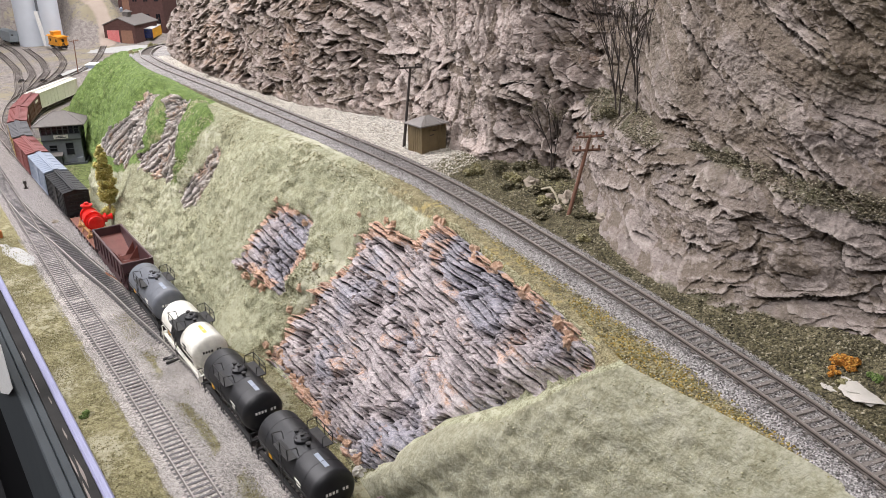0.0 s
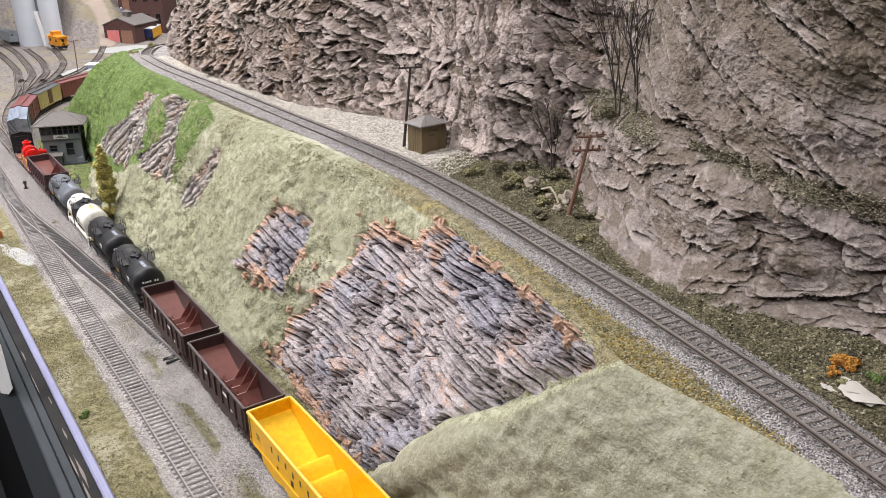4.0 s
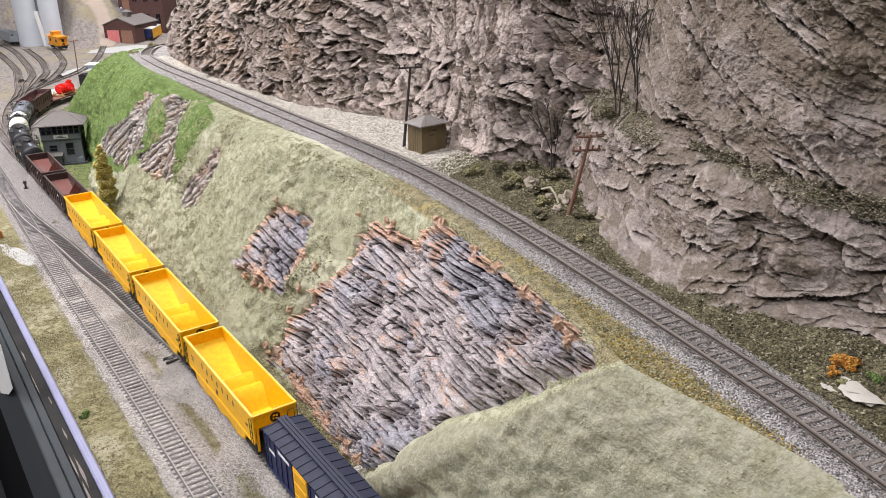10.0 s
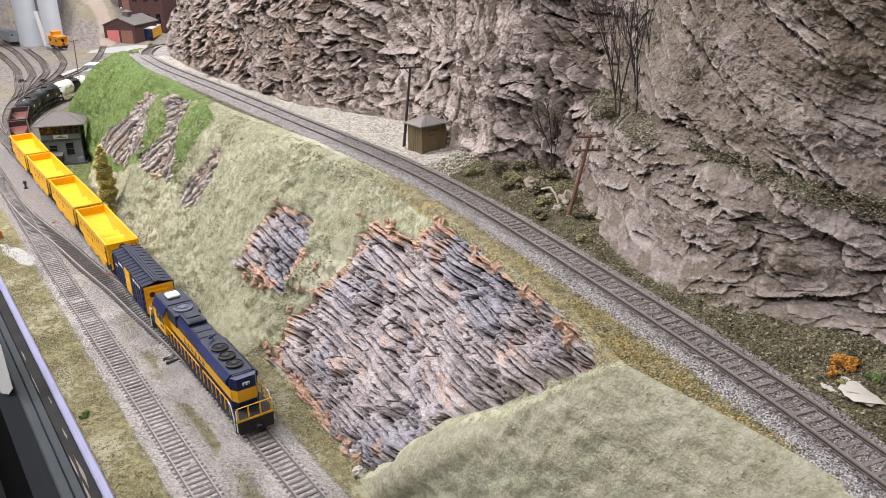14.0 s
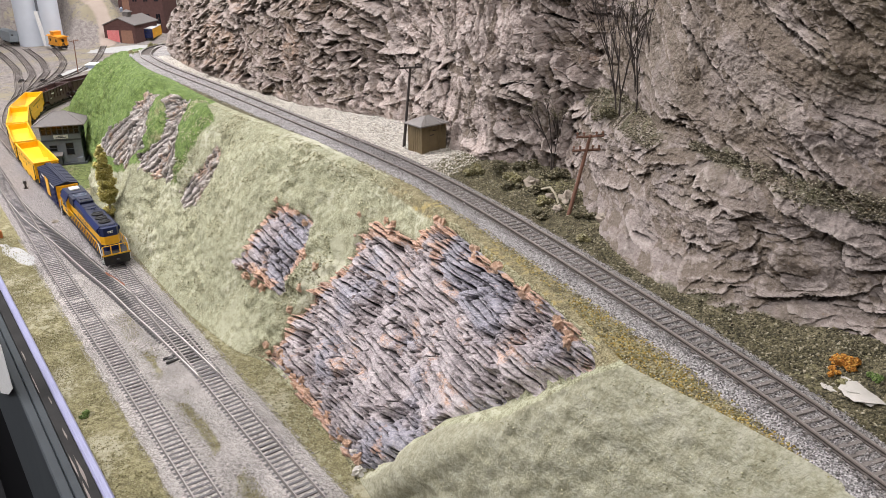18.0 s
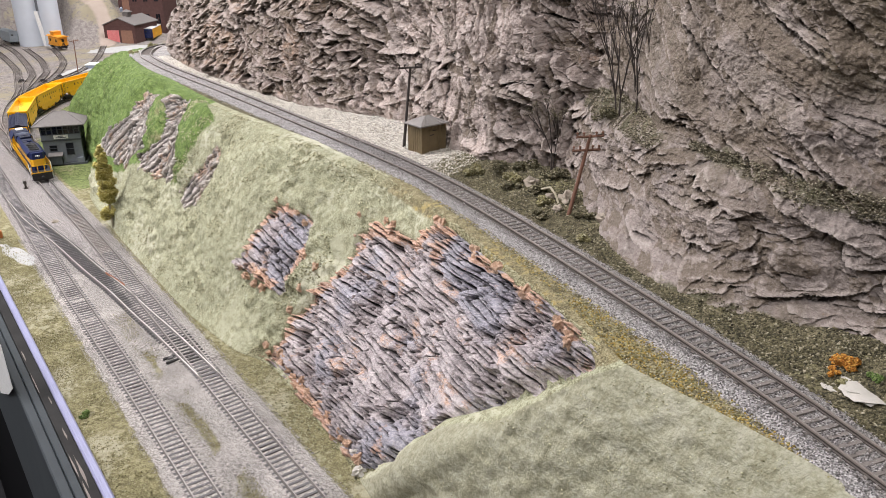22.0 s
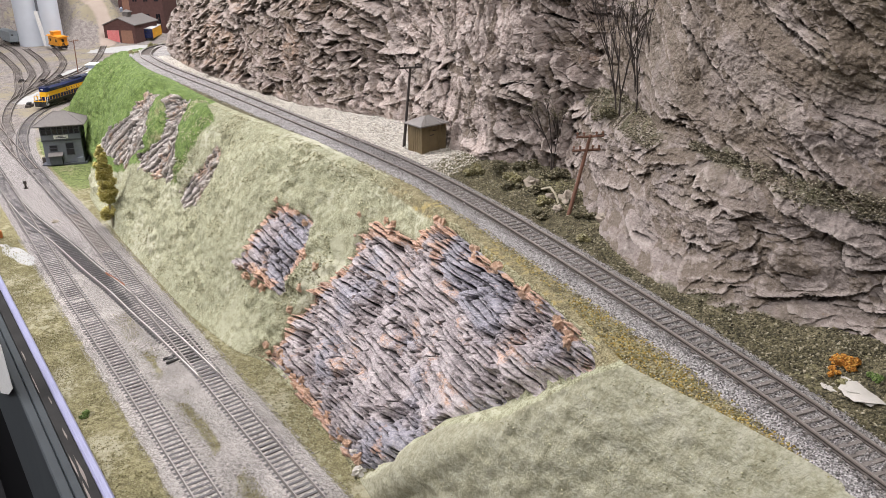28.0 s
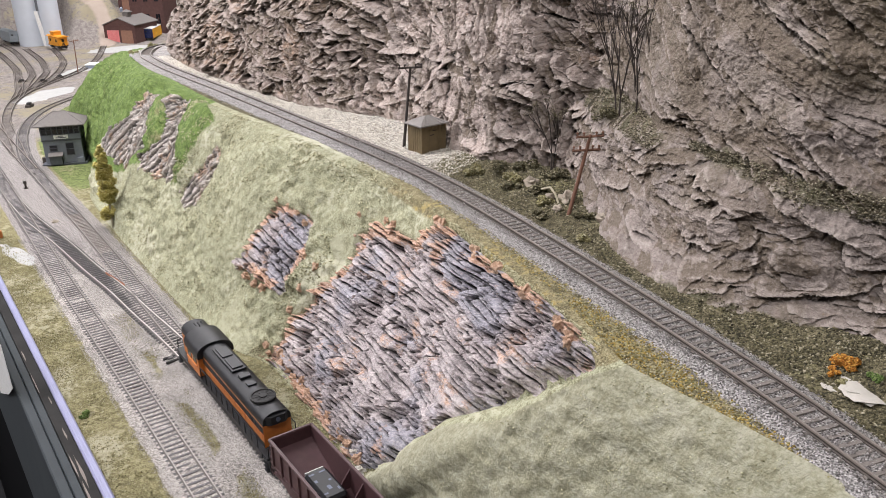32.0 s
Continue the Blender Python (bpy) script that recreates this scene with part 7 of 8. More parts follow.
def tower():
    root = thing("signal_tower", "two-storey grey wooden signal tower with hipped roof", "building", at(5.45, 149.2, GROUND, 0, 0, -20))
    part("base_slab", box(nb(), -3.7, 3.6, -2.6, 2.4, 0, 0.35, 0.05), TOWER_DARK, root, "dark stone base")
    part("lower_wall", box(nb(), -3.1, 3.1, -2.1, 2.1, 0.35, 4.3, 0.03), TOWER_WALL, root)
    part("belt_course", box(nb(), -3.25, 3.25, -2.25, 2.25, 4.25, 4.5, 0.03), TOWER_DARK, root)
    part("upper_wall", box(nb(), -3.18, 3.18, -2.18, 2.18, 4.5, 5.4, 0.03), TOWER_WALL, root)
    part("window_band", box(nb(), -3.0, 3.0, -2.0, 2.0, 5.4, 7.0), GLASS_DARK, root, "dark band of windows")
    for i in range(8):
        x = -3.08 + 6.16 * i / 7
        for y in (-2.08, 2.08):
            part("window_post", box(nb(), x - 0.1, x + 0.1, y - 0.1, y + 0.1, 5.4, 7.0), TOWER_DARK, root)
    for j in range(1, 5):
        y = -2.08 + 4.16 * j / 5
        for x in (-3.08, 3.08):
            part("window_post", box(nb(), x - 0.1, x + 0.1, y - 0.1, y + 0.1, 5.4, 7.0), TOWER_DARK, root)
    part("window_rail", box(nb(), -3.1, 3.1, -2.1, 2.1, 6.15, 6.24), TOWER_DARK, root)
    part("window_sill", box(nb(), -3.26, 3.26, -2.26, 2.26, 5.36, 5.44), TOWER_DARK, root)
    roof = part("roof", hip_roof(nb(), 4.2, 3.1, 7.1, 9.0, 0.9), SHINGLE, root, "grey shingled hip roof")
    part("ridge_cap", box(nb(), -0.95, 0.95, -0.08, 0.08, 8.95, 9.05), SHINGLE, roof)
    for sx in (-1, 1):
        for sy in (-1, 1):
            part("hip_cap", rod(nb(), (sx * 4.15, sy * 3.05, 7.14), (sx * 0.9, 0, 9.0), 0.07, 5), SHINGLE, roof)
    part("soffit", box(nb(), -3.9, 3.9, -2.85, 2.85, 6.86, 6.94), TOWER_DARK, roof)
    sign = part("sign", box(nb(), -1.15, 1.15, -2.3, -2.19, 4.62, 5.3, 0.02), WHITE, root, "white name board")
    bm = nb()
    for x0, x1, z in ((-0.45, 0.45, 5.1), (-0.85, 0.85, 4.86)):
        box(bm, x0, x1, -2.32, -2.3, z - 0.06, z + 0.06)
    part("sign_lettering", bm, TOWER_DARK, sign, "dark bars")
    window(root, -2.1, -0.9, 2.5, 3.5, -2.1, TOWER_DARK, 1, 2)
    window(root, 0.5, 1.75, 1.7, 3.8, -2.1, TOWER_DARK, 1, 2)
    window(root, -1.2, -0.1, 1.6, 3.4, -3.1, TOWER_DARK, 1, 2, -1, "x")
    lean = part("lean_to", box(nb(), -2.3, -0.3, -3.0, -2.1, 0.3, 1.9, 0.03), TOWER_DARK, root)
    part("lean_to_roof", prism(nb(), [(-3.15, 1.85), (-2.1, 2.3), (-2.1, 2.15), (-3.15, 1.73)], -2.45, -0.15, "x"), SHINGLE, lean)
    part("locker", box(nb(), 2.0, 3.2, -2.5, -2.1, 0.35, 1.2, 0.03), TOWER_WALL, root)
    part("chimney", box(nb(), 1.3, 1.6, 0.5, 0.8, 7.8, 8.7), BRICK, roof)
    for z in (1.2, 2.0, 2.8, 3.6):
        part("clapboard", box(nb(), -3.12, 3.12, -2.12, 2.12, z, z + 0.04), TOWER_WALL, root)


tower()
barrel = thing("oil_drum", "dark oil drum beside the tower", "drum", at(2.0, 150.2, GROUND))
part("drum", lathe(nb(), [(0.45, 0), (0.45, 0.5), (0.48, 0.52), (0.45, 0.55), (0.45, 1.1), (0.4, 1.12)], 16), POLE, barrel, smooth=True)


def shed():
    root = thing("tool_shed", "olive-brown board shed with a pale tin hip roof", "shed", at(23.25, 61.8, BED - 0.05, 0, 0, 3))
    part("wall", box(nb(), -1.4, 1.4, -1.05, 1.05, 0, 2.75, 0.02), SIDING, root)
    for i in range(8):
        x = -1.4 + 2.8 * i / 7
        for y in (-1.05, 1.05):
            part("batten", box(nb(), x - 0.05, x + 0.05, y - 0.05, y + 0.05, 0, 2.75), SIDING, root)
    for i in range(1, 6):
        y = -1.05 + 2.1 * i / 6
        for x in (-1.4, 1.4):
            part("batten", box(nb(), x - 0.05, x + 0.05, y - 0.05, y + 0.05, 0, 2.75), SIDING, root)
    roof = part("roof", hip_roof(nb(), 1.7, 1.35, 2.85, 3.5, 0.25, 0.12), TIN, root, "pale ribbed tin roof")
    for x in (-1.2, -0.7, 0.7, 1.2):
        for sy in (-1, 1):
            part("roof_rib", rod(nb(), (x, sy * 1.33, 2.88), (x * 0.3, sy * 0.12, 3.47), 0.035, 5), TIN, roof)
    door = part("door", box(nb(), -0.5, 0.4, -1.12, -1.05, 0.05, 2.3, 0.02), SIDING, root)
    part("hinge", box(nb(), -0.5, 0.0, -1.15, -1.12, 1.8, 1.88), POLE, door)
    part("door_bar", box(nb(), -0.2, 0.3, -1.15, -1.12, 2.2, 2.26), POLE, door)


shed()


def telegraph_pole(name, x, y, z, top, mat, arms, label, arm=1.15, turn=35, braced=True):
    root = thing(name, label, "pole", at(x, y, z))
    part("post", rod(nb(), (0, 0, -0.4), top, 0.16, 8, 0.11), mat, root, smooth=True)
    axis = Vector((math.cos(radians(turn)), -math.sin(radians(turn)), 0.05))
    up = Vector(top).normalized()
    for d in arms:
        p = Vector(top) - up * d
        a = part("crossarm", rod(nb(), p - axis * arm, p + axis * arm, 0.09, 4), mat, root)
        for k in (-0.9, -0.45, 0.45, 0.9):
            q = p + axis * arm * k
            part("insulator", lathe(nb(), [(0.06, 0.05), (0.06, 0.2), (0.10, 0.22), (0.09, 0.32), (0.02, 0.34)], 8, "z", q), mat, a)
        if braced:
            part("arm_brace", wire(nb(), [p - axis * arm * 0.5, p - up * 0.6, p + axis * arm * 0.5], 0.04), mat, a)
    return root


telegraph_pole("telegraph_pole", 22.0, 64.1, BED, (1.05, 0, 7.75), POLE, (0.1,), "dark wooden telegraph pole leaning beside the shed")
telegraph_pole("telegraph_pole", 20.2, 39.3, BED, (2.05, 0, 6.2), POLE_RED, (0.15, 1.15), "reddish telegraph pole leaning towards the cliff", 1.0, 35, False)
telegraph_pole("telegraph_pole", 27.7, 244.8, GROUND, (0.35, 0, 9.5), POLE_RED, (0.4,), "thin telegraph pole beside the yard tracks", 1.3, 20)
bare_tree(26.4, 47.6, BED + 0.5, 6.6, 3, "small bare tree with a few dark leaves at the cliff's foot", (0.15, 0.0), 0.32, True, 2)


# ---- growth and rubble on the shelf ----
for x, y, z, h, sd, ln in ((26.0, 40.2, 23.6, 11.0, 5, (0.05, 0.1)), (27.2, 39.6, 23.6, 12.5, 6, (0.1, 0.0)), (28.3, 39.2, 23.8, 12.0, 8, (-0.05, 0.05))):
    bare_tree(x, y, z, h, sd, "tall bare shrub with fine dark twigs on the ledge", ln, 0.33, sd == 6, 2, 1.5)
bush(25.2, 41.2, 23.9, 1.0, FOAM_DARK, "dark scrub on the cliff's ledge", 51)
bush(26.8, 38.2, 24.0, 1.1, FOAM_DARK, "dark scrub on the cliff's ledge", 52)
for i, (x, y, r) in enumerate(((21.6, 52.2, 0.9), (23.0, 50.6, 1.1), (24.6, 49.3, 1.0), (22.6, 48.0, 0.8), (21.3, 47.0, 0.7), (22.2, 44.2, 0.8), (21.0, 42.6, 0.7), (19.4, 41.0, 0.6), (20.6, 37.8, 0.7), (18.4, 35.8, 0.5), (24.8, 45.4, 0.9))):
    bush(x, y, float(bed_height(np.array(x), np.array(y))), r, FOAM_DARK if i % 3 else FOAM_OLIVE, "low dark scrub at the cliff's foot", 60 + i, 5, 130, 0.09)
bush(16.1, 15.8, float(bed_height(np.array(16.1), np.array(15.8))), 0.62, FOAM_ORANGE, "bright orange autumn bush beside white plaster", 81, 6, 120, 0.06)
bush(15.2, 15.9, float(bed_height(np.array(15.2), np.array(15.9))), 0.35, FOAM_ORANGE, "small orange autumn bush", 82, 4, 90, 0.05)
bush(15.9, 14.3, float(bed_height(np.array(15.9), np.array(14.3))), 0.35, FOAM_GREEN, "small bright green tuft on plaster", 83, 4, 120, 0.05)
bush(15.0, 15.2, float(bed_height(np.array(15.0), np.array(15.2))), 0.25, FOAM_OLIVE, "small yellow-green tuft beside the plaster", 84, 4, 90, 0.05)
boulder(15.0, 14.4, float(bed_height(np.array(15.0), np.array(14.4))) - 0.02, 1.3, 1, PLASTER, "flat patch of bare white plaster", 0.12, "plaster_patch")
boulder(14.5, 15.6, float(bed_height(np.array(14.5), np.array(15.6))) - 0.02, 0.45, 2, PLASTER, "flat patch of bare white plaster", 0.12, "plaster_patch")
for i, (x, y, r) in enumerate(((22.9, 46.2, 0.75), (21.8, 42.8, 0.6), (20.4, 40.4, 0.5), (22.0, 41.2, 0.8), (21.2, 36.4, 0.7), (19.5, 33.0, 0.5), (17.5, 28.0, 0.35))):
    boulder(x, y, float(bed_height(np.array(x), np.array(y))) + 0.1, r, 3 + i, ROCKS, "weathered tan boulder among dark scrub", 0.75)
log = thing("dead_branch", "bent grey dead branch lying on scrub", "branch", at(21.3, 41.6, BED + 0.6))
part("limb", wire(nb(), [(0.2, 1.8, 0.6), (0.35, 1.0, 0.9), (0.2, 0.3, 0.6), (0.1, -0.2, 0.0)], 0.09, 6), TRUNK_PALE, log)
boulder(-2.9, 116.6, GROUND + 0.15, 0.75, 21, ROCKS, "tan stone lying in the gravel", 0.45)
boulder(4.2, 43.4, GROUND + 0.2, 0.7, 22, PLASTER, "broken lump of white plaster at the rock's foot", 0.9)
boulder(4.9, 45.4, GROUND + 0.5, 0.45, 23, PLASTER, "broken lump of white plaster at the rock's foot", 0.9)
OCHRE_ROCK = rock("rock_ochre", [(0.34, 0.21, 0.14), (0.58, 0.38, 0.26), (0.72, 0.50, 0.36), (0.80, 0.62, 0.49)], (0.30, 0.20, 0.15), 0.6)
for i in range(26):
    u_ = 36.5 + i * 1.0
    Q, M = hill_frame(np.array([u_ + 0.4 * math.sin(i * 5.1)]), np.array([0.045 + 0.02 * math.sin(i * 2.3) + 0.004 * max(0, u_ - 50)]))
    boulder(Q[0, 0] - 0.1, Q[0, 1], Q[0, 2] + 0.05, 0.30 + 0.2 * abs(math.sin(i * 1.7)), 30 + i, OCHRE_ROCK, "crumbled ochre rock at the foot of the face", 0.9, "rock_chunk")
for i, (u_, w_) in enumerate(((61.5, 0.80), (58.6, 0.84), (57.5, 0.85), (54.6, 1.0), (54.0, 0.99), (49.5, 0.98), (46.8, 0.985), (43.2, 0.985), (41.0, 0.98), (38.6, 0.985), (37.0, 0.975), (36.4, 0.95), (71.5, 0.64), (69.6, 0.65), (68.0, 0.65), (66.5, 0.64), (71.6, 0.29), (70.2, 0.27), (68.5, 0.27), (67.2, 0.28), (62.6, 0.5), (62.9, 0.4), (62.5, 0.3))):
    Q, M = hill_frame(np.array([u_]), np.array([min(w_, 0.99) - 0.035 * (w_ > 0.6) + 0.02 * (w_ < 0.3)]))
    boulder(Q[0, 0] - 0.1, Q[0, 1], Q[0, 2] + 0.15, 0.28 + 0.2 * abs(math.sin(i * 2.9)), 70 + i, OCHRE_ROCK, "crumbled ochre rock along the edge of the face", 1.1, "rock_chunk")

# ---- the layout's edge ----
TRIM = plain("lavender_trim", (0.27, 0.275, 0.42), 0.4, 0, 40, 0.1)
BOARD = plain("scuffed_board", (0.030, 0.029, 0.028), 0.85, 0, 30, 0.5, 0.0003, 0.12)
BOARD_OUT = plain("dark_edge_board", (0.040, 0.047, 0.052), 0.6, 0, 25, 0.3, 0.0002, 0.2)
DRAPE = plain("black_drape", (0.005, 0.005, 0.006), 0.9, 0, 40, 0.3, 0.00004, 0.05)
CHIP = plain("bare_chip", (0.20, 0.17, 0.15), 0.9, 0, 120, 0.4)
edge = thing("layout_edge", "dark painted layout edge with a pale lavender plastic trim", "fascia", kind="structure")
bush(-10.7, 63.8, GROUND, 0.5, FOAM_GREEN, "small tuft of bright green turf near the layout's edge", 95, 5, 90, 0.06)
edge.matrix_basis = at(-11.43, 51, 0, 0, 0, 0.735)
part("trim_strip", box(nb(), -0.66, 0.0, -420, 300, -1.0, -0.12, 0.14), TRIM, edge, "glossy pale lavender strip")
part("trim_bead", rod(nb(), (-0.34, -420, -0.13), (-0.34, 300, -0.13), 0.05, 8), TRIM, edge)
part("inner_board", box(nb(), -1.6, -0.67, -420, 300, -22, -0.45, 0.04), BOARD, edge, "scuffed dark inner board")
part("board_lip", box(nb(), -2.25, -1.64, -420, 300, -3.0, -0.5, 0.05), BOARD_OUT, edge, "dark grey-green board lip")
part("outer_board", box(nb(), -3.1, -2.26, -420, 300, -22, -0.62, 0.12), BOARD_OUT, edge, "dark grey-green outer board")
part("drape", box(nb(), -2.8, -2.6, -420, 300, -105, -22.02), DRAPE, edge, "black cloth below the layout")
rc = random.Random(9)
for x, y, a, b_ in ((-1.45, 1.9, 0.10, 2.2), (-1.2, 5.2, 0.12, 2.4), (-1.5, 6.2, 0.07, 1.8), (-1.0, 17.0, 0.07, 0.8), (-1.4, 27.0, 0.08, 1.6), (-1.52, 21.0, 0.05, 2.2), (-1.1, 11.0, 0.09, 1.0)):
    bm = nb()
    n = 18
    bm.faces.new([bm.verts.new((x + a * math.cos(6.283 * i / n) * rc.uniform(0.5, 1.1), y + b_ * math.sin(6.283 * i / n) * rc.uniform(0.6, 1.1), -0.444)) for i in range(n)])
    part("paint_chip", bm, CHIP, edge, "chipped pale paint")
card = thing("white_panel", "white plastic panel propped against the layout's edge", "panel")
part("sheet", prism(nb(), [(93.2, -1.9), (71.6, 4.2), (69.9, 0.7), (79.4, -4.8), (205.0, -68.5)], -15.13, -15.08, "x"), WHITE, card)
part("baseboard", box(nb(), -11.35, 418, -368, 350, -6, -1.6), WOODEN, None)
tagged(bpy.data.objects["baseboard"], "plywood board under the layout", "board", kind="structure")
part("table_leg", box(nb(), 100, 108, 100, 108, -105, -6), WOODEN, None)
tagged(bpy.data.objects["table_leg"], "timber trestle leg under the layout", "leg", kind="structure")

# ---- trackside details ----
stand = thing("switch_stand", "small dark switch stand between the tracks", "switch stand", at(-3.5, 135.9, GROUND))
part("post", lathe(nb(), [(0.32, 0), (0.32, 0.25), (0.16, 0.3), (0.16, 0.9), (0.26, 0.95), (0.26, 1.35), (0.1, 1.4)], 10), POLE, stand, smooth=True)
lever = thing("switch_machine", "black switch lever on long head ties", "switch machine", at(-1.75, 68.6, -0.25, 0, 0, 3))
for y in (-0.42, 0.42):
    part("head_tie", box(nb(), -0.75, 1.0, y - 0.12, y + 0.12, -0.2, 0.04), TIE_DARK, lever)
part("gear_box", box(nb(), -0.45, 0.05, -0.2, 0.2, 0.04, 0.22, 0.05), TIE_TURNOUT, lever)
part("lever_arm", rod(nb(), (-0.25, 0, 0.2), (-0.7, 0.1, 0.26), 0.045, 6), TIE_DARK, lever)
rust = thing("guard_rail", "rusty guard rail inside the turnout", "rail", at(-1.4, 90.6, 0, 0, 0, 10))
part("bar", box(nb(), -0.06, 0.06, -2.4, 2.4, -0.2, 0.02), plain("rust", (0.30, 0.11, 0.06), 0.8, 0, 200, 0.4), rust)
cone = thing("oil_barrel", "tiny orange barrel beside white plaster", "barrel", at(-10.1, 114.5, GROUND))
part("barrel", lathe(nb(), [(0.3, 0), (0.34, 0.5), (0.3, 1.0), (0.1, 1.02)], 12), ORANGE, cone, smooth=True)
for i, (x, y, w_, l_, h_) in enumerate(((12.5, 240, 2.0, 1.0, 0.5), (17.0, 236, 2.2, 0.8, 0.6), (22.0, 240, 2.0, 0.9, 0.6), (8.3, 203.5, 2.2, 1.2, 0.7))):
    crate = thing("scrap_pile", "dark scrap timber lying beside the yard tracks", "scrap", at(x, y, GROUND, 0, 0, 20 * i))
    part("timber", box(nb(), -w_ / 2, w_ / 2, -l_ / 2, l_ / 2, 0, h_, 0.06), POLE, crate)
    part("timber", box(nb(), -w_ / 3, w_ / 4, -l_ / 3, l_ / 3, h_, h_ * 1.7, 0.06), TIE_DARK, crate)
for i in range(3):
    beam = thing("fallen_timber", "brown timber leaning in the gully's rocks", "timber", at(9.0 + i * 0.8, 128 - i * 9, 2.5 + i * 1.3, -35 + 10 * i, 20, 30 * i))
    part("beam", box(nb(), -0.18, 0.18, -2.0, 2.0, -0.18, 0.18, 0.03), DECK if i else WOODEN, beam)

# ---- the far yard ----
silo = thing("grain_silo", "group of tall pale concrete silos with a white chute", "silo", at(28.5, 318.5, GROUND))
part("silo_drum", lathe(nb(), [(5.0, 0), (5.0, 52)], 40, "z", (0.9, 0, 0)), CONCRETE, silo, smooth=True)
part("silo_drum", lathe(nb(), [(3.3, 0), (3.3, 52)], 32, "z", (6.2, -5.2, 0)), CONCRETE, silo, smooth=True)
part("chute", prism(nb(), [(2.6, 0.0), (3.9, 0.0), (2.4, 12.0), (1.3, 12.0)], -6.6, -6.2, "y"), WHITE, silo, "white chute")
# added dark strip in place of the shaded gap between the drums
part("slot", box(nb(), 2.2, 3.2, -5.9, -5.6, 12, 52), GREY_DARK, silo, "dark strip standing for the shade between the drums")


def caboose(x, y, rz):
    root = thing("caboose", "orange-yellow caboose with a cupola in the yard", "railway car", at(x, y, 0, 0, 0, rz))
    part("body", box(nb(), -1.55, 1.55, -3.9, 3.9, 1.0, 4.0, 0.04), CAB_ORANGE, root)
    part("roof", prism(nb(), [(-1.75, 4.0), (-1.0, 4.35), (1.0, 4.35), (1.75, 4.0), (1.75, 3.9), (-1.75, 3.9)], -5.0, 5.0), CAB_ORANGE, root)
    cup = part("cupola", box(nb(), -1.3, 1.3, -0.4, 2.0, 4.2, 5.4, 0.04), CAB_ORANGE, root)
    part("cupola_roof", box(nb(), -1.5, 1.5, -0.6, 2.2, 5.4, 5.6, 0.05), CAB_ORANGE, cup)
    for s in (-1, 1):
        part("platform", box(nb(), -1.5, 1.5, min(s * 3.9, s * 4.9), max(s * 3.9, s * 4.9), 0.95, 1.15), RUNNING, root)
        bm = nb()
        for xx in (-1.4, -0.5, 0.5, 1.4):
            rod(bm, (xx, s * 4.85, 1.1), (xx, s * 4.85, 2.3), 0.07, 5)
        part("railing", rod(bm, (-1.4, s * 4.85, 2.3), (1.4, s * 4.85, 2.3), 0.07, 5), CAB_ORANGE, root)
        part("end_door", box(nb(), -0.4, 0.4, min(s * 3.9, s * 3.95), max(s * 3.9, s * 3.95), 1.2, 3.3), RUNNING, root)
        for yy in (-2.2, 2.2):
            part("window", box(nb(), min(s * 1.55, s * 1.58), max(s * 1.55, s * 1.58), yy - 0.5, yy + 0.5, 2.3, 3.2), GLASS_DARK, root)
        truck(root, s * 2.8)


CAB_ORANGE = paint("caboose_orange", (0.78, 0.32, 0.02), 0.5, dirt=0.1)
caboose(33.8, 301.0, 12)
GREY_CAR = paint("grey_car", (0.28, 0.31, 0.33), 0.55, dirt=0.3)
far_car = boxcar("grey covered hopper car parked in the yard", 13.5, GREY_CAR, GREY_CAR, marks=())
far_car.matrix_basis = at(22.6, 326.0, 0, 0, 0, 6)
end_car = boxcar("parked boxcar with yellow sides, blue end and white roof", 13.0, GOLD, WHITE, ends=NAVY)
end_car.matrix_basis = at(67.6, 307.5, -0.4, 0, 0, -30)


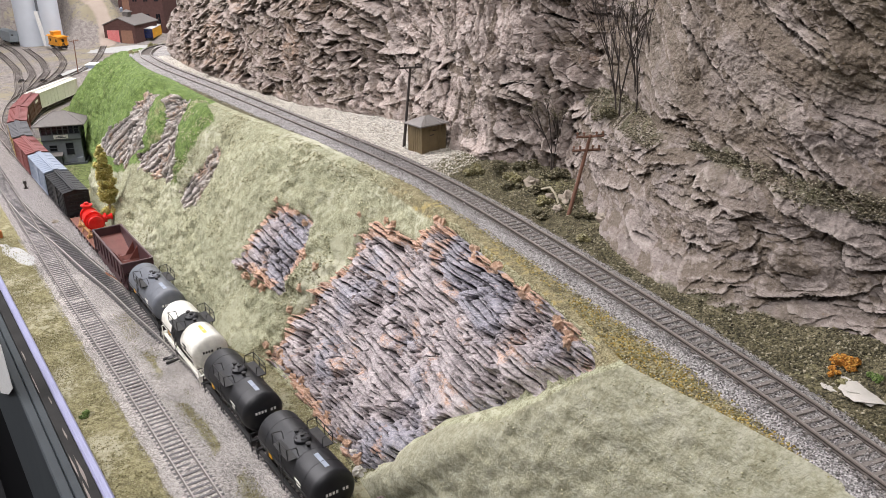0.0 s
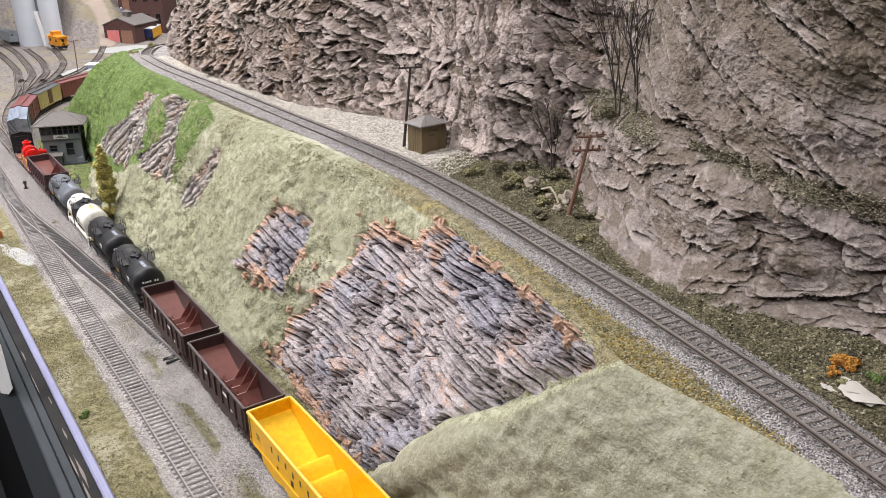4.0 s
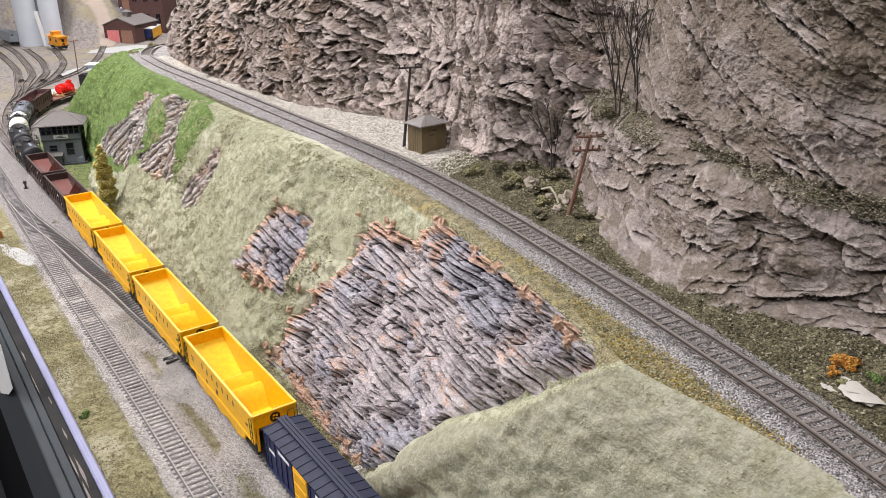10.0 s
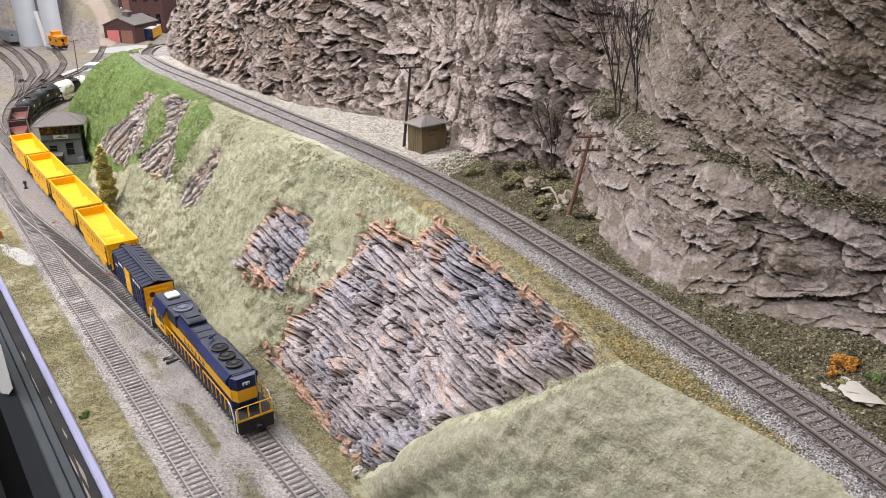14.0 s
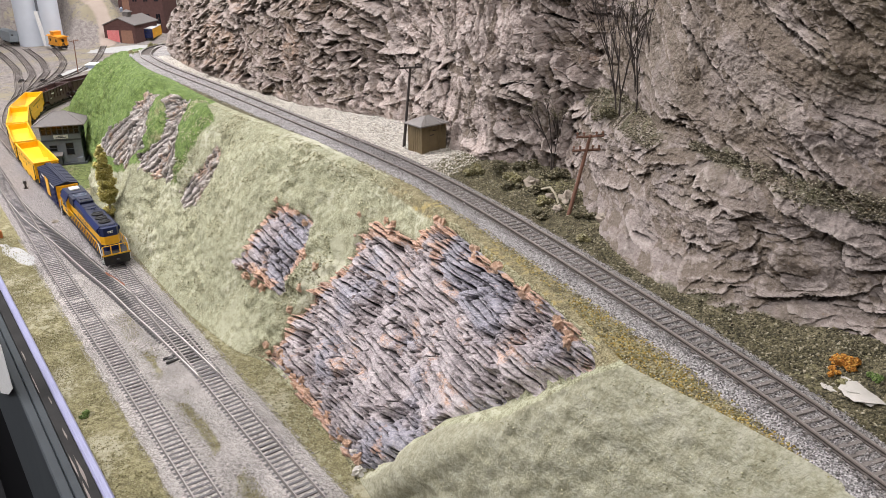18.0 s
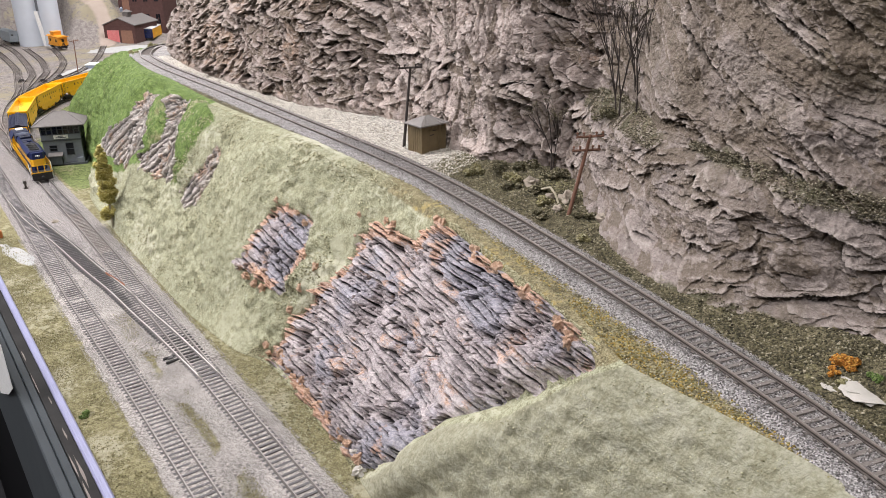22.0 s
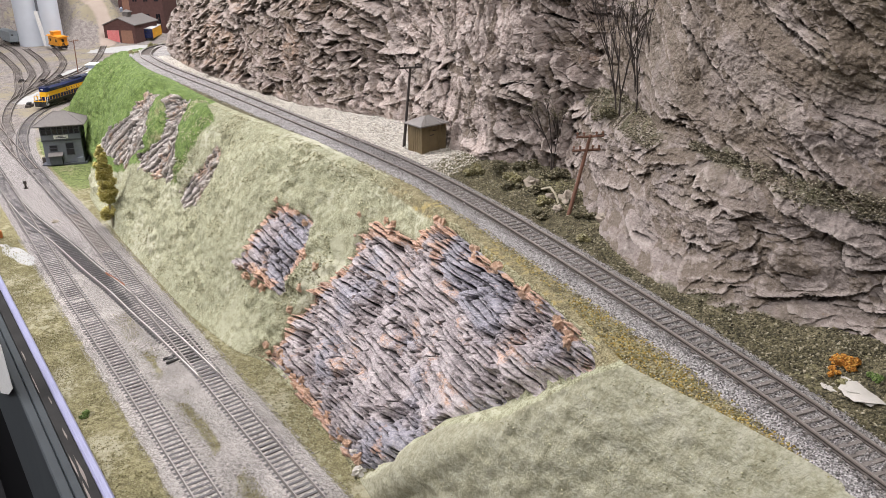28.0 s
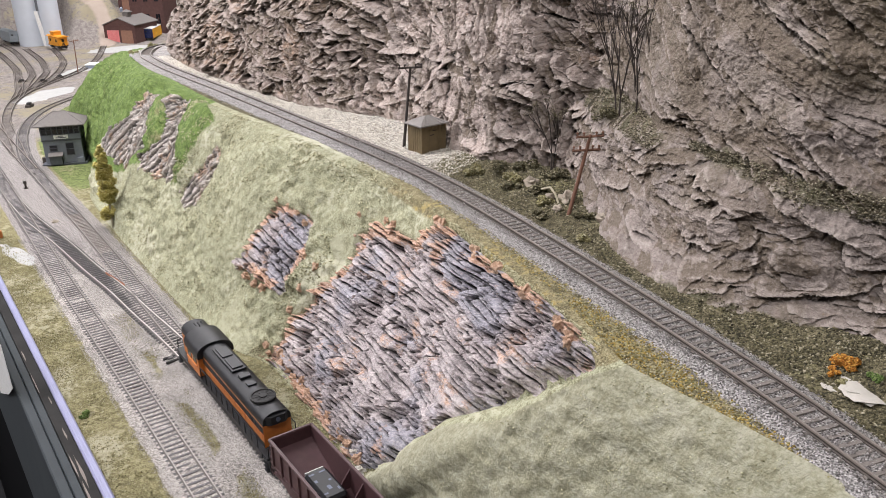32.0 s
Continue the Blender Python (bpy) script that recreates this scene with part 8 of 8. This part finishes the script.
def brick_house(name, label, x, y, rz, w, d, eave, peak, m_wall, doors, cols, rows, arch=False):
    root = thing(name, label, "building", at(x, y, GROUND, 0, 0, rz))
    part("wall", prism(nb(), [(-w / 2, 0), (w / 2, 0), (w / 2, eave), (0, peak), (-w / 2, eave)], -d / 2, d / 2), m_wall, root, "dark red brick walls")
    roof = part("roof", prism(nb(), [(-w / 2 - 0.5, eave - 0.15), (0, peak + 0.05), (w / 2 + 0.5, eave - 0.15), (w / 2 + 0.5, eave + 0.12), (0, peak + 0.4), (-w / 2 - 0.5, eave + 0.12)], -d / 2 - 0.5, d / 2 + 0.5), SHINGLE, root)
    part("cornice", box(nb(), -w / 2 - 0.1, w / 2 + 0.1, -d / 2 - 0.15, -d / 2, eave - 0.4, eave - 0.1), m_wall, root)
    for k in range(cols + 1 if cols else 3):
        x_ = -w / 2 + w * k / (cols or 2)
        part("pilaster", box(nb(), x_ - 0.2, x_ + 0.2, -d / 2 - 0.15, -d / 2, 0, eave - 0.2), m_wall, root)
    for x0, x1, z1, mat, lab in doors:
        part("door", box(nb(), x0, x1, -d / 2 - 0.08, -d / 2, 0.1, z1), mat, root, lab)
    for c in range(cols):
        for r in range(rows):
            x0 = -w / 2 + w * (c + 0.28) / cols
            x1 = -w / 2 + w * (c + 0.72) / cols
            z0 = eave * (r + 0.2) / rows
            window(root, x0, x1, z0, z0 + eave * 0.55 / rows, -d / 2, m_wall, 2, 3)
    return root, roof


PINK = paint("pink_sheet", (0.72, 0.22, 0.22), 0.7, dirt=0.25, grime=(0.7, 0.55, 0.5))
TAN_DOOR = paint("tan_door", (0.30, 0.16, 0.11), 0.8, dirt=0.2)
h1, r1_ = brick_house("engine_house", "low brick engine house with pink and brown doors", 60.3, 307.8, -45, 11.5, 16.0, 6.4, 8.6, BRICK,
                      [(-4.9, -0.4, 4.6, PINK, "faded pink sheet door"), (0.4, 4.8, 4.6, TAN_DOOR, "brown wooden door")], 0, 0)
part("cupola", box(nb(), -1.0, 1.0, -3.0, -0.6, 8.4, 10.4, 0.05), SHINGLE, r1_)
part("cupola_roof", hip_roof(nb(), 1.5, 1.5, 10.4, 11.2, 0.1), SHINGLE, r1_, m=at(0, -1.8, 0))
part("drum_lid", lathe(nb(), [(0.5, 11.0), (0.6, 12.2), (0.2, 12.6)], 12, "z", (-1.6, -2.2, -0.6)), STEEL_BLUE, r1_, "blue roof ventilator")
brick_house("brick_works", "tall brick works building with many-paned windows", 74.0, 331.0, -40, 17.0, 14.0, 20.0, 22.0, BRICK, [(-7.2, -4.2, 14.5, TAN_DOOR, "tan loading door")], 4, 2)
dock = thing("low_shed", "low white-roofed shed behind the green hill", "shed", at(35.5, 252.5, GROUND, 0, 0, -30))
part("wall", box(nb(), -3.4, 3.4, -2.0, 2.0, 0, 1.0), STEEL_BLUE, dock)
part("roof", box(nb(), -3.7, 3.7, -2.3, 2.3, 1.0, 1.25, 0.05), WHITE, dock)
bush(24.0, 153.0, 17.0, 1.2, FOAM_OLIVE, "low olive bush on the hill's brow", 90, 5, 140, 0.12)
bush(19.0, 146.5, 17.0, 0.9, FOAM_OLIVE, "low olive bush on the hill's brow", 91, 5, 120, 0.12)


motions()
